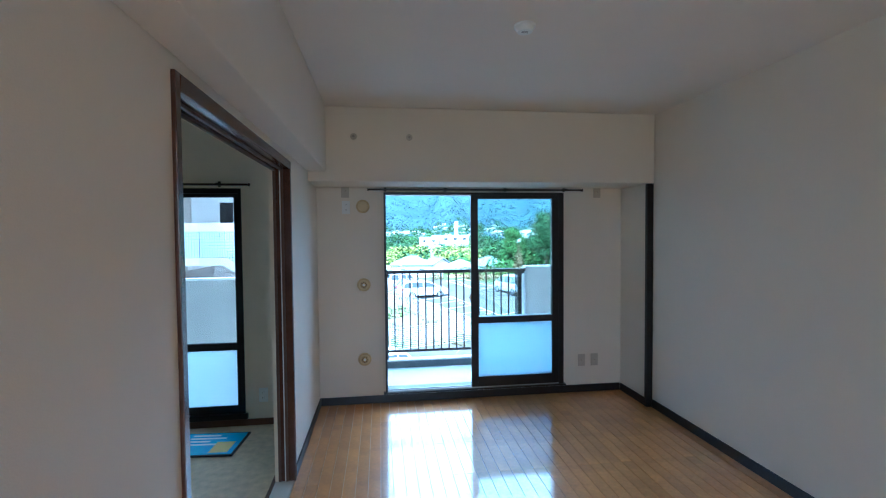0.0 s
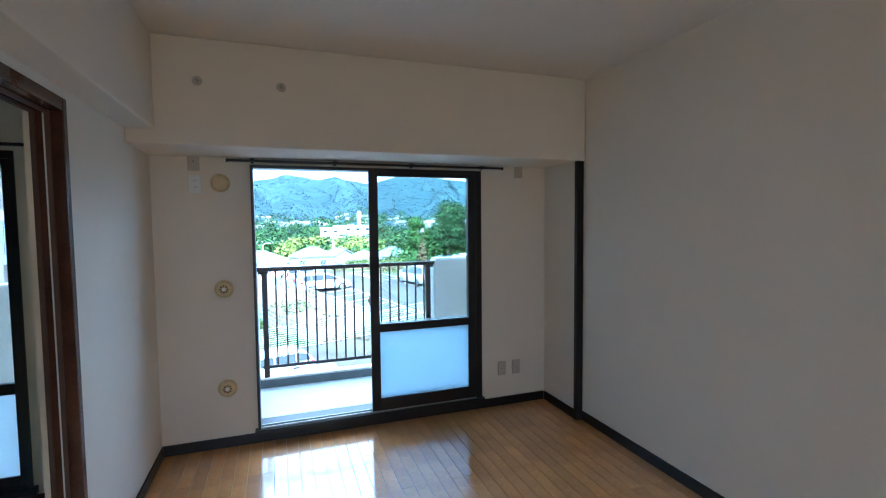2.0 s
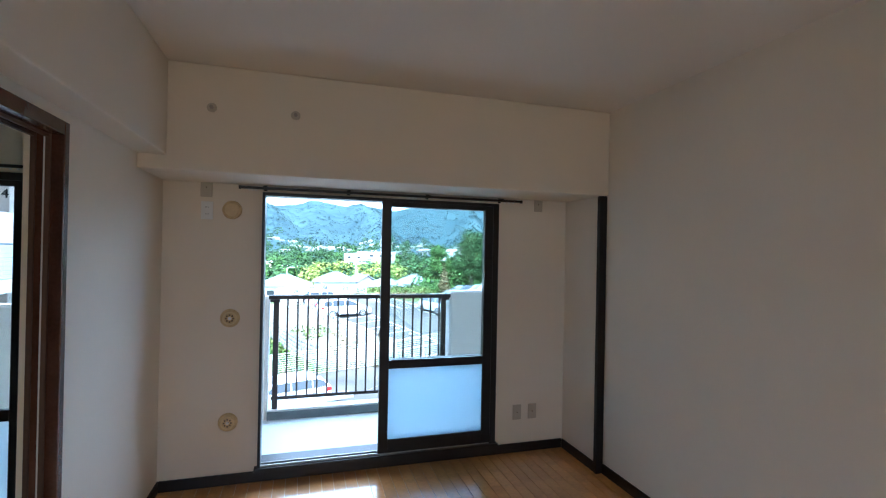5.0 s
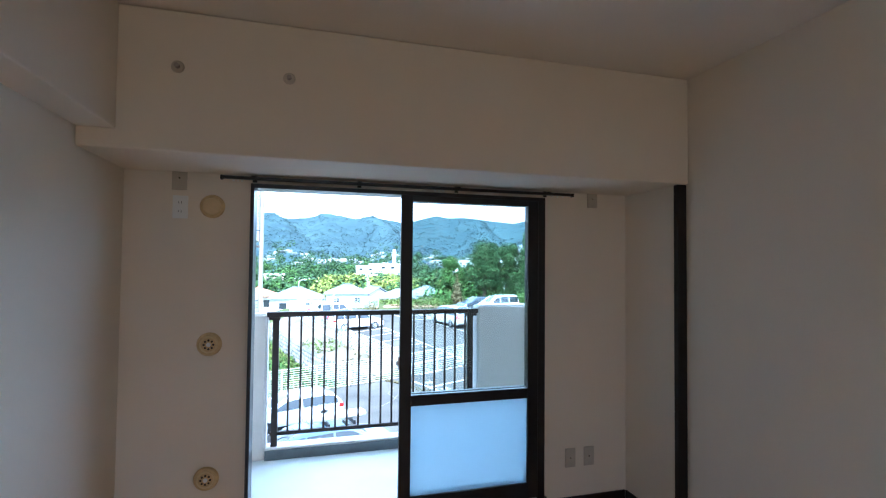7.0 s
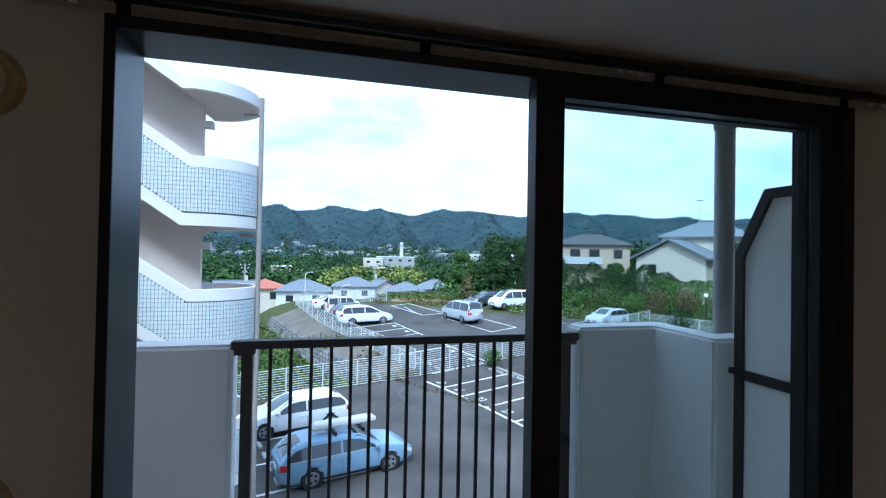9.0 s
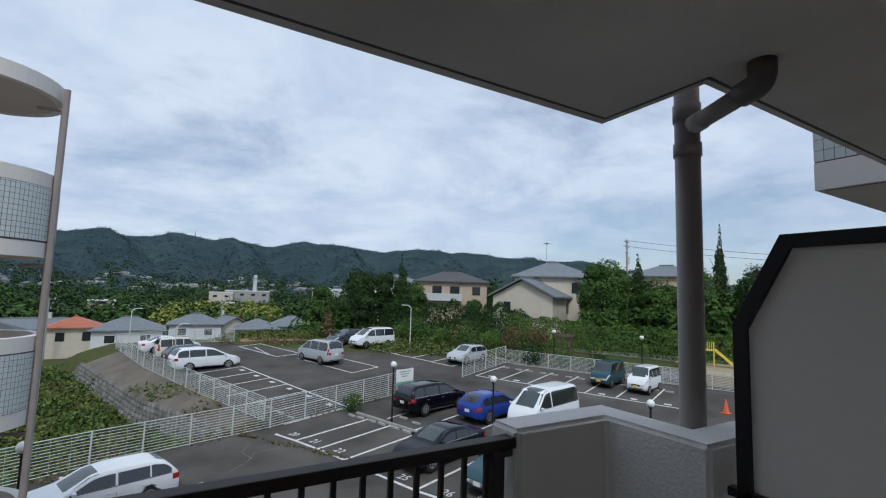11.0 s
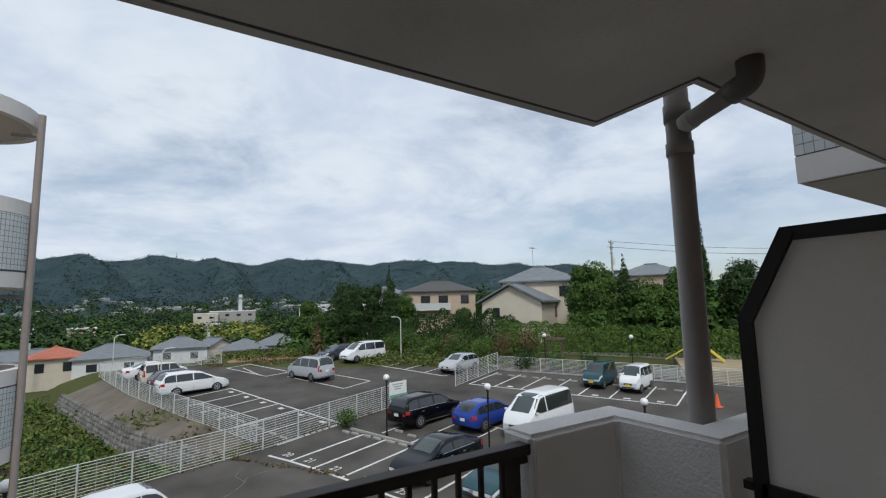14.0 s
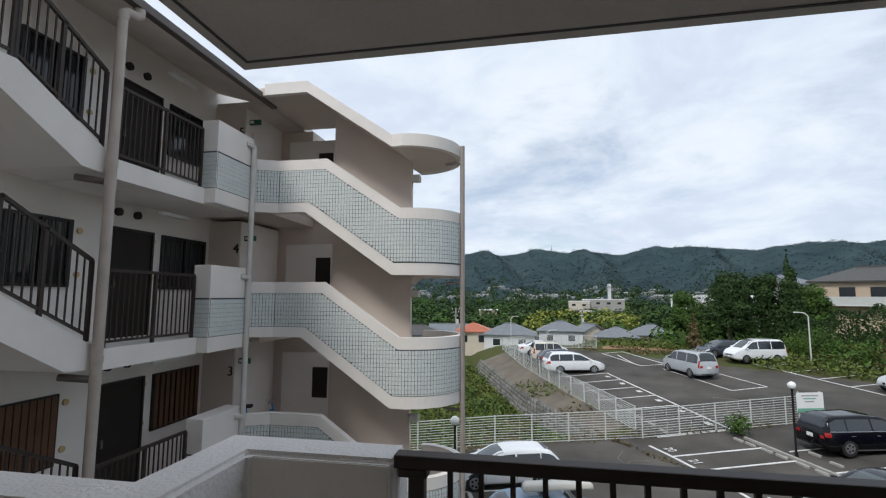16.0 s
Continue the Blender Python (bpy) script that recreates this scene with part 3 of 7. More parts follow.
rl = tagged(empty("balcony_railing", (1.444, RAILY, 0.0)), "dark brown aluminium balcony railing with vertical bars", "railing")
part("top_rail", box((-0.905, -0.03, 1.045), (0.905, 0.03, 1.085), 0.005), "alu_rail", rl)
part("bottom_rail", box((-0.87, -0.015, 0.085), (0.87, 0.015, 0.115), 0.003), "alu_rail", rl)
for x in (-0.835, 0.833):
    part("post", box((x - 0.025, -0.022, 0.0), (x + 0.025, 0.022, 1.045), 0.004), "alu_rail", rl)
    part("fixing", box((x - 0.035, -0.03, 1.02), (x + 0.055, 0.02, 1.044), 0.003) if x > 0 else box((x - 0.055, -0.03, 1.02), (x + 0.035, 0.02, 1.044), 0.003), "alu_rail", rl)
for i in range(17):
    x = -0.732 + i * 0.095
    part("bar", box((x - 0.008, -0.008, 0.115), (x + 0.008, 0.008, 1.045)), "alu_rail", rl)

# neighbour partition: white board in a dark frame with a cut corner
pt = tagged(empty("balcony_partition", (2.9, 0.2, 0)), "grey-white board partition in a dark metal frame with cut corner", "partition")
PP = [(-0.09, BF + 0.05), (0.69, BF + 0.05), (0.69, 1.53), (0.545, 1.81), (-0.09, 1.81)]
part("board", prism([(y + 0.002, z) for y, z in PP], "x", -0.004, 0.004), "panel_white", pt)
def bar_between(a, b, w, d):
    a, b = Vector((0, *a)), Vector((0, *b))
    v = b - a
    bm = box((-d, -w / 2, 0), (d, w / 2, v.length), 0.002)
    bmesh.ops.transform(bm, matrix=Matrix.Translation(a) @ Matrix.Rotation(math.atan2(-v.y, v.z), 4, "X"), verts=bm.verts)
    return bm
for a, b in (((0.69, -0.02), (0.69, 1.54)), ((0.695, 1.515), (0.537, 1.82)), ((0.558, 1.81), (-0.09, 1.81)), ((0.69, 0.965), (-0.09, 0.965)), ((-0.078, -0.02), (-0.078, 1.80)), ((0.69, 0.02), (-0.09, 0.02))):
    part("frame_bar", bar_between(a, b, 0.046, 0.02 + 0.004 * (a[1] > 1.4 and b[1] > 1.8 and a[0] > 0.6)), "black_trim", pt)
part("fixing_lug", box((-0.02, 0.70, 0.955), (0.02, 0.745, 0.985), 0.003), "black_trim", pt)
for z in (0.2, 1.6):
    part("wall_lug", box((-0.022, -0.10, z), (0.022, -0.075, z + 0.04)), "black_trim", pt)

# downpipe beyond the parapet step, with elbow from the slab above
def bent_tube(pts, r, seg=28):
    """A round pipe swept along a line of points."""
    bm = bmesh.new(); rings = []
    pts = [Vector(p) for p in pts]
    for i, p in enumerate(pts):
        d = (pts[min(i + 1, len(pts) - 1)] - pts[max(i - 1, 0)]).normalized()
        a = d.cross(Vector((0.3, -0.9, 0.1))).normalized(); b = d.cross(a)
        rings.append([bm.verts.new(p + (a * math.cos(t) + b * math.sin(t)) * r) for t in (2 * math.pi * k / seg for k in range(seg))])
    for p, q in zip(rings, rings[1:]):
        for k in range(seg):
            bm.faces.new((p[k], p[(k + 1) % seg], q[(k + 1) % seg], q[k]))
    bm.faces.new(rings[0]); bm.faces.new(rings[-1])
    bmesh.ops.recalc_face_normals(bm, faces=bm.faces)
    return bm
dp = tagged(empty("downpipe", (3.097, 1.19, 0)), "brown-grey plastic rainwater downpipe with branch elbow", "downpipe")
part("pipe", tube((0, 0, -6.1), (0, 0, 5.2), 0.051, 56), "pipe", dp, smooth=True)
for z0, z1 in ((2.39, 2.465), (2.235, 2.29)):
    part("collar", tube((0, 0, z0), (0, 0, z1), 0.057, 40), "pipe", dp, smooth=True)
ex, ey = 2.962 - 3.097, 0.825 - 1.19
B0, B1 = Vector((0, 0, 2.36)), Vector((ex, ey, 2.396))
part("branch", bent_tube([B0, B0.lerp(B1, 0.82)], 0.037), "pipe", dp, smooth=True)
part("branch_collar", bent_tube([B0.lerp(B1, 0.10), B0.lerp(B1, 0.24)], 0.041), "pipe_light", dp, smooth=True)
EL = [B0.lerp(B1, 0.76)]
for k in range(9):
    f = k / 8
    EL.append(B0.lerp(B1, 0.90).lerp(B1, f).lerp(B1.lerp(B1 + Vector((0, 0, 0.045)), f), f))
EL.append(Vector((ex, ey, 2.4745)))
part("elbow", bent_tube(EL, 0.046), "gutter", dp, smooth=True)
dp2 = tagged(empty("neighbour_pipe", (3.27, 0.222, 0)), "dark wall pipe beyond the partition", "downpipe")
part("pipe", tube((0, 0, BF), (0, 0, 2.475), 0.075, 32), "gutter", dp2, smooth=True)
part("bracket", box((-0.085, -0.115, 2.44), (0.085, 0.08, 2.46), 0.004), "alu_rail", dp2)
for k in range(5):
    part("cable_tie", tube((0, 0, 1.84 + 0.085 * k), (0, 0, 1.845 + 0.085 * k), 0.077, 24), "pipe", dp2)
part("cable", bent_tube([(-0.085 + 0.006 * math.sin(k * 1.7), 0.02, 1.4 + 0.06 * k) for k in range(12)], 0.010, 8), "concrete_dark", dp2)

# own building facade above, below and beside
structure("facade_wall", boxes(((RX + 0.24, -0.75, -6.3), (9, -0.55, 9)), ((RX + 0.12, -0.75, -6.3), (RX + 0.24, 0.1, 9)), ((-6.2, LY, -6.3), (TX - 0.1, LY + 0.2, 9)),
                               ((TX - 0.1, 0.0, CZ + 0.16), (RX + 0.12, 0.1, 9)), ((TX - 0.1, LY + 0.2, -6.3), (RX + 0.12, 0.1, -0.26))), "paint_beige", "beige painted apartment facade", "wall")
ub = structure("balcony_above", boxes(((5.4, 1.42, SL + 0.17), (9.0, 1.57, 3.75)), ((5.4, 1.04, SL + 0.17), (5.55, 1.42, 3.75)), ((5.395, 1.035, SL + 0.003), (9.0, 1.575, SL + 0.21))), "paint_white", "white parapet of the upper neighbouring balcony", "parapet")

# ---- opposite wing: galleries on five storeys ----
FH = 2.79
GX, GW, BXF = -5.05, -6.4, -4.80
LEV = (-4.75, -1.97, 0.81, 3.59)      # gallery floors
TLEV = (-4.49, -1.84, 0.84, 3.46)     # heads of the tower flights
wg = tagged(empty("apartment_wing", (GW, 7, -6.3)), "beige apartment wing with open galleries and dark railings", "apartment building")
def wp(n, bm, m, par=wg, label=""):
    bmesh.ops.translate(bm, verts=bm.verts, vec=(-GW, -7, 6.3))
    return part(n, bm, m, par, label)
wp("wall", box((GW - 0.2, 1.6, -6.3), (GW, 13.5, 6.9)), "paint_white")
wp("end_wall", boxes(((GW, 11.4, -6.3), (-3.3, 11.6, 4.5)), ((GW, 11.4, 4.5), (-4.7, 11.6, 6.0))), "paint_beige")
wp("roof", prism([(GW - 0.4, 6.58), (GX + 0.1, 6.02), (GX + 0.1, 6.16), (GW - 0.4, 6.76)], "y", 1.6, 9.75), "soffit")
wp("lobby_roof", box((GW - 0.2, 9.76, 6.03), (-4.95, 13.5, 6.2)), "soffit")
wp("lobby_wall", box((GW, 13.3, 3.4), (-4.3, 13.5, 6.03)), "paint_beige")
wp("gutter", boxes(((GX + 0.08, 1.6, 5.98), (GX + 0.22, 9.78, 6.12)), bevel=0.01), "gutter")
for z in LEV:
    wp("gallery_slab", box((GW, 5.75, z - 0.30), (GX + 0.02, 9.1, z)), "paint_white")
    wp("gallery_slab", box((GW, 9.1, z - 0.22), (-4.6, 11.4, z)), "paint_beige")
    # stair down from the higher gallery nearer the corner
    P = [(5.75, z), (5.55, z + 0.10), (4.32, z + 0.80), (1.6, z + 0.80), (1.6, z + 0.45), (4.1, z + 0.42), (5.24, z - 0.25), (5.75, z - 0.28)]
    wp("stair_slab", prism(P, "x", GW, GX + 0.02), "paint_white")
    # railings: flat part and sloping part
    def railing(y0, y1, za, zb, n):
        def barr(a, b, w):
            a, b = Vector((GX - 0.03, *a)), Vector((GX - 0.03, *b)); v = b - a
            t = box((-w, -w, 0), (w, w, v.length)); bmesh.ops.transform(t, matrix=Matrix.Translation(a) @ Matrix.Rotation(math.atan2(-v.y, v.z), 4, "X"), verts=t.verts)
            return t
        r = wp("railing", barr((y0, za + 1.13), (y1, zb + 1.13), 0.024), "alu_rail")
        wp("lower_rail", barr((y0, za + 0.09), (y1, zb + 0.09), 0.018), "alu_rail")
        for i in range(n + 1):
            f = i / n
            y, zz = y0 + (y1 - y0) * f, za + (zb - za) * f
            w = 0.024 if i in (0, n, n // 2) else 0.009
            wp("post" if w > 0.01 else "bar", box((GX - 0.03 - w, y - w, zz + (0.0 if w > 0.01 else 0.09)), (GX - 0.03 + w, y + w, zz + 1.13)), "alu_rail")
    railing(5.82, 7.62, z, z, 18)
    railing(4.32, 5.55, z + 0.80, z + 0.12, 11)
    railing(1.7, 4.28, z + 0.80, z + 0.80, 20)
    # box parapet by the stair
    wp("box_parapet", box((GX - 0.10, 7.70, z - 0.28), (BXF, 8.86, z + 1.33), 0.012), "paint_white")
    # doors and windows
    d = wp("door", box((GW, 7.07, z), (GW + 0.05, 7.97, z + 1.96), 0.005), "door_brown", label="dark brown steel entrance door")
    wp("door_frame", boxes(((GW, 7.02, z), (GW + 0.07, 7.07, z + 2.0)), ((GW, 7.97, z), (GW + 0.07, 8.02, z + 2.0)), ((GW, 7.07, z + 1.96), (GW + 0.07, 7.97, z + 2.0))), "black_trim")
    wp("door_handle", box((GW + 0.05, 7.13, z + 0.9), (GW + 0.09, 7.16, z + 1.05), 0.004), "steel")
    for y0, y1 in ((8.29, 9.53), (5.35, 6.32), (3.0, 4.2)):
        up = 0.80 if y1 < 4.3 else 0.0
        wz0, wz1 = z + up + 0.92, z + up + 1.96
        wp("window", box((GW - 0.05, y0, wz0), (GW + 0.004, y1, wz1)), "dark_pane")
        wp("window_frame", boxes(((GW, y0 - 0.03, wz0 - 0.03), (GW + 0.05, y0 + 0.02, wz1 + 0.03)), ((GW, y1 - 0.02, wz0 - 0.03), (GW + 0.05, y1 + 0.03, wz1 + 0.03)), ((GW, y0 + 0.02, wz1 - 0.02), (GW + 0.05, y1 - 0.02, wz1 + 0.03)), ((GW, y0 + 0.02, wz0 - 0.03), (GW + 0.05, y1 - 0.02, wz0 + 0.02)), ((GW + 0.01, (y0 + y1) / 2 - 0.02, wz0), (GW + 0.04, (y0 + y1) / 2 + 0.02, wz1))), "black_trim")
        n = 9
        for k in range(n):
            yy = y0 + 0.05 + (y1 - y0 - 0.1) * k / (n - 1)
            wp("slat", box((GW + 0.05, yy - 0.012 if z > 0 else yy - 0.045, wz0), (GW + 0.065, yy + 0.012 if z > 0 else yy + 0.045, wz1)), "black_trim" if z > 0 else "louvre")
    for y in (6.49, 8.05):
        wp("wall_vent", tube((GW, y, z + 1.83), (GW + 0.03, y, z + 1.83), 0.05, 14), "brass")
        wp("wall_vent", tube((GW, y, z + 1.1), (GW + 0.03, y, z + 1.1), 0.05, 14), "brass")
    for y in (7.2, 7.62):
        wp("soffit_duct", tube((GW, y, z + 2.28), (GW + 0.06, y, z + 2.28), 0.075, 16), "slot")
    lt = wp("gallery_light", box((-5.9, 7.6, z + 2.28), (-5.8, 8.3, z + 2.35), 0.015), "plastic_white", label="slim white gallery lamp")

# light vertical pipe and grey pipe with branches
wp("downpipe", tube((GX + 0.12, 5.6, -6.3), (GX + 0.12, 5.6, 5.72), 0.07, 24), "pipe_beige")
for z in LEV:
    for dz in (-0.42, -0.12):
        wp("pipe_collar", tube((GX + 0.12, 5.6, z + dz - 0.05), (GX + 0.12, 5.6, z + dz + 0.05), 0.078, 24), "pipe_beige")
wp("pipe_elbow", bent_tube([(GX + 0.12, 5.6, 5.66), (GX + 0.12, 5.605, 5.76), (GX + 0.12, 5.65, 5.81), (GX + 0.13, 5.8, 5.83), (GX + 0.14, 5.86, 5.87), (GX + 0.14, 5.87, 5.98)], 0.078, 18), "pipe_beige")
for z in LEV:
    wp("pipe_branch", tube((GX + 0.12, 5.6, z - 0.40), (GX - 0.28, 5.42, z - 0.35), 0.05, 14), "gutter")
wp("pale_downpipe", tube((BXF + 0.06, 8.80, -6.3), (BXF + 0.06, 8.80, 4.72), 0.055, 18), "pipe_light")
for z in LEV:
    wp("pipe_head", tube((BXF + 0.06, 8.80, z + 1.12), (BXF - 0.02, 8.62, z + 1.16), 0.055, 14), "pipe_light")

# ---- stair tower with rounded half landings ----
tw = tagged(empty("stair_tower", (-3, 9.05, -6.3)), "outdoor stair tower with tiled parapets and rounded landings", "stair tower")
def tp(n, bm, m, label="", par=tw):
    bmesh.ops.translate(bm, verts=bm.verts, vec=(3, -9.05, 6.3))
    return part(n, bm, m, par, label)
TY, TR, TCX = 9.05, 1.15, -1.58
NA = 28
TXS = (-4.29, -3.67, -3.58, -3.23, -3.2, -1.75, -1.70, -1.60)
def tower_path(g=0.0):
    """Plan of the outer parapet: out from the gallery, straight along the front, round the landing."""
    pts = [(-4.80, 8.82 - g)] + [(x, TY - g) for x in TXS] + [(TCX, TY - g)]
    for k in range(1, NA + 1):
        a = -math.pi / 2 + math.pi * k / NA
        pts.append((TCX + (TR + g) * math.cos(a), TY + TR + (TR + g) * math.sin(a)))
    return pts
def edge(x, xa, za, xb, zb):
    """Height of a parapet edge that is level, falls with the flight, and is level again."""
    return za + (zb - za) * min(max((x - xa) / (xb - xa), 0), 1)
def ribbon(pts, zlo, zhi, th):
    """A wall of thickness th that follows a plan, with its own lower and upper edge at each point."""
    bm = bmesh.new()
    rows = []
    for i, (x, y) in enumerate(pts):
        a, b = Vector(pts[max(i - 1, 0)]), Vector(pts[min(i + 1, len(pts) - 1)])
        d = (b - a).normalized(); nrm = Vector((-d.y, d.x))
        q = Vector((x, y)) + nrm * th
        rows.append([bm.verts.new((x, y, zlo[i])), bm.verts.new((x, y, zhi[i])), bm.verts.new((q.x, q.y, zhi[i])), bm.verts.new((q.x, q.y, zlo[i]))])
    for r, s in zip(rows, rows[1:]):
        for k in range(4):
            bm.faces.new((r[k], s[k], s[(k + 1) % 4], r[(k + 1) % 4]))
    bm.faces.new(rows[0]); bm.faces.new(rows[-1])
    bmesh.ops.recalc_face_normals(bm, faces=bm.faces)
    return bm
PTS = tower_path()
for z in TLEV + (-7.14,):
    lz = z - 1.14
    line_x = [p[0] if i < len(TXS) + 2 else 0.0 for i, p in enumerate(PTS)]
    top_z = [edge(x, -3.2, z + 1.02, -1.58, lz + 1.05) for x in line_x]
    low_z = [edge(x, -3.67, z - 0.12, -1.75, lz - 0.32) for x in line_x]
    tile_hi = [edge(x, -3.23, z + 0.79, -1.60, lz + 0.82) for x in line_x]
    tile_lo = [edge(x, -3.58, z + 0.09, -1.70, lz - 0.08) for x in line_x]
    tp("parapet", ribbon(PTS, low_z, top_z, 0.14), "paint_white")
    # tile field with dark joints, a little proud of the parapet
    front = tower_path(0.004)
    tp("grout_field", ribbon(front, tile_lo, tile_hi, 0.003), "grout")
    verts, faces = [], []
    seg, acc = [], 0.0
    for a, b in zip(front, front[1:]):
        l = (Vector(b) - Vector(a)).length; seg.append((acc, acc + l, Vector(a), Vector(b))); acc += l
    arc_from = seg[len(TXS) + 1][0]
    def at(s):
        for s0, s1, a, b in seg:
            if s <= s1:
                return a.lerp(b, (s - s0) / (s1 - s0)), (b - a).normalized()
        return seg[-1][3], (seg[-1][3] - seg[-1][2]).normalized()
    tw_, th_, s = 0.060, 0.078, 0.012
    while s < acc - 0.3:
        p, d = at(s + tw_ / 2)
        nrm = Vector((d.y, -d.x))
        xx = 0.0 if s > arc_from else p.x
        hi_, lo_ = edge(xx, -3.23, z + 0.79, -1.60, lz + 0.82) - 0.008, edge(xx, -3.58, z + 0.09, -1.70, lz - 0.08) + 0.008
        r = math.floor(lo_ / (th_ + 0.006))
        while r * (th_ + 0.006) < hi_:
            t0, t1 = max(r * (th_ + 0.006), lo_), min(r * (th_ + 0.006) + th_, hi_)
            r += 1
            if t1 - t0 < 0.015:
                continue
            base = len(verts)
            for off in (0.001, 0.004):
                for ds, zz in ((-tw_ / 2 + 0.002, t0), (tw_ / 2 - 0.002, t0), (tw_ / 2 - 0.002, t1), (-tw_ / 2 + 0.002, t1)):
                    q = p + d * ds + nrm * off
                    verts.append((q.x + 3, q.y - 9.05, zz + 6.3))
            faces += [(base + 4, base + 5, base + 6, base + 7), (base, base + 1, base + 5, base + 4), (base + 1, base + 2, base + 6, base + 5), (base + 2, base + 3, base + 7, base + 6), (base + 3, base, base + 4, base + 7)]
        s += tw_ + 0.004
    me = bpy.data.meshes.new("tile_field"); me.from_pydata(verts, [], faces); me.materials.append(M["tile"])
    o = new("tile_field", me); o.parent = tw; o["kind"] = "stuff"
    # landing slab and flight slab
    arc = [(TCX, TY + 0.02)] + [(TCX + (TR - 0.02) * math.cos(-math.pi / 2 + math.pi * k / NA), TY + TR + (TR - 0.02) * math.sin(-math.pi / 2 + math.pi * k / NA)) for k in range(1, NA + 1)]
    tp("landing", prism(arc, "z", lz - 0.30, lz), "paint_beige")
    tp("flight", prism([(-3.62, z - 0.24), (-3.30, z), (TCX, lz), (TCX, lz - 0.30)], "y", TY + 0.14, TY + 1.08), "paint_beige")
    tp("return_flight", prism([(TCX, lz), (-3.40, lz - 1.3), (-3.40, lz - 1.6), (TCX, lz - 0.30)], "y", TY + 1.22, TY + 2.2), "paint_beige")
    tp("outlet", box((-1.62, TY + 1.0, lz + 1.85), (-1.42, TY + 1.2, lz + 2.0), 0.01), "pipe_light")
tp("core_wall", prism([(-3.5, -6.3), (-1.62, -6.3), (-1.62, 4.75), (-3.5, 5.9)], "y", TY + 1.08, TY + 1.22), "paint_beige")
# stepped roof
zr = [6.25, 6.25, 4.92] + [4.92] * NA
front = [(-4.72, TY), (-3.72, TY), (TCX - 0.2, TY)] + [(TCX - 0.1 + (TR + 0.05) * math.cos(-math.pi / 2 + math.pi * k / NA), TY + TR + (TR + 0.05) * math.sin(-math.pi / 2 + math.pi * k / NA)) for k in range(1, NA + 1)]
tp("roof_fascia", ribbon(front, [h - 0.26 for h in zr], zr, 0.12), "paint_white")
tp("roof_slab", prism([(-5.0, 6.03), (-3.72, 6.03), (TCX - 0.1, 4.67), (TCX - 0.1, 4.80), (-3.72, 6.2), (-5.0, 6.2)], "y", TY + 0.1, TY + 2.3), "paint_beige")
arc = [(TCX - 0.1, TY + 0.02)] + [(TCX - 0.1 + TR * math.cos(-math.pi / 2 + math.pi * k / NA), TY + TR + TR * math.sin(-math.pi / 2 + math.pi * k / NA)) for k in range(1, NA + 1)]
tp("landing_roof", prism(arc, "z", 4.67, 4.85), "paint_beige")
pp = tp("downpipe", tube((-0.42, TY - 0.05 + 0.9, -6.3), (-0.42, TY - 0.05 + 0.9, 4.86), 0.052, 18), "pipe")
for z in (4.5, 2.0 - 0.14, -0.66 - 0.12, 3.2, 0.5):
    tp("pipe_bracket", tube((-0.42, TY + 0.85, z), (-0.8, TY + 0.95, z), 0.03, 10), "pipe")

# ---- ground sheet ----
def smooth(t):
    t = np.clip(t, 0, 1)
    return t * t * (3 - 2 * t)

def bank(x, y):
    """Distance inside the embankment: left of the upper fence and beyond the lower one."""
    dl = -0.96 * (x - 6.4) - 0.281 * (y - 26.8)
    db = -0.253 * (x + 0.8) + 0.967 * (y - 24.5)
    return np.minimum(dl, db)

def ledge(x, y):
    """Width of the concrete apron below the upper fence; it narrows towards the building."""
    return np.interp(-0.281 * (x - 6.4) + 0.960 * (y - 26.8), [0, 5.3, 11, 27], [1.3, 1.8, 2.6, 3.2])

def back(x, y):
    """Distance beyond the far edge of the upper car park and the hedge."""
    a = (y - 52.6) + 0.10 * (x - 8)
    b = 0.77 * (x - 25.5) + 0.64 * (y - 46)
    c = 0.62 * (x - 31.0) + 0.78 * (y - 31.5)
    return np.maximum(np.maximum(a, b), c)

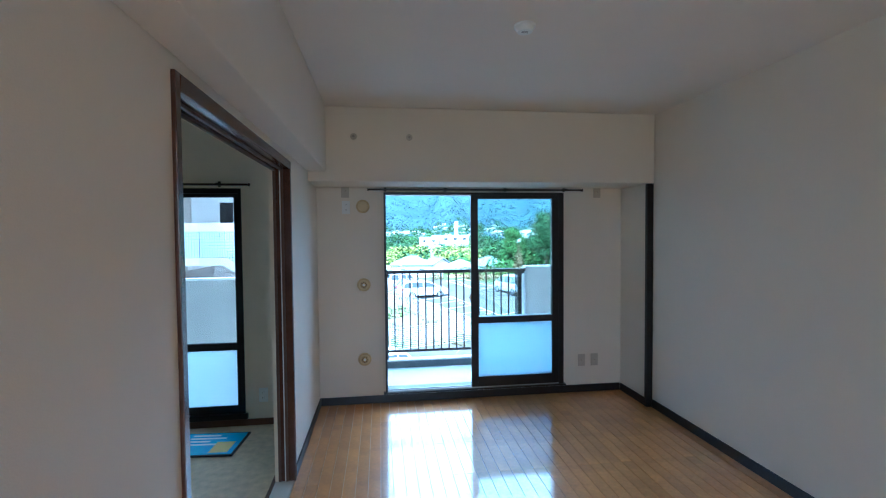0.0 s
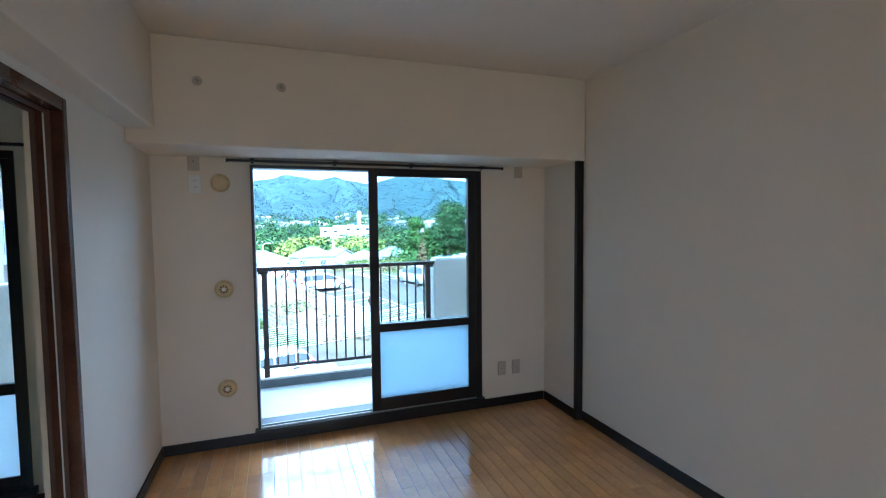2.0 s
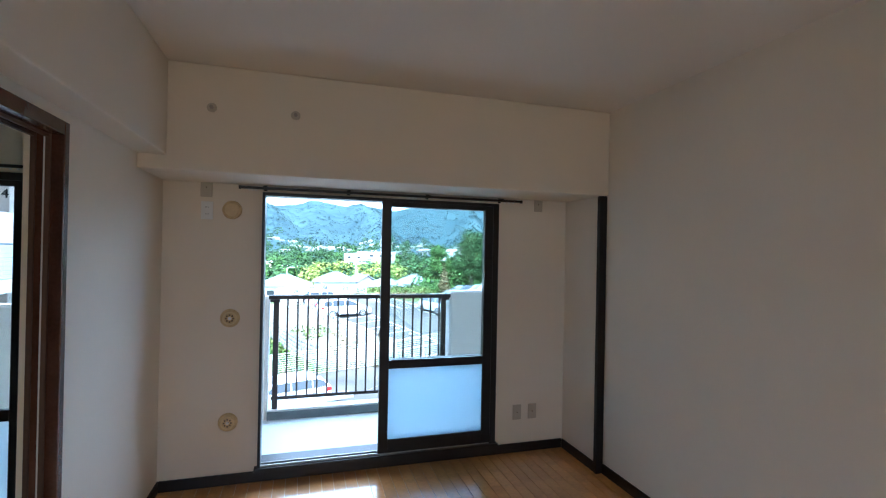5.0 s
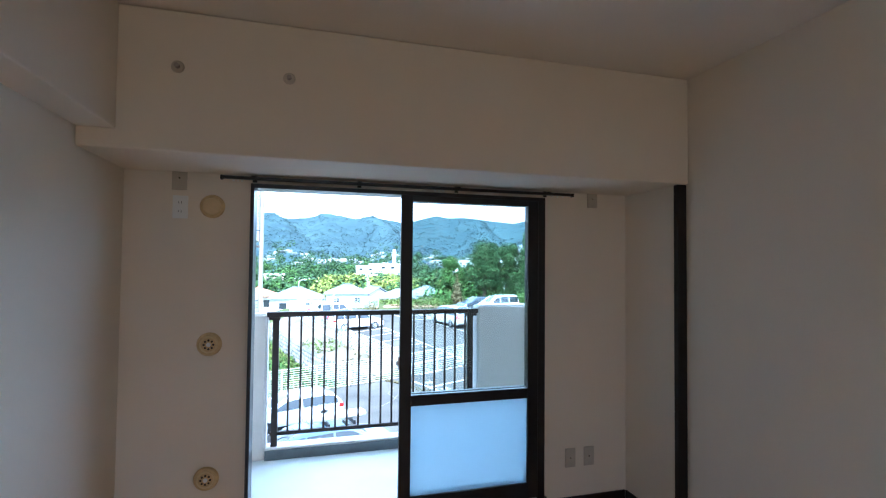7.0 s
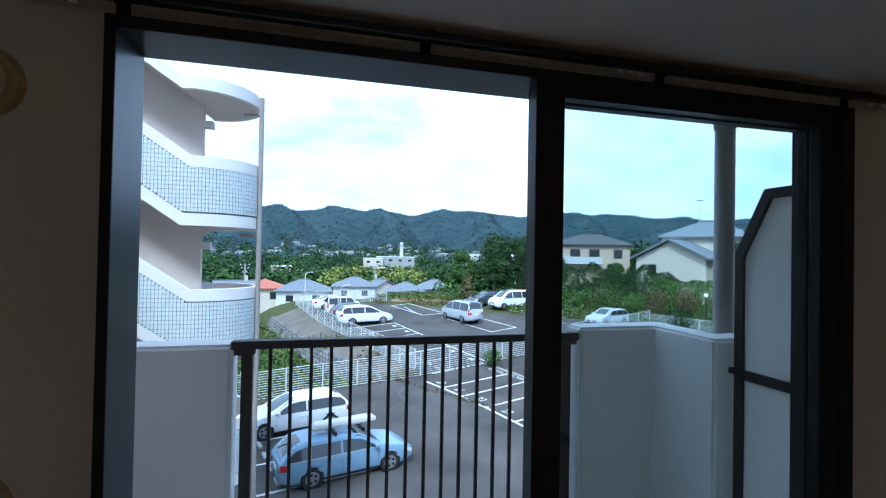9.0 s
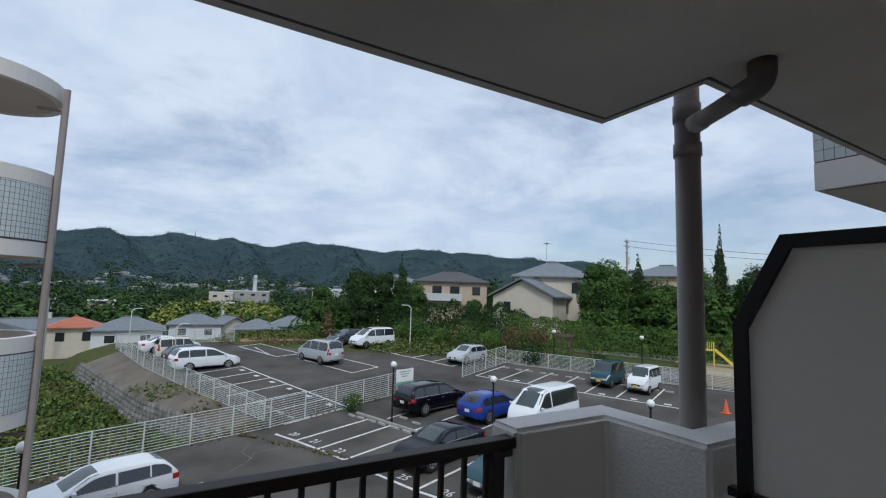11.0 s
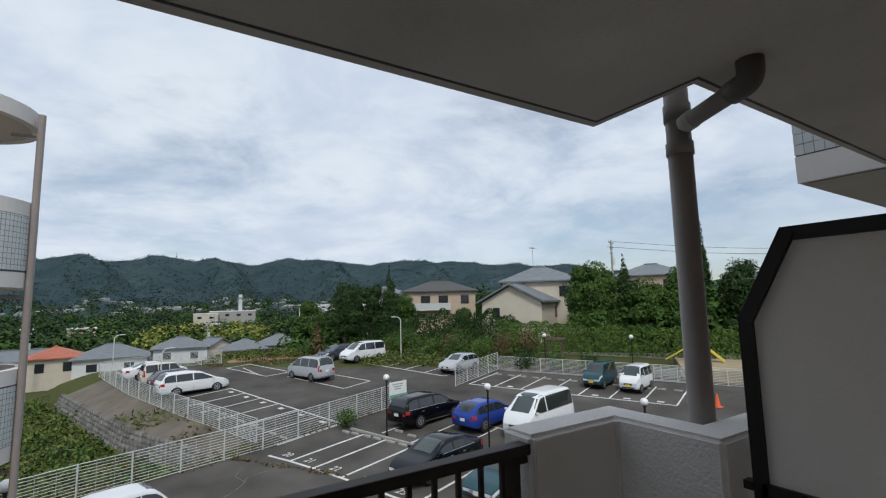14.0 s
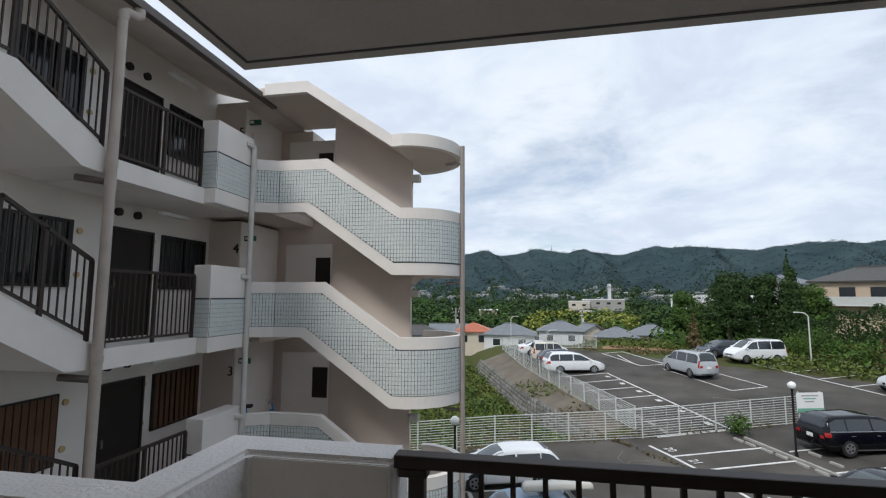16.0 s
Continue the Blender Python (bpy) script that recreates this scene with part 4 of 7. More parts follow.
def G(x, y):
    """Height of the ground."""
    x, y = np.asarray(x, float), np.asarray(y, float)
    z = -6.2 + 0.075 * np.clip(0.5 * x + 0.87 * y - 18, 0, 32)
    e = bank(x, y)
    w = ledge(x, y)
    z = z - np.clip(e - 0.2, 0, w - 0.2) * 0.32 - np.clip(e - w, 0, 0.5) * 2.6 - np.clip(e - w - 0.5, 0, 30) * 0.07
    k = back(x, y)
    r = np.hypot(x - 1, y)
    b = np.degrees(np.arctan2(x - 1, np.maximum(y, 1e-3)))
    right = smooth((b - 22) / 14)
    z = z + np.clip(k - 6.0, 0, 14) * (0.14 * right) - np.clip(k - 2 - 7 * smooth((b - 4) / 5), 0, 18) * 0.36 * (1 - smooth((b - 7) / 12))
    valley = np.interp(r, [0, 70, 110, 200, 300, 400, 520], [-6, -8.5, -10.8, -10.5, -8, -4, 2])
    valley = valley * (1 - right) + np.interp(r, [0, 60, 120, 300, 520], [-3, -2.0, -2.0, -4, 2]) * right
    f = smooth((r - 62) / 26)
    z = z * (1 - f) + valley * f
    ridge = np.interp(b, [-60, -30, 0, 20, 35, 45, 55, 62, 75, 100], [105, 134, 137, 136, 130, 112, 82, 48, 12, 2])
    bump = 6 * np.sin(b * 0.42 + 1) + 4.5 * np.sin(b * 0.95 + 0.4) + 1.6 * np.sin(b * 2.3) + 0.5 * np.sin(b * 5)
    h = smooth((r - 500) / 1050)
    spur = 14 * np.sin(b * 0.55 + r * 0.004) * np.sin(np.pi * np.clip((r - 500) / 1000, 0, 1))
    spur = spur + 10 * np.sin(b * 1.05 + 0.9 * np.sin(r * 0.006)) * np.sin(np.pi * np.clip((r - 520) / 980, 0, 1))
    far = (ridge + bump * np.clip(ridge / 150, 0, 1) - 2) * h + spur * np.clip(ridge / 150, 0, 1)
    far = far - np.clip(r - 1560, 0, 3000) * 0.05
    z = z + np.where(r > 500, far, 0)
    return np.where((y < -4) & (r > 3), -6.2, z)

def gz(x, y):
    return float(G(x, y))

def grid_mesh(name, X, Y, Z, keep=None):
    n, m = X.shape
    verts = np.stack([X, Y, Z], -1).reshape(-1, 3)
    idx = np.arange(n * m).reshape(n, m)
    q = np.stack([idx[:-1, :-1], idx[1:, :-1], idx[1:, 1:], idx[:-1, 1:]], -1).reshape(-1, 4)
    if keep is not None:
        q = q[keep.reshape(-1)]
    me = bpy.data.meshes.new(name)
    me.from_pydata(verts.tolist(), [], q.tolist())
    me.polygons.foreach_set("use_smooth", [True] * len(me.polygons))
    return me

ang = np.radians(np.concatenate([np.arange(-180, -50, 10.0), np.arange(-50, 112, 0.6), np.arange(112, 181, 8.5), [180]]))
rad = [0.05] + list(np.arange(2, 84, 1.0))
while rad[-1] < 3600:
    rad.append(rad[-1] * 1.032)
A_, R_ = np.meshgrid(ang, np.array(rad), indexing="ij")
X_, Y_ = 1 + R_ * np.sin(A_), R_ * np.cos(A_)
# far ground: the blue of distance haze is put into its colour
hill_haze_mix = mat("grass_ground_hazed", (0.055, 0.085, 0.088), 0.95, scale=0.010, fine=0.06, col2=(0.025, 0.043, 0.052), spec=0.02, bump=0.6, bscale=0.15)
me = grid_mesh("ground", X_, Y_, G(X_, Y_))
me.flip_normals() if me.polygons[500].normal.z < 0 else None
me.materials.append(M["grass"]); me.materials.append(hill_haze_mix)
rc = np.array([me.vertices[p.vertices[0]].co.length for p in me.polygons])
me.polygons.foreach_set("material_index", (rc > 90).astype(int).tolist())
ground = tagged(new("ground", me), "grassy ground falling to a valley and wooded hills", "ground", kind="structure")

# asphalt of the car park, draped over the ground
gx, gy = np.arange(-12, 44, 0.4), np.arange(1.9, 56, 0.4)
X_, Y_ = np.meshgrid(gx, gy, indexing="ij")
Xc, Yc = X_[:-1, :-1] + 0.2, Y_[:-1, :-1] + 0.2
inlot = (bank(Xc, Yc) < 0.0) & (back(Xc, Yc) < 0.2) & (0.5 * Xc + 0.87 * Yc > -4)
me = grid_mesh("road", X_, Y_, G(X_, Y_) + 0.03, inlot)
me.materials.append(M["asphalt"])
if me.polygons[0].normal.z < 0:
    me.flip_normals()
tagged(new("car_park", me), "dark worn asphalt car park on a gentle slope", "car park", kind="structure")

LA = radians(16.5)
U, V = Vector((math.cos(LA), math.sin(LA))), Vector((-math.sin(LA), math.cos(LA)))

def stripe(parent, a, b, w=0.10):
    """A painted line draped between two plan points."""
    a, b = Vector(a), Vector(b)
    n = max(2, int((b - a).length / 0.6))
    d = (b - a).normalized(); s = Vector((-d.y, d.x)) * w / 2
    bm = bmesh.new(); prev = None
    for i in range(n + 1):
        p = a.lerp(b, i / n)
        z = gz(p.x, p.y) + 0.045
        cur = [bm.verts.new((p.x + s.x, p.y + s.y, z)), bm.verts.new((p.x - s.x, p.y - s.y, z)), bm.verts.new((p.x - s.x, p.y - s.y, z - 0.02)), bm.verts.new((p.x + s.x, p.y + s.y, z - 0.02))]
        if prev:
            for k in range(4):
                bm.faces.new((prev[k], cur[k], cur[(k + 1) % 4], prev[(k + 1) % 4]))
        prev = cur
    bmesh.ops.recalc_face_normals(bm, faces=bm.faces)
    return part("painted_line", bm, "white_line", parent)

marks = tagged(empty("stall_markings"), "white painted parking lines and numbers", "road marking", kind="structure")
M["concrete"] = mat("concrete", (0.36, 0.35, 0.32), 0.9, var=0.25, scale=2, fine=40, bump=0.4)
def block(x, y, ang):
    o = thing("wheel_stop", box((-0.07, -0.28, 0), (0.07, 0.28, 0.11), 0.02), "concrete", "low grey concrete wheel stop on the asphalt", "wheel stop", "wheel stops")
    o.matrix_world = pose(x, y, gz(x, y) + 0.02, 0, 0, ang)
stop_src = []
def wheel_stop(x, y, ang):
    if not stop_src:
        block(x, y, ang); stop_src.append(bpy.data.objects["wheel_stop"])
    else:
        copy_thing(stop_src[0], pose(x, y, gz(x, y) + 0.02, 0, 0, ang))
def number(txt, x, y, ang, size=0.52):
    cu = bpy.data.curves.new("stall_number", "FONT"); cu.body = txt; cu.size = size; cu.align_x = "CENTER"; cu.extrude = 0.004
    cu.materials.append(M["white_line"])
    o = new("stall_number", cu); o.parent = marks
    o.matrix_world = pose(x, y, gz(x, y) + 0.055, 0, 0, ang)
    o.rotation_euler = (radians(4), radians(-2), radians(ang))
def stalls(b0, along, into, n, pitch=2.3, depth=4.7, numbers=None, stops=True, dashes=False):
    b0 = Vector(b0)
    stripe(marks, b0, b0 + along * pitch * n, 0.11)
    for k in range(n + 1):
        p = b0 + along * pitch * k
        stripe(marks, p, p + into * depth)
    for k in range(n):
        c = b0 + along * pitch * (k + 0.5)
        a = math.degrees(math.atan2(into.y, into.x))
        if numbers and k < len(numbers):
            q = c + into * 0.35
            number(numbers[k], q.x, q.y, a - 90)
        if dashes:
            q = c + into * 0.5
            stripe(marks, q - along * 0.22, q + along * 0.22, 0.3)
        if stops:
            for s in (-0.55, 0.55):
                q = c + along * s + into * (depth - 0.75)
                wheel_stop(q.x, q.y, a)
ROW = [Vector(p) for p in ((6.68, 25.0), (7.35, 23.73), (8.03, 22.28), (8.74, 20.6), (9.45, 18.73), (10.27, 16.74), (11.29, 14.86), (12.3, 12.9))]
for a, b, txt in zip(ROW, ROW[1:], ("20", "21", "22", "23", "25", "26", "27")):
    stripe(marks, a, b, 0.13)
    stripe(marks, b, b + U * 4.5, 0.12)
    c = a.lerp(b, 0.5)
    q = c + U * 0.3
    number(txt, q.x, q.y, math.degrees(LA) - 90, 0.6)
    for f in (0.28, 0.72):
        q = a.lerp(b, f) + U * 4.3
        wheel_stop(q.x, q.y, math.degrees(LA))
stalls((1.65, 22.6), -V, -U, 3, pitch=2.25, numbers=["19", "18", "17"])
stalls((7.2, 40.6), Vector((0.30, -0.954)), Vector((-0.954, -0.30)), 6, depth=4.2, dashes=True)
stalls((17.3, 26.0), Vector((0.22, -0.975)), -U, 5, depth=4.9, stops=True)
stalls((22.85, 30.55), Vector((0.505, -0.863)), Vector((0.928, 0.372)), 7, pitch=2.07, depth=4.6, dashes=True)
stalls((18.2, 47.0), Vector((0.33, -0.944)), Vector((0.944, 0.33)), 6, depth=4.6)
for a, b in (((8.1, 49.2), (10.2, 49.9)), ((10.2, 49.9), (12.6, 43.8)), ((12.6, 43.8), (10.4, 43.3)), ((10.4, 43.3), (8.1, 49.2)), ((9.4, 48.2), (10.0, 44.4)), ((11.9, 42.0), (14.4, 35.2)), ((14.4, 35.2), (17.0, 36.2)), ((14.4, 42.8), (17.0, 36.2))):
    stripe(marks, a, b)

# pale cracks and dry weeds in the lower lot
M["crack_fill"] = mat("crack_fill", (0.20, 0.185, 0.165), 0.9, var=0.3, scale=4)
for pts in (((4.2, 21.6), (5.0, 22.3), (5.4, 23.1), (6.3, 23.2)), ((5.2, 22.5), (4.9, 23.4), (5.3, 24.2)), ((12.6, 33.5), (14.0, 33.0), (15.2, 33.4), (16.8, 32.8))):
    crack = tagged(empty("asphalt_crack"), "pale jagged crack in the asphalt", "crack", kind="structure")
    for a, b in zip(pts, pts[1:]):
        stripe(crack, a, b, 0.022).data.materials[0] = M["crack_fill"]

# curbs between the rows
def curb(a, b, h=0.14, w=0.14):
    a, b = Vector(a), Vector(b)
    n = max(1, int((b - a).length / 1.0))
    c = tagged(empty("curb"), "row of low concrete curb stones", "curb", kind="structure")
    ang_ = math.degrees(math.atan2(b.y - a.y, b.x - a.x)); l = (b - a).length / n
    for i in range(n):
        p = a.lerp(b, (i + 0.5) / n)
        s = part("curb_stone", box((-l / 2 + 0.01, -w / 2, -0.2), (l / 2 - 0.01, w / 2, h), 0.02), "concrete", c)
        s.matrix_world = pose(p.x, p.y, gz(p.x, p.y), 0, math.degrees(-math.atan2(gz(*a.lerp(b, min(1, (i + 1) / n))) - gz(*a.lerp(b, i / n)), l)), ang_)
curb((11.4, 26.2), (16.6, 13.5)); curb((28.2, 32.6), (36.5, 20.4)); curb((17.6, 50.0), (26.0, 45.4)); curb((26.0, 45.0), (28.6, 34.2))

# ---- white mesh fences ----
def fence(pts, h, posts_every, label, lines=11, sink=0.0):
    e = tagged(empty("mesh_fence", (pts[0][0], pts[0][1], gz(*pts[0]))), label, "fence", "mesh fences")
    o0 = Vector((pts[0][0], pts[0][1], gz(*pts[0])))
    for a, b in zip(pts, pts[1:]):
        a, b = Vector(a), Vector(b)
        n = max(1, round((b - a).length / posts_every))
        for i in range(n + 1):
            p = a.lerp(b, i / n); q = a.lerp(b, (i + 1) / n)
            z = gz(p.x, p.y)
            if i < n or b == Vector(pts[-1]):
                part("post", tube(Vector((p.x, p.y, z - 0.1)) - o0, Vector((p.x, p.y, z + h + 0.03)) - o0, 0.036, 8), "fence", e)
            if i == n:
                continue
            z2 = gz(q.x, q.y)
            bm = bmesh.new()
            P, Q = Vector((p.x, p.y, z)) - o0, Vector((q.x, q.y, z2)) - o0
            for k in range(lines + 1):
                zz = 0.08 + (h - 0.08) * k / lines
                w = 0.022 if k in (0, lines) else 0.014
                add_tube(bm, P + Vector((0, 0, zz)), Q + Vector((0, 0, zz)), w, 4, caps=False)
            for k in (1, 2):
                c = P.lerp(Q, k / 3)
                add_tube(bm, c + Vector((0, 0, 0.08)), c + Vector((0, 0, h)), 0.006, 4, caps=False)
            part("mesh_panel", bm, "fence", e)
    return e
fence([(-6.5, 23.2), (-0.8, 24.7), (6.6, 26.0), (16.3, 29.0)], 1.45, 2.0, "white steel mesh fence along the car park edge")
fence([(6.5, 27.1), (3.8, 34.2), (0.5, 44.1), (-1.9, 53.0)], 1.3, 2.0, "white steel mesh fence on the bank edge")
fence([(-1.9, 53.0), (2.7, 53.0), (8.0, 52.2)], 1.3, 2.0, "white steel mesh fence closing the far edge")
fence([(21.6, 30.6), (27.9, 33.2)], 1.5, 1.6, "tall white mesh fence beside the stalls")
fence([(27.9, 33.2), (36.6, 20.9)], 1.2, 2.0, "white mesh fence on a low wall")
fence([(34.8, 22.6), (40.5, 14.5)], 1.3, 1.8, "white mesh fence before the playground")

# sloped concrete apron and stone-block wall under the upper fence
def strip(s0, s1, zoff=0.03):
    """Surface along the upper fence, from its foot down to the ledge."""
    S_, Q_ = np.meshgrid(np.linspace(s0, s1, 40), np.linspace(0.04, 1.0, 8), indexing="ij")
    X, Y = 6.4 - 0.281 * S_, 26.8 + 0.960 * S_
    Q_ = Q_ * ledge(X, Y)
    X, Y = X - 0.960 * Q_, Y - 0.281 * Q_
    return X, Y, G(X, Y) + zoff
M["apron"] = mat("weathered_apron", (0.150, 0.128, 0.098), 0.95, var=0.4, scale=0.6, fine=15, bump=0.4)
X, Y, Z = strip(1.0, 26)
me = grid_mesh("concrete_apron", X, Y, Z); me.materials.append(M["apron"])
tagged(new("concrete_apron", me), "weathered concrete apron on the bank", "slope paving", kind="structure")
sw = tagged(empty("stone_wall"), "stepped wall of rough grey stone blocks", "retaining wall", kind="structure")
M["stone"] = mat("grey_stone", (0.16, 0.155, 0.14), 0.9, var=0.3, scale=3, fine=20, bump=0.7, bscale=12, random_tint=0.3)
stone_me = bpy.data.meshes.new("stone_block"); bm = box((-0.17, -0.15, -0.17), (0.17, 0.15, 0.17), 0.06); bm.to_mesh(stone_me); bm.free(); stone_me.materials.append(M["stone"])
rng = random.Random(8)
for i in range(52):
    for j in range(5):
        s = 1.0 + i * 0.5 + (0.25 if j % 2 else 0)
        rim_d = float(ledge(6.4 - 0.281 * s, 26.8 + 0.960 * s)) - 0.05
        d = rim_d + 0.10 + j * 0.12
        x, y = 6.4 - 0.281 * s - 0.960 * d, 26.8 + 0.960 * s - 0.281 * d
        top = gz(6.4 - 0.281 * s - 0.960 * rim_d, 26.8 + 0.960 * s - 0.281 * rim_d)
        o = new("stone_block", stone_me); o.parent = sw
        o.matrix_world = pose(x, y, top - 0.13 - j * 0.25, rng.uniform(-5, 5), 45 + rng.uniform(-6, 6), 106 + rng.uniform(-5, 5))

# ---- globe lamps and street lamps ----
M["globe"] = mat("opal_globe", (0.82, 0.82, 0.80), 0.3, var=0.03)
def globe_lamp(x, y, h=3.15):
    e = tagged(empty("globe_lamp", (x, y, gz(x, y))), "black post lamp with white globe in the car park", "street lamp", "globe lamps")
    part("post", tube((0, 0, 0), (0, 0, h - 0.15), 0.045, 12), "black_trim", e)
    part("base", tube((0, 0, 0), (0, 0, 0.25), 0.09, 12, 0.06), "black_trim", e)
    bm = bmesh.new(); bmesh.ops.create_uvsphere(bm, u_segments=20, v_segments=14, radius=0.17, matrix=Matrix.Translation((0, 0, h)))
    part("globe", bm, "globe", e, smooth=True)
    part("collar", tube((0, 0, h - 0.2), (0, 0, h - 0.13), 0.08, 12), "black_trim", e)
    return e
g0 = globe_lamp(12.6, 24.0)
for x, y in ((15.8, 19.1), (30.4, 29.8), (35.2, 24.7), (-1.8, 17.8), (19.6, 13.0)):
    copy_thing(g0, pose(x, y, gz(x, y)))
def arm_lamp(x, y, h, az):
    e = tagged(empty("street_lamp", (x, y, gz(x, y)), az), "pale grey street lamp with short bent arm", "street lamp", "arm lamps")
    part("pole", tube((0, 0, 0), (0, 0, h), 0.06, 10, 0.045), "pipe_light", e)
    bm = bmesh.new(); add_tube(bm, (0, 0, h), (0.25, 0, h + 0.28), 0.04, 10); add_tube(bm, (0.25, 0, h + 0.28), (0.7, 0, h + 0.34), 0.04, 10)
    part("arm", bm, "pipe_light", e)
    part("head", box((0.6, -0.1, h + 0.27), (1.0, 0.1, h + 0.37), 0.03), "fence", e)
    return e
arm_lamp(24.2, 44.6, 3.8, 160); arm_lamp(2.6, 44.7, 2.7, 20); arm_lamp(-1.2, 60, 4.2, 20)

# ---- cars ----
M["tyre"] = mat("tyre", (0.02, 0.02, 0.02), 0.8, var=0.2)
M["rim"] = mat("alloy_rim", (0.45, 0.45, 0.46), 0.3, 0.8)
M["car_glass"] = mat("car_glass", (0.02, 0.025, 0.03), 0.04, var=0.1, spec=0.8)
M["screen_glass"] = mat("tinted_windscreen", (0.035, 0.05, 0.05), 0.05, var=0.15, spec=0.9)
M["lamp_red"] = mat("tail_lamp", (0.35, 0.015, 0.015), 0.2)
M["lamp_clear"] = mat("head_lamp", (0.62, 0.64, 0.66), 0.1)
M["plate"] = mat("number_plate", (0.75, 0.75, 0.72), 0.5)
M["plate_yellow"] = mat("yellow_plate", (0.75, 0.55, 0.06), 0.5)
def paint(name, col):
    return mat("car_paint_" + name, col, 0.07, 0.0, var=0.04, scale=2, coat=0.0, spec=0.30)
CARS = {"white": paint("white", (0.74, 0.75, 0.76)), "silver": paint("silver", (0.42, 0.44, 0.46)), "black": paint("black", (0.004, 0.004, 0.006)),
        "blue": paint("blue", (0.02, 0.05, 0.28)), "teal": paint("teal", (0.03, 0.075, 0.09)), "bluegrey": paint("bluegrey", (0.22, 0.32, 0.42)), "dark": paint("dark", (0.06, 0.07, 0.09)), "cream": paint("cream", (0.66, 0.63, 0.55)), "navy": paint("navy", (0.005, 0.006, 0.010))}
CAR_SHAPES = {   # length, width, height, belt height, and the top line as (fraction from tail to nose, height)
    "wagon": (4.7, 1.75, 1.48, 0.92, ((0, 0.80), (0.015, 0.98), (0.10, 1.38), (0.20, 1.47), (0.45, 1.48), (0.58, 1.40), (0.745, 0.98), (0.90, 0.86), (0.97, 0.74), (1, 0.62))),
    "lowvan": (4.85, 1.8, 1.66, 1.0, ((0, 0.86), (0.012, 1.05), (0.055, 1.50), (0.13, 1.63), (0.42, 1.66), (0.58, 1.58), (0.80, 1.04), (0.92, 0.90), (0.975, 0.76), (1, 0.62))),
    "minivan": (4.75, 1.75, 1.88, 1.08, ((0, 0.95), (0.01, 1.15), (0.035, 1.70), (0.10, 1.86), (0.50, 1.88), (0.66, 1.76), (0.85, 1.12), (0.94, 0.98), (0.98, 0.82), (1, 0.66))),
    "van": (4.84, 1.88, 2.15, 1.22, ((0, 1.0), (0.008, 1.25), (0.025, 1.95), (0.07, 2.12), (0.55, 2.15), (0.73, 2.05), (0.915, 1.24), (0.965, 1.05), (0.985, 0.90), (1, 0.70))),
    "kei": (3.4, 1.48, 1.76, 1.02, ((0, 0.9), (0.01, 1.05), (0.025, 1.60), (0.08, 1.74), (0.50, 1.76), (0.70, 1.70), (0.83, 1.08), (0.94, 0.96), (0.98, 0.82), (1, 0.64))),
    "hatch": (4.25, 1.74, 1.48, 0.93, ((0, 0.82), (0.015, 0.98), (0.12, 1.36), (0.22, 1.46), (0.45, 1.48), (0.57, 1.41), (0.755, 0.96), (0.91, 0.84), (0.97, 0.72), (1, 0.60))),
    "sedan": (4.75, 1.78, 1.44, 0.93, ((0, 0.78), (0.012, 0.98), (0.10, 1.03), (0.14, 1.05), (0.29, 1.36), (0.38, 1.43), (0.48, 1.44), (0.59, 1.36), (0.755, 0.96), (0.90, 0.84), (0.97, 0.72), (1, 0.60)))}
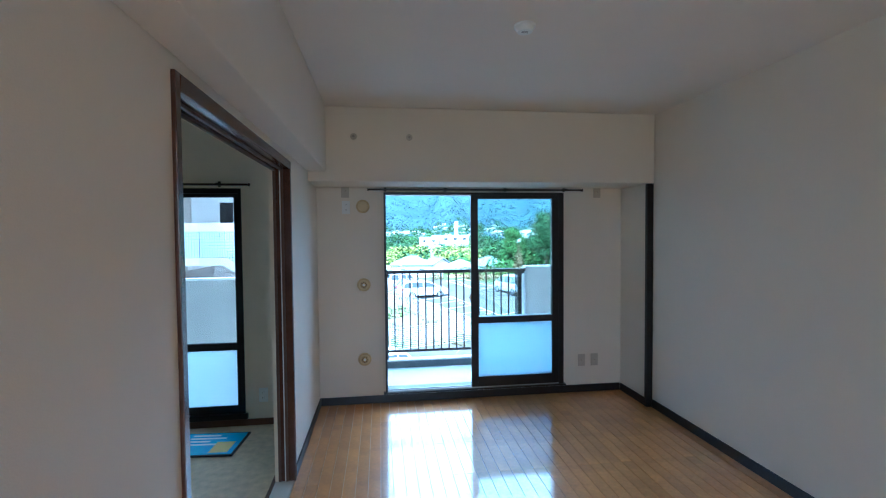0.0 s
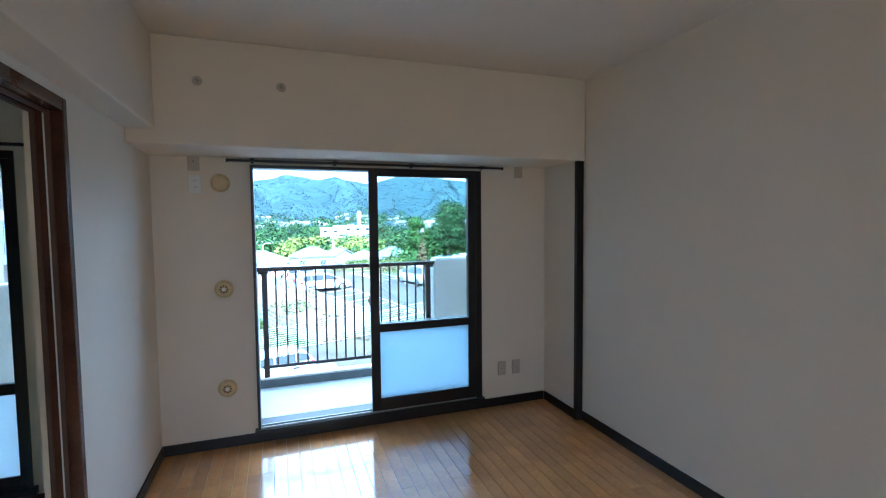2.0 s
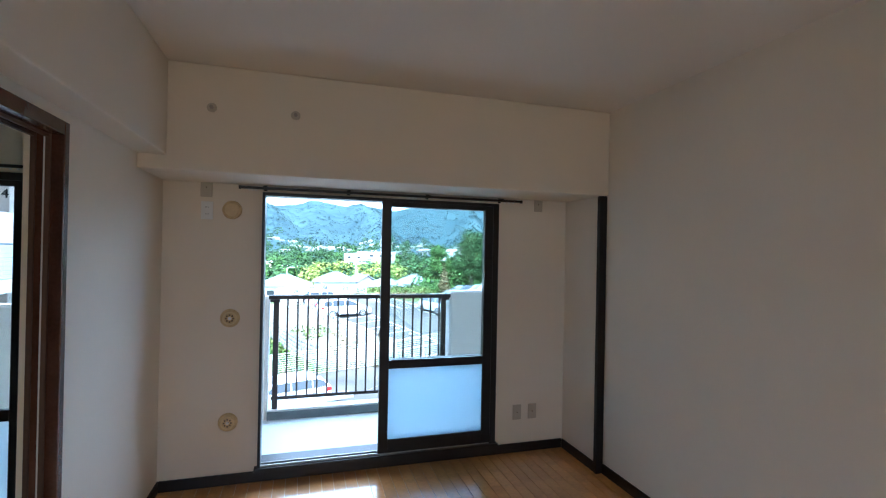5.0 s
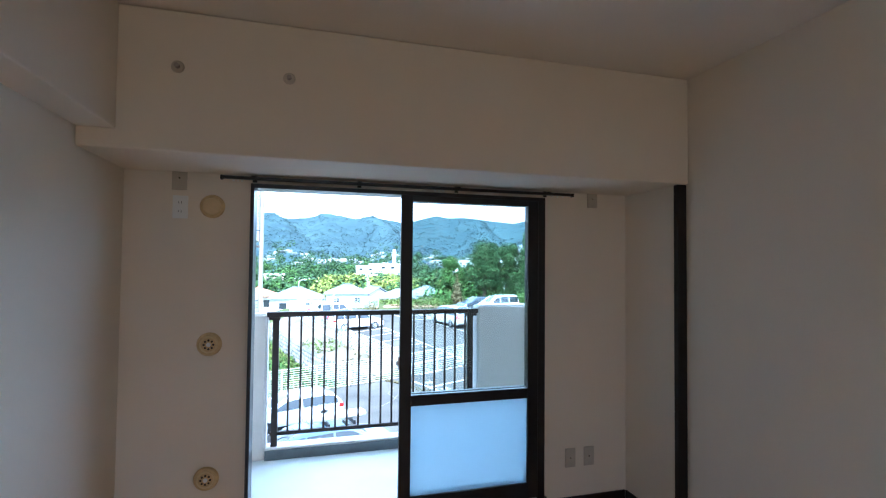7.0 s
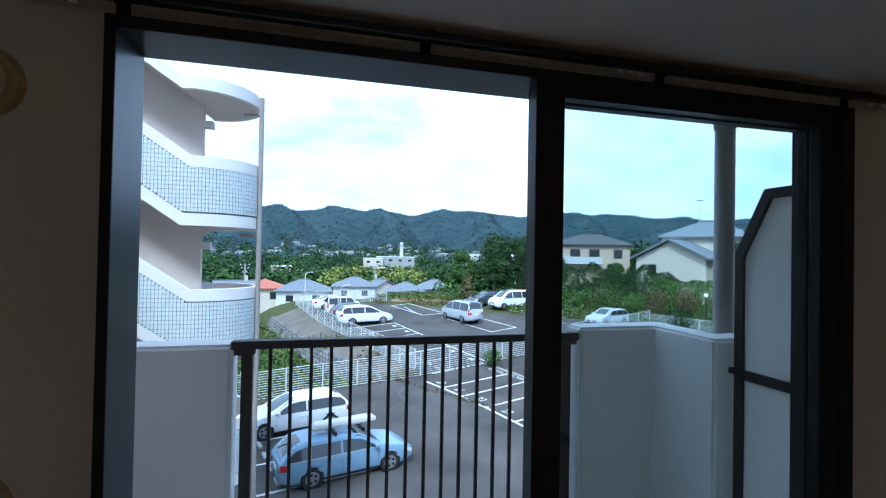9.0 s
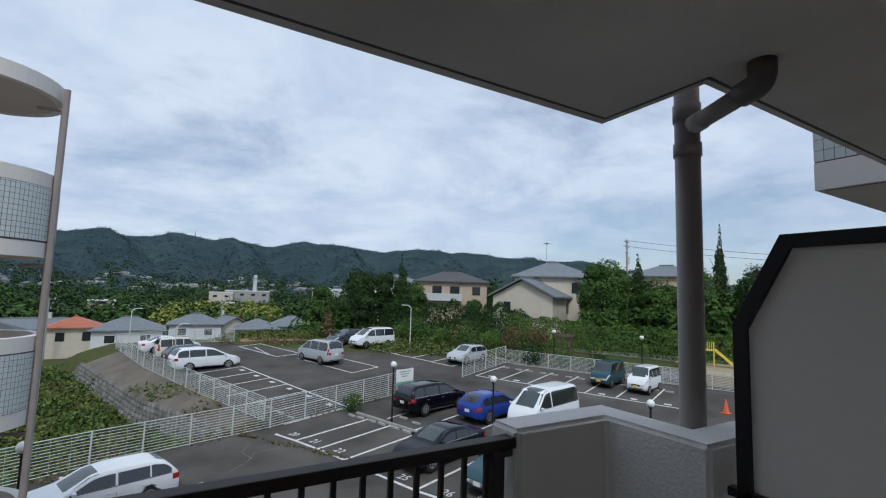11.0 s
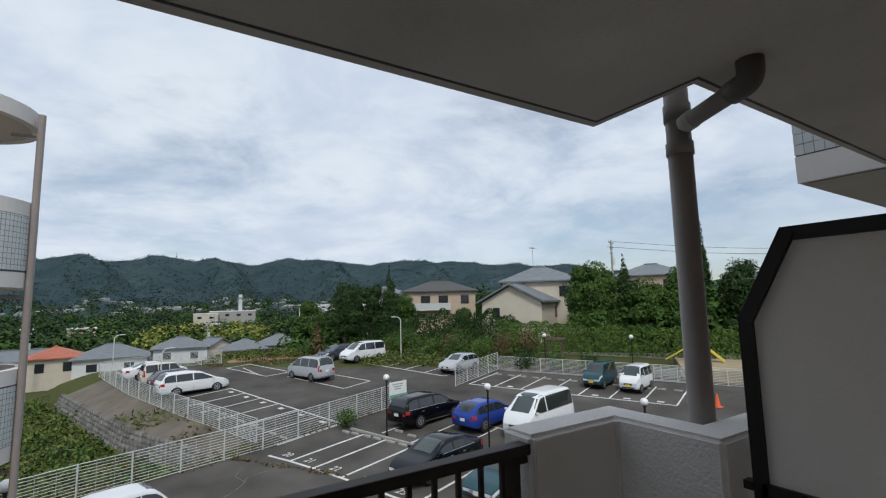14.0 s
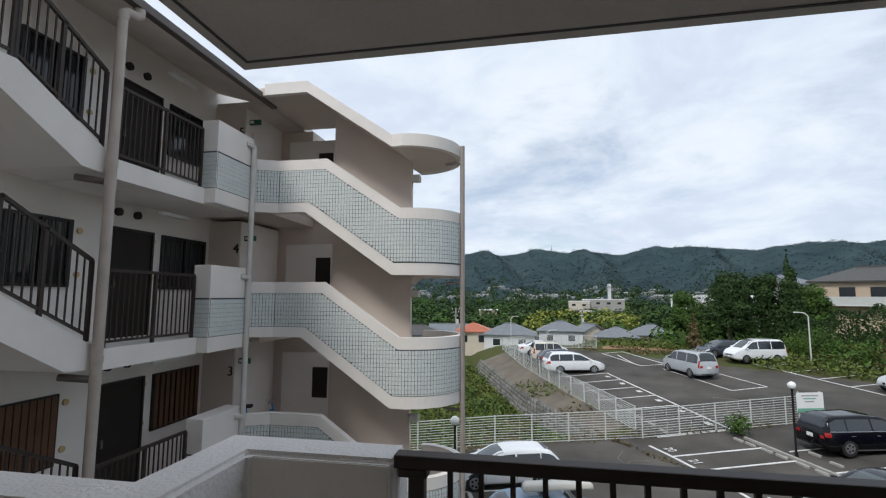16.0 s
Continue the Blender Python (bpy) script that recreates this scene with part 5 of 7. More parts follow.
def car(kind, col, x, y, ang_, label, plate="plate", roofbox=False):
    L, W, H, belt, top = CAR_SHAPES[kind]
    e = tagged(empty("car", (x, y, gz(x, y) + 0.03), ang_), label, "car", "parked cars")
    x1, m = L / 2, CARS[col]
    fine_x = np.linspace(-x1, x1, 241)
    fine_z = np.interp((fine_x + x1) / L, [p[0] for p in top], [p[1] for p in top])
    pad = np.concatenate([np.full(5, fine_z[0]), fine_z, np.full(5, fine_z[-1])])
    fine_z = np.convolve(pad, np.ones(11) / 11, "valid")
    def zt(u):
        return float(np.interp(u, fine_x, fine_z))
    def half(u):
        k = max(0.0, (abs(u) - (x1 - 0.62)) / 0.62)
        return W / 2 * (1 - (0.20 if u > 0 else 0.12) * k ** 2.4)
    def hb(u):
        return min(belt, zt(u) - 0.05)
    def z_low(u):
        k = max(0.0, (abs(u) - (x1 - 0.5)) / 0.5)
        return 0.20 + 0.10 * k * k
    TUM = 0.20 if kind in ("van", "kei", "minivan") else 0.30
    def side(u, z):
        """Half width of the body at a place along the car and a height."""
        w, b, lo = half(u), hb(u), z_low(u)
        if z <= b:
            f = (z - lo) / max(b - lo, 0.05)
            return w * float(np.interp(f, [0, 0.18, 0.5, 0.86, 1], [0.93, 0.985, 1.0, 0.985, 0.955]))
        return 0.955 * w - TUM * (z - b)
    def ring(u):
        b, t, lo = hb(u), zt(u), z_low(u)
        up = t - b
        k = min(1.0, up / 0.3)
        zs = [lo, lo + (b - lo) * 0.18, lo + (b - lo) * 0.5, lo + (b - lo) * 0.86, b]
        zs += [b + (up - 0.13 * k) * f for f in (0.5, 1.0)] if up > 0.2 else [b + up * 0.25, b + up * 0.45]
        pts = [(side(u, z), z) for z in zs]
        w1, z1 = pts[-1]
        for f, g in ((0.035, 0.55), (0.10, 0.84), (0.22, 0.96)):
            pts.append((w1 - f * (0.5 + 0.5 * k), z1 + (t - z1) * g))
        pts.append((w1 * 0.35, t - 0.004))
        return pts
    us = np.unique(np.concatenate([np.linspace(-x1, x1, 40), [-x1 + 0.03, -x1 + 0.08, x1 - 0.03, x1 - 0.08]]))
    bm = bmesh.new(); rows = []
    for u in us:
        pts = ring(float(u))
        rows.append([bm.verts.new((u, -w, z)) for w, z in pts] + [bm.verts.new((u, w, z)) for w, z in reversed(pts)])
    for a, b in zip(rows, rows[1:]):
        for k in range(len(a)):
            bm.faces.new((a[k], b[k], b[(k + 1) % len(a)], a[(k + 1) % len(a)]))
    bm.faces.new(rows[0]); bm.faces.new(rows[-1])
    bmesh.ops.recalc_face_normals(bm, faces=bm.faces)
    part("body", bm, m, e, smooth=True)
    def patch(name, grid, material, par=e, smooth_=True):
        """A thin skin over a grid of points, with turned edges."""
        q = bmesh.new()
        g = [[q.verts.new(p) for p in r] for r in grid]
        for r, t in zip(g, g[1:]):
            for k in range(len(r) - 1):
                q.faces.new((r[k], r[k + 1], t[k + 1], t[k]))
        bmesh.ops.recalc_face_normals(q, faces=q.faces)
        return part(name, q, material, par, smooth=smooth_)
    def skin(name, u0, u1, za, zb, s, material, n=10, off=0.006):
        us_ = np.linspace(u0, u1, n)
        grid = []
        for f in np.linspace(0, 1, 4):
            row = []
            for u in us_:
                lo_, hi_ = za(u), max(zb(u), za(u) + 0.004)
                z = lo_ + (hi_ - lo_) * f
                row.append((u, s * (side(u, z) + off), z))
            grid.append(row)
        return patch(name, grid, material)
    # ends of the roof: where the top line falls below the window heads
    head = H - 0.15
    cab = [u for u in fine_x if zt(u) > belt + 0.12]
    ca, cb_ = float(cab[0]), float(cab[-1])
    full = [u for u in fine_x if zt(u) > H - 0.05]
    fa, fb = float(full[0]), float(full[-1])
    wa, wb_ = ca + 0.16, cb_ - 0.08
    if kind in ("van", "minivan", "kei"):
        cuts = ((0.0, 0.33), (0.35, 0.66), (0.685, 1.0)) if kind != "van" else ((0.0, 0.69), (0.715, 1.0))
    else:
        cuts = ((0.0, 0.22), (0.235, 0.56), (0.585, 1.0))
    def win_top(u):
        return min(head, zt(u) - 0.12)
    for s in (-1, 1):
        for f0, f1 in cuts:
            skin("side_window", wa + (wb_ - wa) * f0, wa + (wb_ - wa) * f1, lambda u: hb(u) + 0.035, win_top, s, "car_glass", 12)
        skin("window_trim", wa - 0.02, wb_ + 0.02, lambda u: hb(u) + 0.008, lambda u: hb(u) + 0.03, s, "rim" if col in ("black", "navy", "bluegrey") else "black_trim", 14, 0.008)
        for f in (cuts[-1][0] - 0.012, cuts[-2][0] - 0.012 if len(cuts) > 2 else 0.36, 1.0):
            u = wa + (wb_ - wa) * f
            skin("door_seam", u - 0.006, u + 0.006, lambda q: 0.32, lambda q: hb(q) - 0.01, s, "black_trim", 2, 0.003)
        for f in (cuts[-1][0] + 0.03, (cuts[-2][0] if len(cuts) > 2 else 0.36) + 0.03):
            u = wa + (wb_ - wa) * f
            yy = s * (side(u, belt - 0.16) + 0.012)
            part("door_handle", box((u, yy - 0.016, belt - 0.18), (u + 0.17, yy + 0.016, belt - 0.145), 0.007), "rim" if col in ("black", "navy") else m, e)
        skin("sill", -L * 0.24, L * 0.23, lambda u: 0.205, lambda u: 0.265, s, "rim" if col in ("black", "navy") else "black_trim", 4, 0.008)
        u = wb_ - 0.10
        yy = s * (side(u, belt + 0.05) + 0.11)
        part("mirror", box((u - 0.05, yy - 0.09, belt + 0.02), (u + 0.07, yy + 0.09, belt + 0.15), 0.035), m, e)
        skin("headlight", x1 - 0.42, x1 - 0.012, lambda u: zt(u) - 0.20, lambda u: zt(u) - 0.075, s, "lamp_clear", 8, 0.006)
        tall = kind in ("van", "minivan", "kei")
        skin("tail_light", -x1 + 0.006, -x1 + (0.12 if tall else 0.26), lambda u: belt - (0.30 if tall else 0.22), lambda u: belt + (0.20 if tall else -0.03), s, "lamp_red", 6, 0.006)
        yl = s * half(x1) * 0.72
        part("headlight", box((x1 - 0.05, yl - 0.16, zt(x1) - 0.16), (x1 + 0.006, yl + 0.16, zt(x1) - 0.045), 0.012), "lamp_clear", e)
        yl = s * half(-x1) * 0.80
        part("tail_light", box((-x1 - 0.006, yl - 0.11, belt - 0.30), (-x1 + 0.05, yl + 0.11, belt - (0.12 if tall else 0.17)), 0.01), "lamp_red", e)
    def screen(name, u0, u1, frac, material):
        grid = []
        for u in np.linspace(u0, u1, 8):
            t = zt(u)
            w = side(u, max(t - 0.13, hb(u))) * frac
            nx, nz = (zt(u - 0.03) - zt(u + 0.03)), 0.06
            l = math.hypot(nx, nz)
            row = []
            for f in np.linspace(-1, 1, 7):
                row.append((u + nx / l * 0.008, w * f, t - 0.03 * abs(f) ** 3 + nz / l * 0.010 - (0.004 if abs(f) > 0.5 else 0)))
            grid.append(row)
        patch(name, grid, material)
    screen("windscreen", fb + 0.03, cb_ + 0.04, 0.91, "screen_glass")
    screen("rear_window", ca + 0.01, fa - 0.02, 0.86, "car_glass")
    zn = zt(x1)
    part("grille", box((x1 - 0.04, -W * 0.20, zn - 0.19), (x1 + 0.008, W * 0.20, zn - 0.05), 0.015), "rim" if col in ("navy", "teal") else "black_trim", e)
    part("bumper_intake", box((x1 - 0.05, -W * 0.30, 0.30), (x1 + 0.006, W * 0.30, 0.38), 0.015), "black_trim", e)
    part("number_plate", box((x1 - 0.02, -0.165, 0.40), (x1 + 0.016, 0.165, 0.56), 0.005), plate, e)
    part("number_plate", box((-x1 - 0.014, -0.165, belt - 0.36), (-x1 + 0.03, 0.165, belt - 0.20), 0.005), plate, e)
    part("rear_bumper_trim", box((-x1 - 0.008, -W * 0.36, 0.32), (-x1 + 0.05, W * 0.36, 0.37), 0.01), "black_trim", e)
    wr = 0.325 if kind != "kei" else 0.28
    for fx in (L * 0.30, -L * 0.285):
        for s in (-1, 1):
            wy = side(fx, 0.45)
            part("arch", tube((fx, s * (wy - 0.24), wr), (fx, s * (wy + 0.003), wr), wr + 0.055, 28), "black_trim", e)
            ty = part("tyre", tube((fx, s * (wy - 0.2), wr), (fx, s * (wy + 0.012), wr), wr, 28), "tyre", e)
            part("rim", tube((fx, s * wy, wr), (fx, s * (wy + 0.018), wr), wr * 0.70, 24), "rim", ty)
            for k in range(5):
                a = k * 2 * math.pi / 5 + 0.6
                c = (fx + 0.42 * wr * math.cos(a), wr + 0.42 * wr * math.sin(a))
                part("rim_opening", tube((c[0], s * (wy + 0.0175), c[1]), (c[0], s * (wy + 0.021), c[1]), wr * 0.16, 8), "tyre", ty)
    if roofbox:
        rb = box((-1.15, -0.36, H + 0.12), (1.15, 0.36, H + 0.44), 0.13)
        for v in rb.verts:
            f = max(abs(v.co.x) - 0.35, 0) / 0.8
            v.co.y *= 1 - 0.42 * f * f
            if v.co.z > H + 0.24:
                v.co.z -= 0.14 * f * f
        part("roof_box", rb, CARS["cream"], e, "cream plastic roof box", smooth=True)
        for xx in (-0.5, 0.5):
            part("crossbar", box((xx - 0.04, -0.6, H - 0.02), (xx + 0.04, 0.6, H + 0.13), 0.01), "black_trim", e)
    return e
car("wagon", "white", -0.15, 20.6, 198, "white estate car parked nose to the fence")
car("wagon", "bluegrey", 1.8, 16.1, 16, "blue-grey estate car carrying a white roof box", roofbox=True)
car("lowvan", "black", 15.8, 25.1, 14, "black people carrier parked in a marked stall")
car("hatch", "blue", 18.2, 22.4, 14, "bright blue hatchback beside a van")
car("van", "white", 20.0, 19.9, 194, "white high-roof van with dark side windows")
car("sedan", "navy", 12.7, 18.9, 196, "black saloon car in a marked stall")
car("hatch", "teal", 14.0, 15.6, 196, "dark teal small car close to the building")
car("kei", "teal", 30.6, 24.3, 196, "dark teal boxy mini van with yellow plate", "plate_yellow")
car("kei", "white", 31.7, 22.0, 196, "white boxy mini van with yellow plate", "plate_yellow")
car("hatch", "silver", 25.0, 35.0, 200, "silver estate hatchback by the fence")
car("minivan", "silver", 13.3, 40.2, 107, "silver minivan alone on the upper car park")
car("minivan", "white", 20.0, 44.8, 196, "white people carrier parked by the bushes")
car("hatch", "dark", 18.3, 47.3, 196, "dark grey hatchback behind a white people carrier")
car("lowvan", "white", 4.6, 41.2, 14, "white estate car at the upper fence")
car("hatch", "dark", 3.9, 43.6, 14, "dark hatchback squeezed between white cars")
car("kei", "cream", 2.9, 46.0, 14, "cream boxy small car at the upper fence")
car("sedan", "white", 2.3, 48.9, 14, "white saloon at the far end of the fence")
cone = tagged(empty("traffic_cone", (31.9, 16.4, gz(31.9, 16.4) + 0.03)), "orange traffic cone on the asphalt", "traffic cone")
M["orange"] = mat("orange_plastic", (0.75, 0.13, 0.04), 0.5)
part("cone", tube((0, 0, 0.03), (0, 0, 0.85), 0.19, 18, 0.03), "orange", cone); part("base", box((-0.25, -0.25, 0), (0.25, 0.25, 0.04), 0.01), "orange", cone)
sg = tagged(empty("notice_sign", (15.4, 28.2, gz(15.4, 28.2)), 15), "white notice board with green lettering on the fence", "sign")
M["sign_green"] = mat("sign_green", (0.16, 0.42, 0.30), 0.5)
part("board", box((-0.75, -0.08, 0.75), (0.75, -0.05, 1.75), 0.01), "plastic_white", sg)
part("colour_band", box((-0.74, -0.085, 0.76), (0.74, -0.08, 0.95)), "sign_green", sg)
for i in range(3):
    part("text_bar", box((-0.5 + 0.1 * i, -0.085, 1.56 - i * 0.15), (0.45 - 0.12 * i, -0.08, 1.62 - i * 0.15)), "sign_green" if i == 1 else "concrete", sg)
for xx in (-0.6, 0.6):
    part("post", tube((xx, 0, 0), (xx, 0, 1.8), 0.03, 8), "fence", sg)

# ---- foliage ----
def leaf_mat(name, col, col2, tint=0.45):
    m = mat(name, col, 0.65, var=0.3, scale=0.5, fine=4, col2=col2, random_tint=tint, island=True, spec=0.10)
    return m
M["leaf_dark"] = leaf_mat("leaf_dark", (0.048, 0.086, 0.027), (0.02, 0.04, 0.013))
M["leaf_mid"] = leaf_mat("leaf_mid", (0.085, 0.15, 0.034), (0.034, 0.07, 0.017))
M["leaf_light"] = leaf_mat("leaf_light", (0.115, 0.185, 0.038), (0.045, 0.085, 0.02))
M["leaf_yellow"] = leaf_mat("leaf_yellow", (0.30, 0.31, 0.07), (0.16, 0.20, 0.045))
M["leaf_dry"] = leaf_mat("leaf_dry", (0.16, 0.12, 0.06), (0.09, 0.08, 0.035))
# hill foliage, with haze blue mixed into the leaf colour
M["leaf_hill_haze"] = leaf_mat("leaf_hill_haze", (0.058, 0.088, 0.086), (0.026, 0.044, 0.050), 0.22)
M["leaf_grass"] = leaf_mat("leaf_grass", (0.125, 0.155, 0.038), (0.058, 0.082, 0.02))
M["bark"] = mat("bark", (0.10, 0.075, 0.055), 0.9, var=0.4, scale=3, fine=25, bump=0.6)

def leaf_cloud(blobs, per_area, size, seed, up=0.35):
    """Small bent leaf clumps scattered in and on a set of ellipsoids (cx, cy, cz, rx, ry, rz)."""
    r = np.random.RandomState(seed)
    V_, F_ = [], []
    cnt = 0
    for cx, cy, cz, rx, ry, rz in blobs:
        n = max(10, int(per_area * (rx * ry + ry * rz + rx * rz) * 4.2))
        d = r.normal(size=(n, 3)); d /= np.linalg.norm(d, axis=1)[:, None]
        lump = 1 + 0.20 * np.sin(d[:, 0] * 5 + seed) * np.sin(d[:, 1] * 6 + cx) + 0.1 * np.sin(d[:, 2] * 9 + cy)
        rr = (r.uniform(0.62, 1.04, n) ** 0.7 * lump)[:, None]
        p = np.array([cx, cy, cz]) + d * rr * np.array([rx, ry, rz])
        nrm = d + r.normal(size=(n, 3)) * 0.40; nrm[:, 2] += up; nrm /= np.linalg.norm(nrm, axis=1)[:, None]
        t = np.cross(nrm, r.normal(size=(n, 3))); t /= np.linalg.norm(t, axis=1)[:, None]
        b = np.cross(nrm, t)
        s = (size * r.uniform(0.55, 1.35, n))[:, None]
        quad = np.stack([p - t * s, p - b * s * 0.55 + nrm * s * 0.15, p + t * s, p + b * s * 0.55 + nrm * s * 0.15], 1)
        V_.append(quad.reshape(-1, 3))
        F_.append((np.arange(n * 4).reshape(n, 4)) + cnt); cnt += n * 4
    return np.concatenate(V_), np.concatenate(F_)

def cloud_part(name, blobs, per_area, size, seed, material, parent=None, up=0.35):
    v, f = leaf_cloud(blobs, per_area, size, seed, up)
    me = bpy.data.meshes.new(name); me.from_pydata(v.tolist(), [], f.tolist()); me.materials.append(M[material])
    o = new(name, me)
    if parent is not None:
        o.parent = parent
    return o

def tree(x, y, h, r, seed, leaf="leaf_mid", label="broad green tree with uneven dense crown", kind="round", sink=0.0):
    g = random.Random(seed)
    e = tagged(empty("tree", (x, y, gz(x, y) - sink), g.uniform(0, 360)), label, "tree", "trees")
    bm = bmesh.new()
    add_tube(bm, (0, 0, -0.3), (0, 0, h * 0.45), r * 0.09, 9, r * 0.06)
    add_tube(bm, (0, 0, h * 0.45), (r * 0.1, 0, h * 0.85), r * 0.06, 8, r * 0.015)
    part("trunk", bm, "bark", e)
    for k in range(5):
        a = k * 1.26 + g.uniform(-0.3, 0.3)
        part("limb", tube((0, 0, h * (0.3 + 0.07 * k)), (r * 0.6 * math.cos(a), r * 0.6 * math.sin(a), h * (0.5 + 0.07 * k)), r * 0.035, 7, r * 0.012), "bark", e)
    blobs = []
    if kind == "cone":
        for k in range(9):
            f = k / 8
            w = r * (1 - f) * 0.8 + 0.15
            for j in range(3 if f < 0.8 else 1):
                a = g.uniform(0, 6.28)
                blobs.append((w * 0.4 * math.cos(a), w * 0.4 * math.sin(a), h * (0.15 + 0.83 * f), w * 0.75, w * 0.75, h * 0.09))
    else:
        for k in range(24):
            a, f = g.uniform(0, 6.28), g.uniform(0, 1)
            q = r * 0.78 * math.sqrt(g.uniform(0.1, 1)) * (1 - 0.5 * f)
            s = r * g.uniform(0.20, 0.40)
            blobs.append((q * math.cos(a), q * math.sin(a), h * (0.24 + 0.60 * f), s, s, s * 0.85))
        blobs.append((0, 0, h * 0.62, r * 0.6, r * 0.6, h * 0.28))
    cloud_part("crown", blobs, 46.0, 0.135, seed, leaf, e)
    return e

# trees behind the car park and around the houses
for i, (x, y, h, r, leaf, kind, lab) in enumerate((
        (22.5, 56.0, 9.0, 3.2, "leaf_dark", "round", "big dark evergreen tree with domed crown"), (26.5, 57.5, 8.6, 2.8, "leaf_dark", "round", "dark evergreen tree with domed crown"),
        (28.5, 56.0, 9.6, 2.3, "leaf_dark", "cone", "tall dark conifer with ragged crown"), (19.5, 60.0, 6.6, 2.6, "leaf_mid", "round", "green tree at the edge of the bank"), (31.5, 58.0, 6.5, 2.8, "leaf_mid", "round", "green garden tree with round crown"),
        (42.6, 34.8, 9.4, 4.3, "leaf_mid", "round", "green tree behind the clipped hedge"), (45.2, 32.4, 9.4, 2.6, "leaf_dark", "cone", "dark conifer behind the clipped hedge"), (45.5, 30.0, 8.2, 3.0, "leaf_mid", "round", "leafy tree behind the clipped hedge"),
        (48.0, 27.0, 9.4, 3.0, "leaf_mid", "round", "leafy tree behind the clipped hedge"), (49.5, 22.5, 10.2, 3.0, "leaf_dark", "round", "dark leafy tree behind the clipped hedge"), (53.1, 27.8, 12.2, 1.8, "leaf_dark", "cone", "slender tall conifer above the trees"),
        (51.0, 18.5, 9.0, 3.0, "leaf_mid", "round", "leafy tree behind the clipped hedge"), (52.0, 14.0, 9.0, 3.2, "leaf_dark", "round", "dark leafy tree beyond the playground"), (36.0, 50.0, 3.4, 1.8, "leaf_mid", "round", "small garden tree by the house"), (45.5, 57.0, 5.0, 2.2, "leaf_dark", "round", "dark garden tree by the grey house"))):
    tree(x, y, h, r, 20 + i, leaf, lab, kind)
tree(17.4, 51.6, 3.6, 0.8, 61, "leaf_dry", "withered brown tree wrapped in dead vines", "cone")

# clipped hedge along the right, shrub hedge before the grey-roofed house
def hedge(name, pts, w, h, leaf, seed, label, lift=0.0, clipped=True, dense=75):
    e = tagged(empty(name, (pts[0][0], pts[0][1], gz(*pts[0]))), label, "hedge")
    o0 = Vector((pts[0][0], pts[0][1], gz(*pts[0])))
    r = np.random.RandomState(seed)
    V_, cnt = [], 0
    for a, b in zip(pts, pts[1:]):
        a, b = Vector(a), Vector(b)
        l = (b - a).length
        n = int(l * (w + 2 * h) * dense)
        f = r.uniform(0, 1, n)
        k = r.uniform(0, w + 2 * h, n)
        d = (b - a) / l
        wave = 1 + 0.05 * np.sin(f * l * 1.9) + 0.03 * np.sin(f * l * 5.3 + 1) if clipped else 1 + 0.16 * np.sin(f * l * 0.9) + 0.12 * np.sin(f * l * 2.3 + k)
        side_ = np.where(k < h, -1.0, np.where(k > h + w, 1.0, 0.0))
        off = np.where(k < h, -w / 2, np.where(k > h + w, w / 2, k - h - w / 2))
        up_ = np.where(k < h, k, np.where(k > h + w, 2 * h + w - k, h))
        depth = r.uniform(0, 0.28 if clipped else 0.6, n) ** 1.6
        off = off - side_ * depth; up_ = (up_ - np.where(side_ == 0, depth, 0)) * wave
        x = a.x + (b.x - a.x) * f - d.y * off; y = a.y + (b.y - a.y) * f + d.x * off
        p = np.stack([x - o0.x, y - o0.y, G(x, y) + lift + up_ - o0.z], 1)
        nrm = np.stack([-d.y * side_, d.x * side_, np.where(side_ == 0, 1.0, 0.25)], 1) + r.normal(size=(n, 3)) * 0.42
        nrm /= np.linalg.norm(nrm, axis=1)[:, None]
        t = np.cross(nrm, r.normal(size=(n, 3))); t /= np.linalg.norm(t, axis=1)[:, None]
        c = np.cross(nrm, t); q = (0.12 * r.uniform(0.5, 1.35, n))[:, None]
        V_.append(np.stack([p - t * q, p - c * q * 0.55 + nrm * q * 0.15, p + t * q, p + c * q * 0.55 + nrm * q * 0.15], 1).reshape(-1, 3)); cnt += n
    me = bpy.data.meshes.new("foliage"); me.from_pydata(np.concatenate(V_).tolist(), [], np.arange(cnt * 4).reshape(cnt, 4).tolist()); me.materials.append(M[leaf])
    o = new("foliage", me); o.parent = e
    for a, b in zip(pts, pts[1:]):
        a, b = Vector(a), Vector(b)
        n = max(1, int((b - a).length / 2))
        for i in range(n + 1):
            p = a.lerp(b, i / n); z = gz(p.x, p.y)
            part("stem", tube((p.x - o0.x, p.y - o0.y, z - o0.z - 0.2), (p.x - o0.x, p.y - o0.y, z - o0.z + lift + h * 0.7), 0.06, 6), "bark", e)
    return e
hedge("clipped_hedge", [(33.5, 40.0), (36.0, 37.0), (42.6, 29.5), (48.6, 19.0), (52.0, 11.0)], 1.6, 2.7, "leaf_light", 3, "long clipped green hedge on a low wall", 0.2)
hedge("shrub_hedge", [(26.0, 57.0), (31.0, 50.0), (34.0, 44.5), (36.5, 40.0)], 2.0, 2.8, "leaf_dark", 4, "dense overgrown hedge below the grey house", 0.3, False)
lw = structure("garden_wall", prism([(35.0, 37.6), (42.3, 29.1), (48.2, 18.6), (51, 11), (51.3, 11), (48.5, 18.8), (42.6, 29.4), (35.3, 37.9)], "z", -5.2, -3.65), "concrete", "low grey block wall under the hedge", "wall")

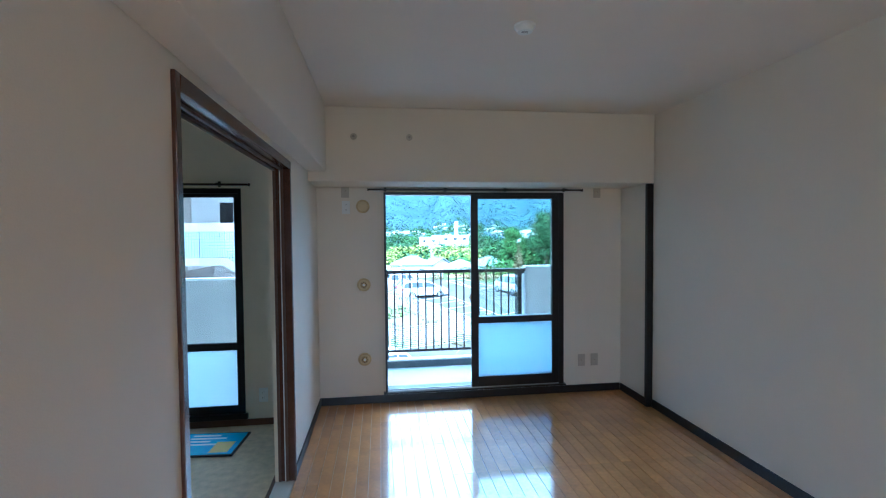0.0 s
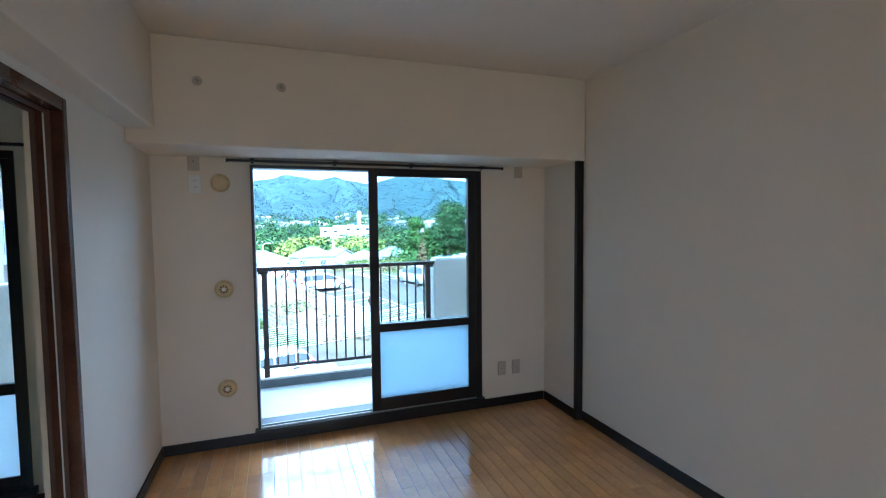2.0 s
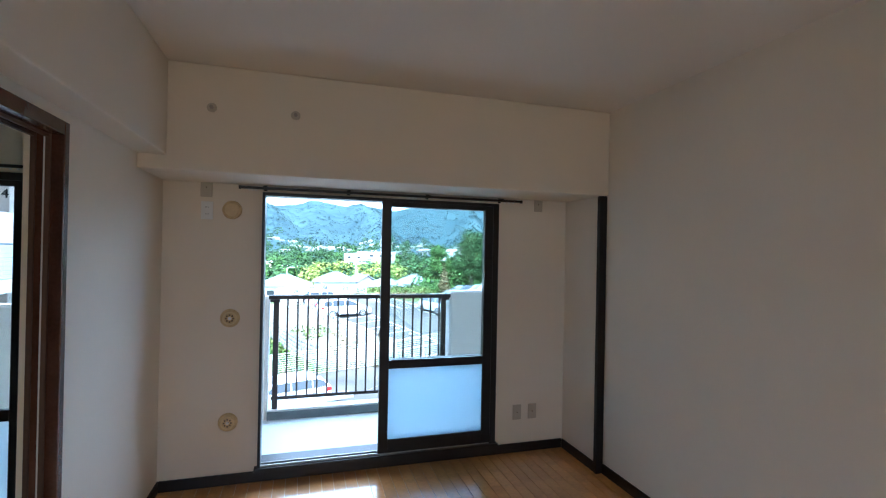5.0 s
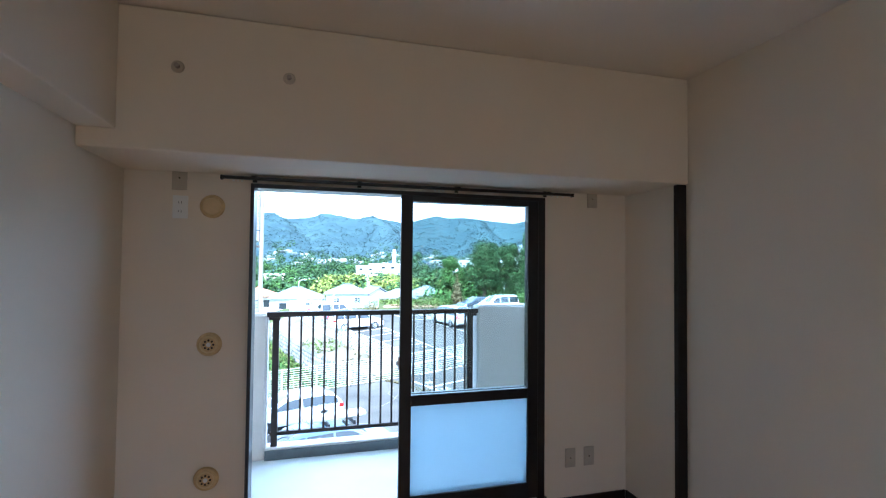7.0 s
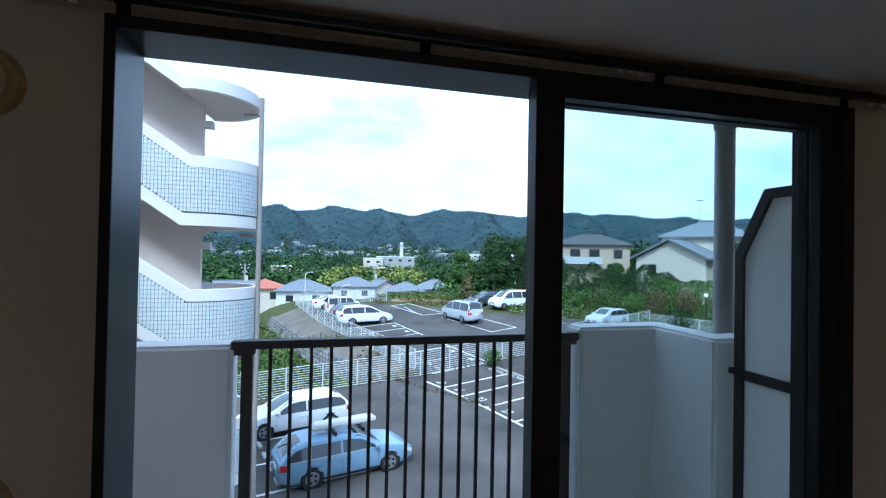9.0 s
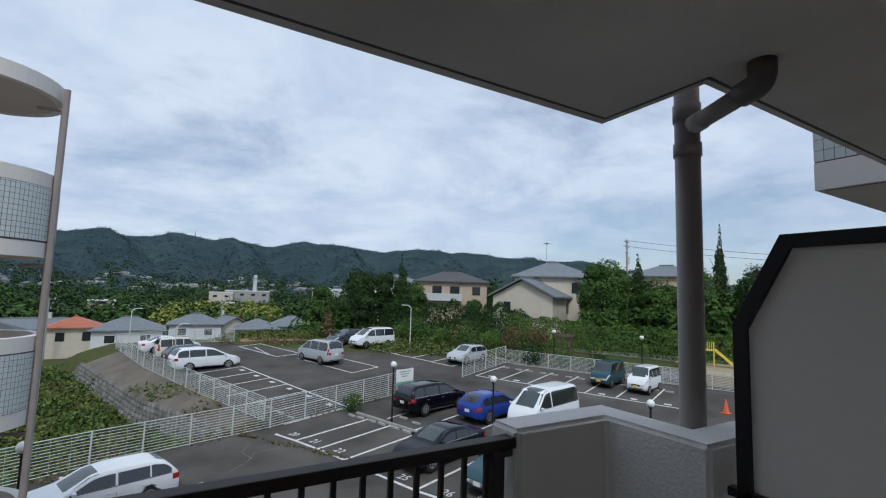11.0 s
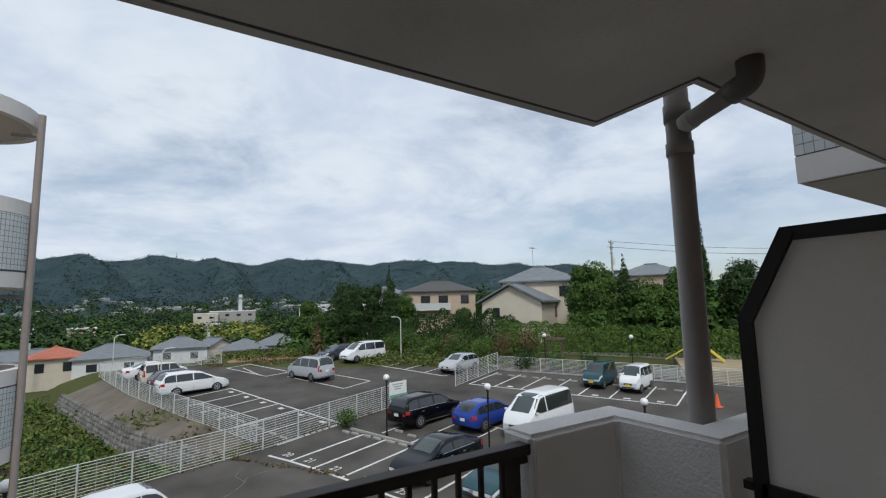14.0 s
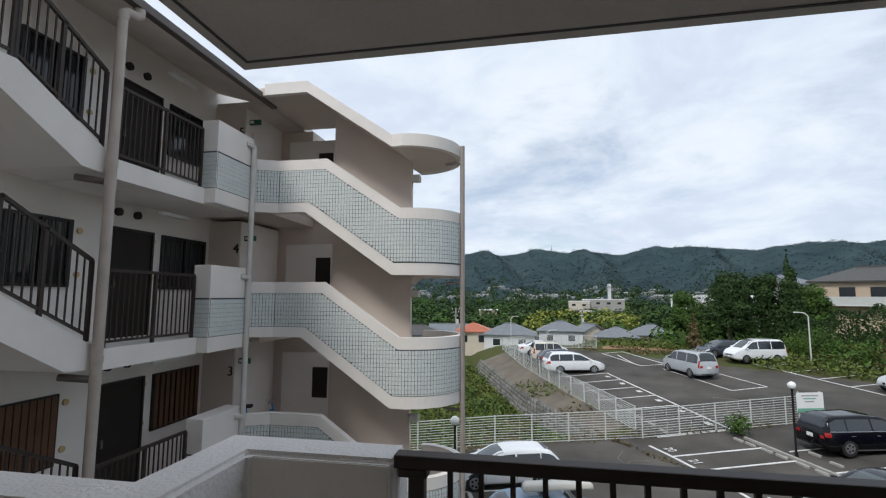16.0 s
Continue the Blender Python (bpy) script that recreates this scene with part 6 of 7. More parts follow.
# loose shrubs, weeds and grasses of the bank and lot edges
def shrub(x, y, r, h, leaf, seed, label="low green shrub by the fence"):
    e = tagged(empty("shrub", (x, y, gz(x, y))), label, "shrub", "shrubs")
    g = random.Random(seed); blobs = [(g.uniform(-0.4, 0.4) * r, g.uniform(-0.4, 0.4) * r, h * g.uniform(0.3, 0.75), r * 0.55, r * 0.55, h * 0.35) for _ in range(6)]
    cloud_part("foliage", blobs, 30, 0.085, seed, leaf, e)
    part("stems", tube((0, 0, -0.1), (0, 0, h * 0.6), 0.04, 6), "bark", e)
for i, (x, y, r, h, leaf) in enumerate(((11.3, 26.6, 0.7, 1.3, "leaf_mid"), (29.9, 31.9, 1.7, 1.8, "leaf_dark"), (31.8, 29.8, 1.3, 1.5, "leaf_mid"), (33.5, 27.3, 1.5, 1.6, "leaf_dark"), (24.5, 47.5, 1.4, 2.0, "leaf_light"),
        (26.8, 46.2, 1.3, 1.6, "leaf_mid"), (27.5, 43.0, 1.4, 1.7, "leaf_light"), (28.0, 40.0, 1.5, 1.9, "leaf_mid"), (29.5, 38.0, 1.5, 2.2, "leaf_light"), (31.5, 36.8, 1.6, 2.6, "leaf_dry"), (33.5, 35.4, 1.5, 2.6, "leaf_dry"), (30.0, 42.5, 1.8, 2.6, "leaf_mid"), (22.0, 50.5, 1.3, 1.6, "leaf_mid"), (19.8, 52.2, 1.2, 1.3, "leaf_light"), (16.5, 53.0, 1.1, 1.2, "leaf_mid"), (27.0, 49.0, 2.0, 2.6, "leaf_mid"))):
    shrub(x, y, r, h, leaf, 70 + i, {"leaf_dry": "brownish overgrown shrub by the fence", "leaf_dark": "dark clipped shrub by the fence"}.get(leaf, "bushy green shrub at the car park edge"))

def ground_cover(name, label, n, seed, region, material, size, h, extra=None):
    """Leafy weeds over a region of the ground."""
    r = np.random.RandomState(seed)
    x = r.uniform(region[0], region[1], n * 3); y = r.uniform(region[2], region[3], n * 3)
    k = extra(x, y); x, y = x[k][:n], y[k][:n]
    z = G(x, y)
    lump = 0.5 + 0.5 * np.sin(x * 0.9 + 1.3 * np.sin(y * 0.7)) * np.sin(y * 0.8 + seed)
    m = len(x)
    p = np.stack([x, y, z + h * r.uniform(0.05, 1, m) * (0.35 + lump)], 1)
    nrm = r.normal(size=(m, 3)) * 0.7; nrm[:, 2] += 0.8; nrm /= np.linalg.norm(nrm, axis=1)[:, None]
    t = np.cross(nrm, r.normal(size=(m, 3))); t /= np.linalg.norm(t, axis=1)[:, None]; b = np.cross(nrm, t)
    s = (size * r.uniform(0.5, 1.4, m))[:, None]
    q = np.stack([p - t * s, p - b * s * 0.5, p + t * s, p + b * s * 0.5], 1).reshape(-1, 3)
    me = bpy.data.meshes.new(name); me.from_pydata(q.tolist(), [], np.arange(m * 4).reshape(m, 4).tolist()); me.materials.append(M[material])
    tagged(new(name, me), label, "weeds", kind="stuff")
ground_cover("bank_weeds", "dense green weeds covering the bank", 26000, 5, (-22, 8, 24, 62), "leaf_grass", 0.15, 0.55, lambda x, y: (bank(x, y) > ledge(x, y) + 0.55))
ground_cover("bank_vines", "dark green vines on the bank", 12000, 6, (-22, 8, 24, 62), "leaf_mid", 0.15, 0.5, lambda x, y: (bank(x, y) > ledge(x, y) + 0.3) & (np.sin(x * 0.8) * np.sin(y * 0.6 + 1) > -0.1))
ground_cover("bank_dry_grass", "patches of dry brown grass on the bank", 5000, 16, (-14, 8, 23.5, 50), "leaf_dry", 0.13, 0.45, lambda x, y: (bank(x, y) > 0.4) & (bank(x, y) < 9) & (np.sin(x * 1.3 + 0.7 * y) * np.sin(y * 0.9 - x * 0.4) > 0.15) & (-0.281 * (x - 6.4) + 0.960 * (y - 26.8) < 9))
ground_cover("apron_weeds", "creeping weeds on the concrete apron", 3600, 7, (-4, 8, 26, 52), "leaf_grass", 0.12, 0.45, lambda x, y: (bank(x, y) > 0.5) & (bank(x, y) < 3.6) & (np.abs(-0.281 * (x - 6.4) + 0.960 * (y - 26.8) - 9.3 - 1.1 * bank(x, y)) < 0.9 + 0.5 * bank(x, y)))
ground_cover("rear_weeds", "tall weeds behind the upper car park", 24000, 8, (-3, 45, 32, 75), "leaf_grass", 0.16, 0.6, lambda x, y: (back(x, y) > np.where(x < 19, 5.0, 0.6)) & (back(x, y) < 16) & (np.degrees(np.arctan2(x - 1, y)) < 44) & (np.degrees(np.arctan2(x - 1, y)) > 1.0))
ground_cover("rear_brush", "dark scrub behind the upper car park", 9000, 9, (-3, 45, 32, 80), "leaf_mid", 0.18, 1.2, lambda x, y: (back(x, y) > np.where(x < 22, 8.0, 3.0)) & (back(x, y) < 20) & (np.degrees(np.arctan2(x - 1, y)) > 11) & (np.sin(x * 0.5) * np.sin(y * 0.45) > -0.25) & (np.degrees(np.arctan2(x - 1, y)) < 44))
ground_cover("fence_weeds", "dry grass tufts along the fence foot", 2600, 10, (-6, 17, 23, 30), "leaf_dry", 0.09, 0.16, lambda x, y: (np.abs(-0.253 * (x + 0.8) + 0.967 * (y - 24.5)) < 0.5) & (np.sin(x * 2.1) > -0.3))
ground_cover("lot_weeds", "dry brown weeds rooted in an asphalt joint", 1500, 15, (4.5, 9, 20.5, 26), "leaf_dry", 0.08, 0.10, lambda x, y: np.abs(0.80 * (x - 5.9) + 0.60 * (y - 24.7)) < 0.16 + 0.1 * np.sin(y * 3))
ground_cover("dry_grass", "dry brown grass at the car park edge", 1600, 12, (1, 17, 48, 60), "leaf_dry", 0.15, 0.3, lambda x, y: (back(x, y) > 0.1) & (back(x, y) < 4.0) & (np.sin(x * 0.9 + y * 0.3) > -0.6) & (np.degrees(np.arctan2(x - 1, y)) > 6))
ground_cover("pampas", "pale dry grass plumes by the hedge", 900, 11, (26, 31, 38, 46), "leaf_dry", 0.14, 2.6, lambda x, y: np.hypot(x - 28.6, y - 41.5) < 1.6)

# valley woods: one joined mass of leaf clumps for each leaf colour
def woods(name, label, n, seed, leaf, rmin, rmax, bmin, bmax, hmin, hmax, rr, leaves=130, flat=0.9):
    g = np.random.RandomState(seed); blobs = []
    while len(blobs) < n:
        b = g.uniform(bmin, bmax); r = rmin * (rmax / rmin) ** g.uniform(0, 1)
        x, y = 1 + r * math.sin(radians(b)), r * math.cos(radians(b))
        s = g.uniform(0.65, 1.35) * rr
        blobs.append((x, y, gz(x, y) + g.uniform(hmin, hmax), s, s, s * g.uniform(0.8, 1.15) * flat))
    v, f = leaf_cloud(blobs, leaves / (12.6 * rr * rr), rr * 0.21, seed, 0.6)
    me = bpy.data.meshes.new(name); me.from_pydata(v.tolist(), [], f.tolist()); me.materials.append(M[leaf])
    return tagged(new(name, me), label, "woodland", kind="stuff")
woods("valley_woods", "dark broadleaf woods in the valley", 420, 31, "leaf_dark", 122, 340, -24, 40, 1.5, 5.5, 3.4)
woods("valley_trees", "mixed green trees in the valley", 300, 32, "leaf_mid", 122, 360, -24, 40, 1.5, 5.5, 3.0)
woods("bamboo_grove", "yellow-green bamboo grove in the valley", 70, 33, "leaf_yellow", 125, 165, -2, 12, 1.5, 6.5, 2.2)
woods("mid_valley_trees", "dark trees before the low valley buildings", 60, 41, "leaf_dark", 180, 214, 2, 15, 2.4, 5.0, 2.6)
woods("edge_trees", "green trees at the edge of the upper bank", 26, 43, "leaf_mid", 60, 74, 14.5, 24, 0.4, 2.4, 1.6)
woods("hedge_backing_trees", "leafy trees crowded behind the clipped hedge", 44, 47, "leaf_mid", 53, 62, 49.5, 67, 2.2, 5.6, 1.6, 170)
woods("near_valley_trees", "green trees below the bank", 60, 34, "leaf_mid", 66, 112, -26, -12, 0.5, 3.0, 2.0)
woods("house_trees", "green trees among the houses", 50, 35, "leaf_dark", 72, 118, 17, 27, 0.5, 3.5, 2.0)
woods("upland_trees", "trees behind the hilltop houses", 120, 36, "leaf_dark", 85, 260, 36, 75, 1.0, 3.5, 2.8)
woods("far_woods", "distant woods at the foot of the hills", 700, 37, "leaf_dark", 340, 720, -26, 60, 0.5, 4.0, 5.0, 60)
woods("hill_woods", "wooded hillside", 6500, 38, "leaf_hill_haze", 560, 1540, -28, 62, -3.0, 0.5, 6.5, 26, 0.6)
woods("hill_woods_light", "lighter patches of wooded hillside", 900, 39, "leaf_hill_haze", 540, 1500, -28, 62, -3.0, -0.5, 6.0, 30, 0.55)

# ---- houses ----
def roof_mat(name, col):
    return mat(name, col, 0.6, var=0.2, scale=1.5, fine=14, bump=0.3)
M["roof_grey"] = roof_mat("grey_roof_tiles", (0.17, 0.185, 0.20)); M["roof_dark"] = roof_mat("dark_roof_tiles", (0.07, 0.068, 0.065)); M["roof_red"] = roof_mat("orange_roof_tiles", (0.42, 0.13, 0.07))
M["wall_cream"] = mat("cream_render", (0.58, 0.52, 0.42), 0.9, var=0.1, scale=0.8); M["wall_white"] = mat("white_render", (0.66, 0.66, 0.66), 0.9, var=0.1, scale=0.8); M["wall_tan"] = mat("tan_render", (0.50, 0.40, 0.30), 0.9, var=0.1, scale=0.8)
def hip_roof(w, d, z, rise, over=0.5, ridge=None, gable=False):
    """Roof solid over a w x d block, eaves at z, ridge along x."""
    bm = bmesh.new()
    a, b = w / 2 + over, d / 2 + over
    if gable:
        for sgn in (-1, 1):
            top = [bm.verts.new(p) for p in ((-a, sgn * b, z), (a, sgn * b, z), (a, 0, z + rise), (-a, 0, z + rise))]
            low = [bm.verts.new((v.co.x, v.co.y, v.co.z - 0.2)) for v in top]
            bm.faces.new(top); bm.faces.new(low)
            for i in range(4):
                bm.faces.new((top[i], top[(i + 1) % 4], low[(i + 1) % 4], low[i]))
        bmesh.ops.recalc_face_normals(bm, faces=bm.faces)
        return bm
    rl = a if gable else max(0.2, a - b) if ridge is None else ridge
    base = [(-a, -b), (a, -b), (a, b), (-a, b)]
    lo = [bm.verts.new((x, y, z - 0.16)) for x, y in base]; up = [bm.verts.new((x, y, z)) for x, y in base]
    r = [bm.verts.new((-rl, 0, z + rise)), bm.verts.new((rl, 0, z + rise))]
    bm.faces.new(lo)
    for i in range(4):
        bm.faces.new((lo[i], lo[(i + 1) % 4], up[(i + 1) % 4], up[i]))
    bm.faces.new((up[0], up[1], r[1], r[0])); bm.faces.new((up[2], up[3], r[0], r[1])); bm.faces.new((up[1], up[2], r[1])); bm.faces.new((up[3], up[0], r[0]))
    bmesh.ops.recalc_face_normals(bm, faces=bm.faces)
    return bm
def house(x, y, ang_, w, d, h, rise, wall, roof, label, gable=False, base=None, windows=((-0.25, 0.3), (0.25, 0.3)), balcony=False, storeys=1, ridge_tiles=True):
    z0 = gz(x, y) if base is None else base
    e = tagged(empty("house", (x, y, z0), ang_), label, "house", "houses")
    part("wall", box((-w / 2, -d / 2, -2.5), (w / 2, d / 2, h - 0.1)), wall, e)
    rf = part("roof", hip_roof(w, d, h, rise, gable=gable), roof, e)
    rl = w / 2 + 0.5 if gable else max(0.2, w / 2 - d / 2)
    part("ridge", box((-rl, -0.14, h + rise - 0.05), (rl, 0.14, h + rise + 0.14), 0.03), roof, rf)
    if gable:
        for s in (-1, 1):
            part("gable_wall", prism([(-d / 2, h - 0.1), (d / 2, h - 0.1), (0, h + rise * d / (d + 1.0) - 0.05)], "x", s * w / 2 - (0.1 if s > 0 else 0), s * w / 2 + (0.1 if s < 0 else 0)), wall, e)
    for s in range(storeys):
        zc = h - 1.4 - s * 2.7
        for f, ww in windows:
            for face in ("front", "side"):
                c = f * w if face == "front" else f * d
                hw_ = ww * 0.5 * min(w, 9) * 0.55
                if face == "front":
                    b = (c - hw_, -d / 2 - 0.05, zc - 0.65), (c + hw_, -d / 2 - 0.0, zc + 0.65)
                    g = (c - hw_ + 0.07, -d / 2 - 0.06, zc - 0.58), (c + hw_ - 0.07, -d / 2 - 0.04, zc + 0.58)
                else:
                    b = (-w / 2 - 0.05, c - hw_ * 0.6, zc - 0.65), (-w / 2, c + hw_ * 0.6, zc + 0.65)
                    g = (-w / 2 - 0.06, c - hw_ * 0.6 + 0.07, zc - 0.58), (-w / 2 - 0.04, c + hw_ * 0.6 - 0.07, zc + 0.58)
                wi = part("window", box(*b), "black_trim" if wall != "wall_white" else "plastic_white", e)
                part("pane", box(*g), "dark_pane", wi)
    if balcony:
        bal = part("balcony", box((-w * 0.42, -d / 2 - 1.1, h - 3.0), (w * 0.15, -d / 2, h - 2.85), 0.01), "wall_white", e)
        part("balustrade", box((-w * 0.42, -d / 2 - 1.1, h - 2.85), (w * 0.15, -d / 2 - 1.04, h - 1.9), 0.01), "fence", bal)
    return e
# cream two-storey house with tiled hip roof and lower gabled wing
house(45.6, 45.6, -42, 9.6, 8.0, 6.1, 1.95, "wall_cream", "roof_grey", "cream two-storey house with grey tiled hip roof", storeys=1, base=-1.9, windows=((-0.2, 0.2), (0.3, 0.3)))
house(40.8, 43.9, 27, 7.6, 7.4, 3.6, 2.1, "wall_cream", "roof_grey", "cream gabled wing with grey tiled roof", gable=True, base=-1.9, windows=((0.25, 0.35),))
# cream house; its shaded walls are painted in by the darker tan colour
house(42.6, 66.0, -32, 11.2, 8.5, 5.5, 1.8, "wall_tan", "roof_dark", "cream house with dark hip roof and balcony", balcony=True, base=-1.9, windows=((-0.2, 0.3), (0.05, 0.3), (0.35, 0.25)))
house(39.5, 80.0, -30, 8, 7, 5.6, 1.4, "wall_white", "roof_grey", "pale house half hidden behind trees", base=-2.0)
house(68.0, 44.0, -60, 10, 8, 7.2, 1.8, "wall_tan", "roof_grey", "tan house behind the trees", base=-2.0)
for i, (x, y, a, w, d, h, rise, wall, roof, lab, gab) in enumerate((
        (-9.8, 94.0, 4, 6.4, 7.0, 4.6, 1.5, "wall_cream", "roof_red", "cream house with orange tiled roof", False), (-2.6, 93.0, 0, 9.4, 7.5, 4.2, 1.9, "wall_white", "roof_grey", "white house with grey hip roof", False),
        (7.6, 102.0, -4, 8.6, 7.0, 4.4, 1.8, "wall_white", "roof_grey", "white house with grey hip roof", False), (14.2, 108.0, -70, 5.0, 5.5, 3.6, 1.8, "wall_cream", "roof_grey", "small cream gabled house", True),
        (18.6, 101.0, -8, 8.0, 7.0, 3.4, 1.8, "wall_tan", "roof_grey", "low house with grey hip roof", False), (25.2, 101.0, -12, 8.4, 7.0, 3.9, 1.9, "wall_tan", "roof_grey", "low house with weathered grey hip roof", False),
        (-21.5, 96.0, 10, 10.0, 7.5, 3.6, 1.8, "wall_white", "roof_dark", "white house with dark hip roof", False), (-16.5, 104.0, 10, 8.0, 7.0, 3.6, 1.6, "wall_tan", "roof_grey", "tan house with grey roof", True))):
    house(x, y, a, w, d, h, rise, wall, roof, lab, gab, base=-9.7)

# flat-roofed buildings, tower and far town
def flat_building(x, y, ang_, w, d, z0, z1, wall, label, rows=1):
    e = tagged(empty("building", (x, y, z0), ang_), label, "building", "distant buildings")
    part("wall", box((-w / 2, -d / 2, -3), (w / 2, d / 2, z1 - z0)), wall, e)
    part("parapet", box((-w / 2 - 0.15, -d / 2 - 0.15, z1 - z0), (w / 2 + 0.15, d / 2 + 0.15, z1 - z0 + 0.35), 0.05), "wall_white", e)
    n = max(2, int(w / 4))
    for r_ in range(rows):
        for k in range(n):
            c = -w / 2 + w * (k + 0.5) / n
            wi = part("window", box((c - 0.8, -d / 2 - 0.1, z1 - z0 - 1.9 - r_ * 3), (c + 0.8, -d / 2, z1 - z0 - 1.0 - r_ * 3)), "dark_pane", e)
flat_building(35.0, 226, -8, 18, 12, -6.5, 0.2, "concrete", "long low pale building among trees", 1)
flat_building(24.0, 222, -8, 9, 10, -6.5, -0.6, "wall_cream", "cream low building among trees")
flat_building(-13.0, 168, 5, 6.5, 6, -9, -3.3, "wall_tan", "small tan building among trees"); flat_building(-5.0, 172, 5, 7, 6, -9, -5.0, "wall_tan", "small tan shed among trees")
flat_building(93.0, 284, -18, 24, 12, -5, 2.6, "wall_white", "long pale warehouse among trees"); flat_building(22.0, 190, 0, 8, 6, -9, -4.0, "poster_yellow", "small yellow-walled building among trees")
tw2 = tagged(empty("concrete_tower", (50.3, 302, -6)), "slim pale concrete tower in the valley", "tower")
part("shaft", box((-0.9, -0.9, 0), (0.9, 0.9, 15.6), 0.1), "wall_white", tw2)
part("cap", box((-1.7, -1.7, 13.6), (1.7, 1.7, 14.0), 0.1), "concrete", tw2)
mast = tagged(empty("hilltop_mast", (76, 1500, gz(76, 1500))), "thin radio mast on the hilltop", "mast")
part("lattice", tube((0, 0, -2), (0, 0, 20), 1.6, 6, 0.4), "concrete", mast); part("platform", box((-2.5, -2.5, 8), (2.5, 2.5, 9.5)), "concrete", mast)
town = random.Random(12)
vs, fs = [], []
for k in range(130):
    b = town.uniform(-18, 34); r = town.uniform(430, 640)
    x, y = 1 + r * math.sin(radians(b)), r * math.cos(radians(b)); z = gz(x, y) + 0.3
    w, d, h = town.uniform(2.0, 6.0), town.uniform(2.0, 4.0), town.uniform(0.8, 2.0)
    q = len(vs)
    vs += [(x + sx * w, y + sy * d, z + zz) for zz in (-3, h) for sx, sy in ((-1, -1), (1, -1), (1, 1), (-1, 1))] + [(x - w * 0.7, y, z + h + 1.4), (x + w * 0.7, y, z + h + 1.4)]
    fs += [(q, q + 1, q + 5, q + 4), (q + 1, q + 2, q + 6, q + 5), (q + 2, q + 3, q + 7, q + 6), (q + 3, q, q + 4, q + 7), (q + 4, q + 5, q + 9, q + 8), (q + 6, q + 7, q + 8, q + 9), (q + 5, q + 6, q + 9), (q + 7, q + 4, q + 8)]
me = bpy.data.meshes.new("far_town"); me.from_pydata(vs, [], fs)
M["town"] = mat("town_walls", (0.22, 0.225, 0.23), 0.8, var=0.3, random_tint=0.5, island=True, scale=0.05); me.materials.append(M["town"])
tagged(new("far_town", me), "distant town of pale low houses", "town", kind="stuff")

# utility poles, cables, aerials, playground, pergola
def utility_pole(x, y, h, label, z0=None):
    e = tagged(empty("utility_pole", (x, y, gz(x, y) if z0 is None else z0), 20), label, "utility pole", "utility poles")
    part("pole", tube((0, 0, -0.5), (0, 0, h), 0.16, 10, 0.11), "concrete", e)
    for k, zz in enumerate((h - 0.3, h - 0.9, h - 1.6)):
        part("crossarm", box((-0.9 + 0.2 * k, -0.05, zz), (0.9 - 0.2 * k, 0.05, zz + 0.09), 0.01), "concrete_dark", e)
        for xx in (-0.7 + 0.2 * k, 0.7 - 0.2 * k):
            part("insulator", tube((xx, 0, zz + 0.09), (xx, 0, zz + 0.3), 0.05, 8), "plastic_white", e)
    part("transformer", tube((0.32, 0, h - 3.0), (0.32, 0, h - 2.1), 0.24, 12), "pipe_light", e)
    return e
utility_pole(49.5, 37.0, 11.3, "concrete utility pole with transformer and crossarms"); utility_pole(-12.5, 88, 9, "concrete utility pole among houses"); utility_pole(13.0, 112, 9.5, "concrete utility pole among houses"); utility_pole(20.0, 160, 10, "concrete utility pole by the woods")
cb = tagged(empty("power_cable", (49.5, 37.0, gz(49.5, 37.0) + 11.2)), "sagging overhead power cable", "cable")
for off in (0.0, 0.6):
    bm = bent_tube([(k / 24 * 38, -k / 24 * 30 + off, -2.0 * math.sin(math.pi * k / 24) - off + k / 24) for k in range(25)], 0.025, 6)
    part("wire", bm, "black_trim", cb)
def aerial(x, y, z, label):
    e = tagged(empty("roof_aerial", (x, y, z), 30), label, "aerial")
    part("mast", tube((0, 0, -0.4), (0, 0, 3.0), 0.03, 6), "steel", e)
    part("boom", tube((-0.8, 0, 2.8), (0.8, 0, 2.8), 0.02, 6), "steel", e)
    for k in range(6):
        part("element", tube((-0.7 + 0.28 * k, -0.4, 2.8), (-0.7 + 0.28 * k, 0.4, 2.8), 0.012, 5), "steel", e)
aerial(44.8, 45.9, 5.9, "thin roof aerial on the cream house")
sl = tagged(empty("playground_slide", (42.5, 23.4, -3.95), -60), "yellow playground slide with blue chute", "slide")
sl.scale = (0.8, 0.8, 0.8)
M["play_blue"] = mat("blue_plastic", (0.04, 0.22, 0.55), 0.4)
for xx, yy in ((-0.5, -0.5), (0.5, -0.5), (0.5, 0.5), (-0.5, 0.5)):
    part("post", tube((xx, yy, 0), (xx, yy, 2.6), 0.06, 8), "poster_yellow", sl)
part("deck", box((-0.55, -0.55, 1.7), (0.55, 0.55, 1.8), 0.02), "poster_yellow", sl)
for s in (-1, 1):
    part("guard", boxes(*[((-0.5 + 0.2 * k - 0.025, s * 0.55 - 0.02, 1.8), (-0.5 + 0.2 * k + 0.025, s * 0.55 + 0.02, 2.6)) for k in range(6)]), "poster_yellow", sl)
def tilted(lo, hi, at_, ry):
    bm = box(lo, hi, 0.02); bmesh.ops.transform(bm, matrix=Matrix.Translation(at_) @ Matrix.Rotation(radians(ry), 4, "Y"), verts=bm.verts); return bm
part("chute", tilted((0, -0.35, -0.03), (2.6, 0.35, 0.03), (0.55, 0, 1.75), 42), "play_blue", sl)
for s in (-1, 1):
    part("chute_side", tilted((0, s * 0.37 - 0.04, -0.03), (2.6, s * 0.37 + 0.04, 0.22), (0.55, 0, 1.75), 42), "poster_yellow", sl)
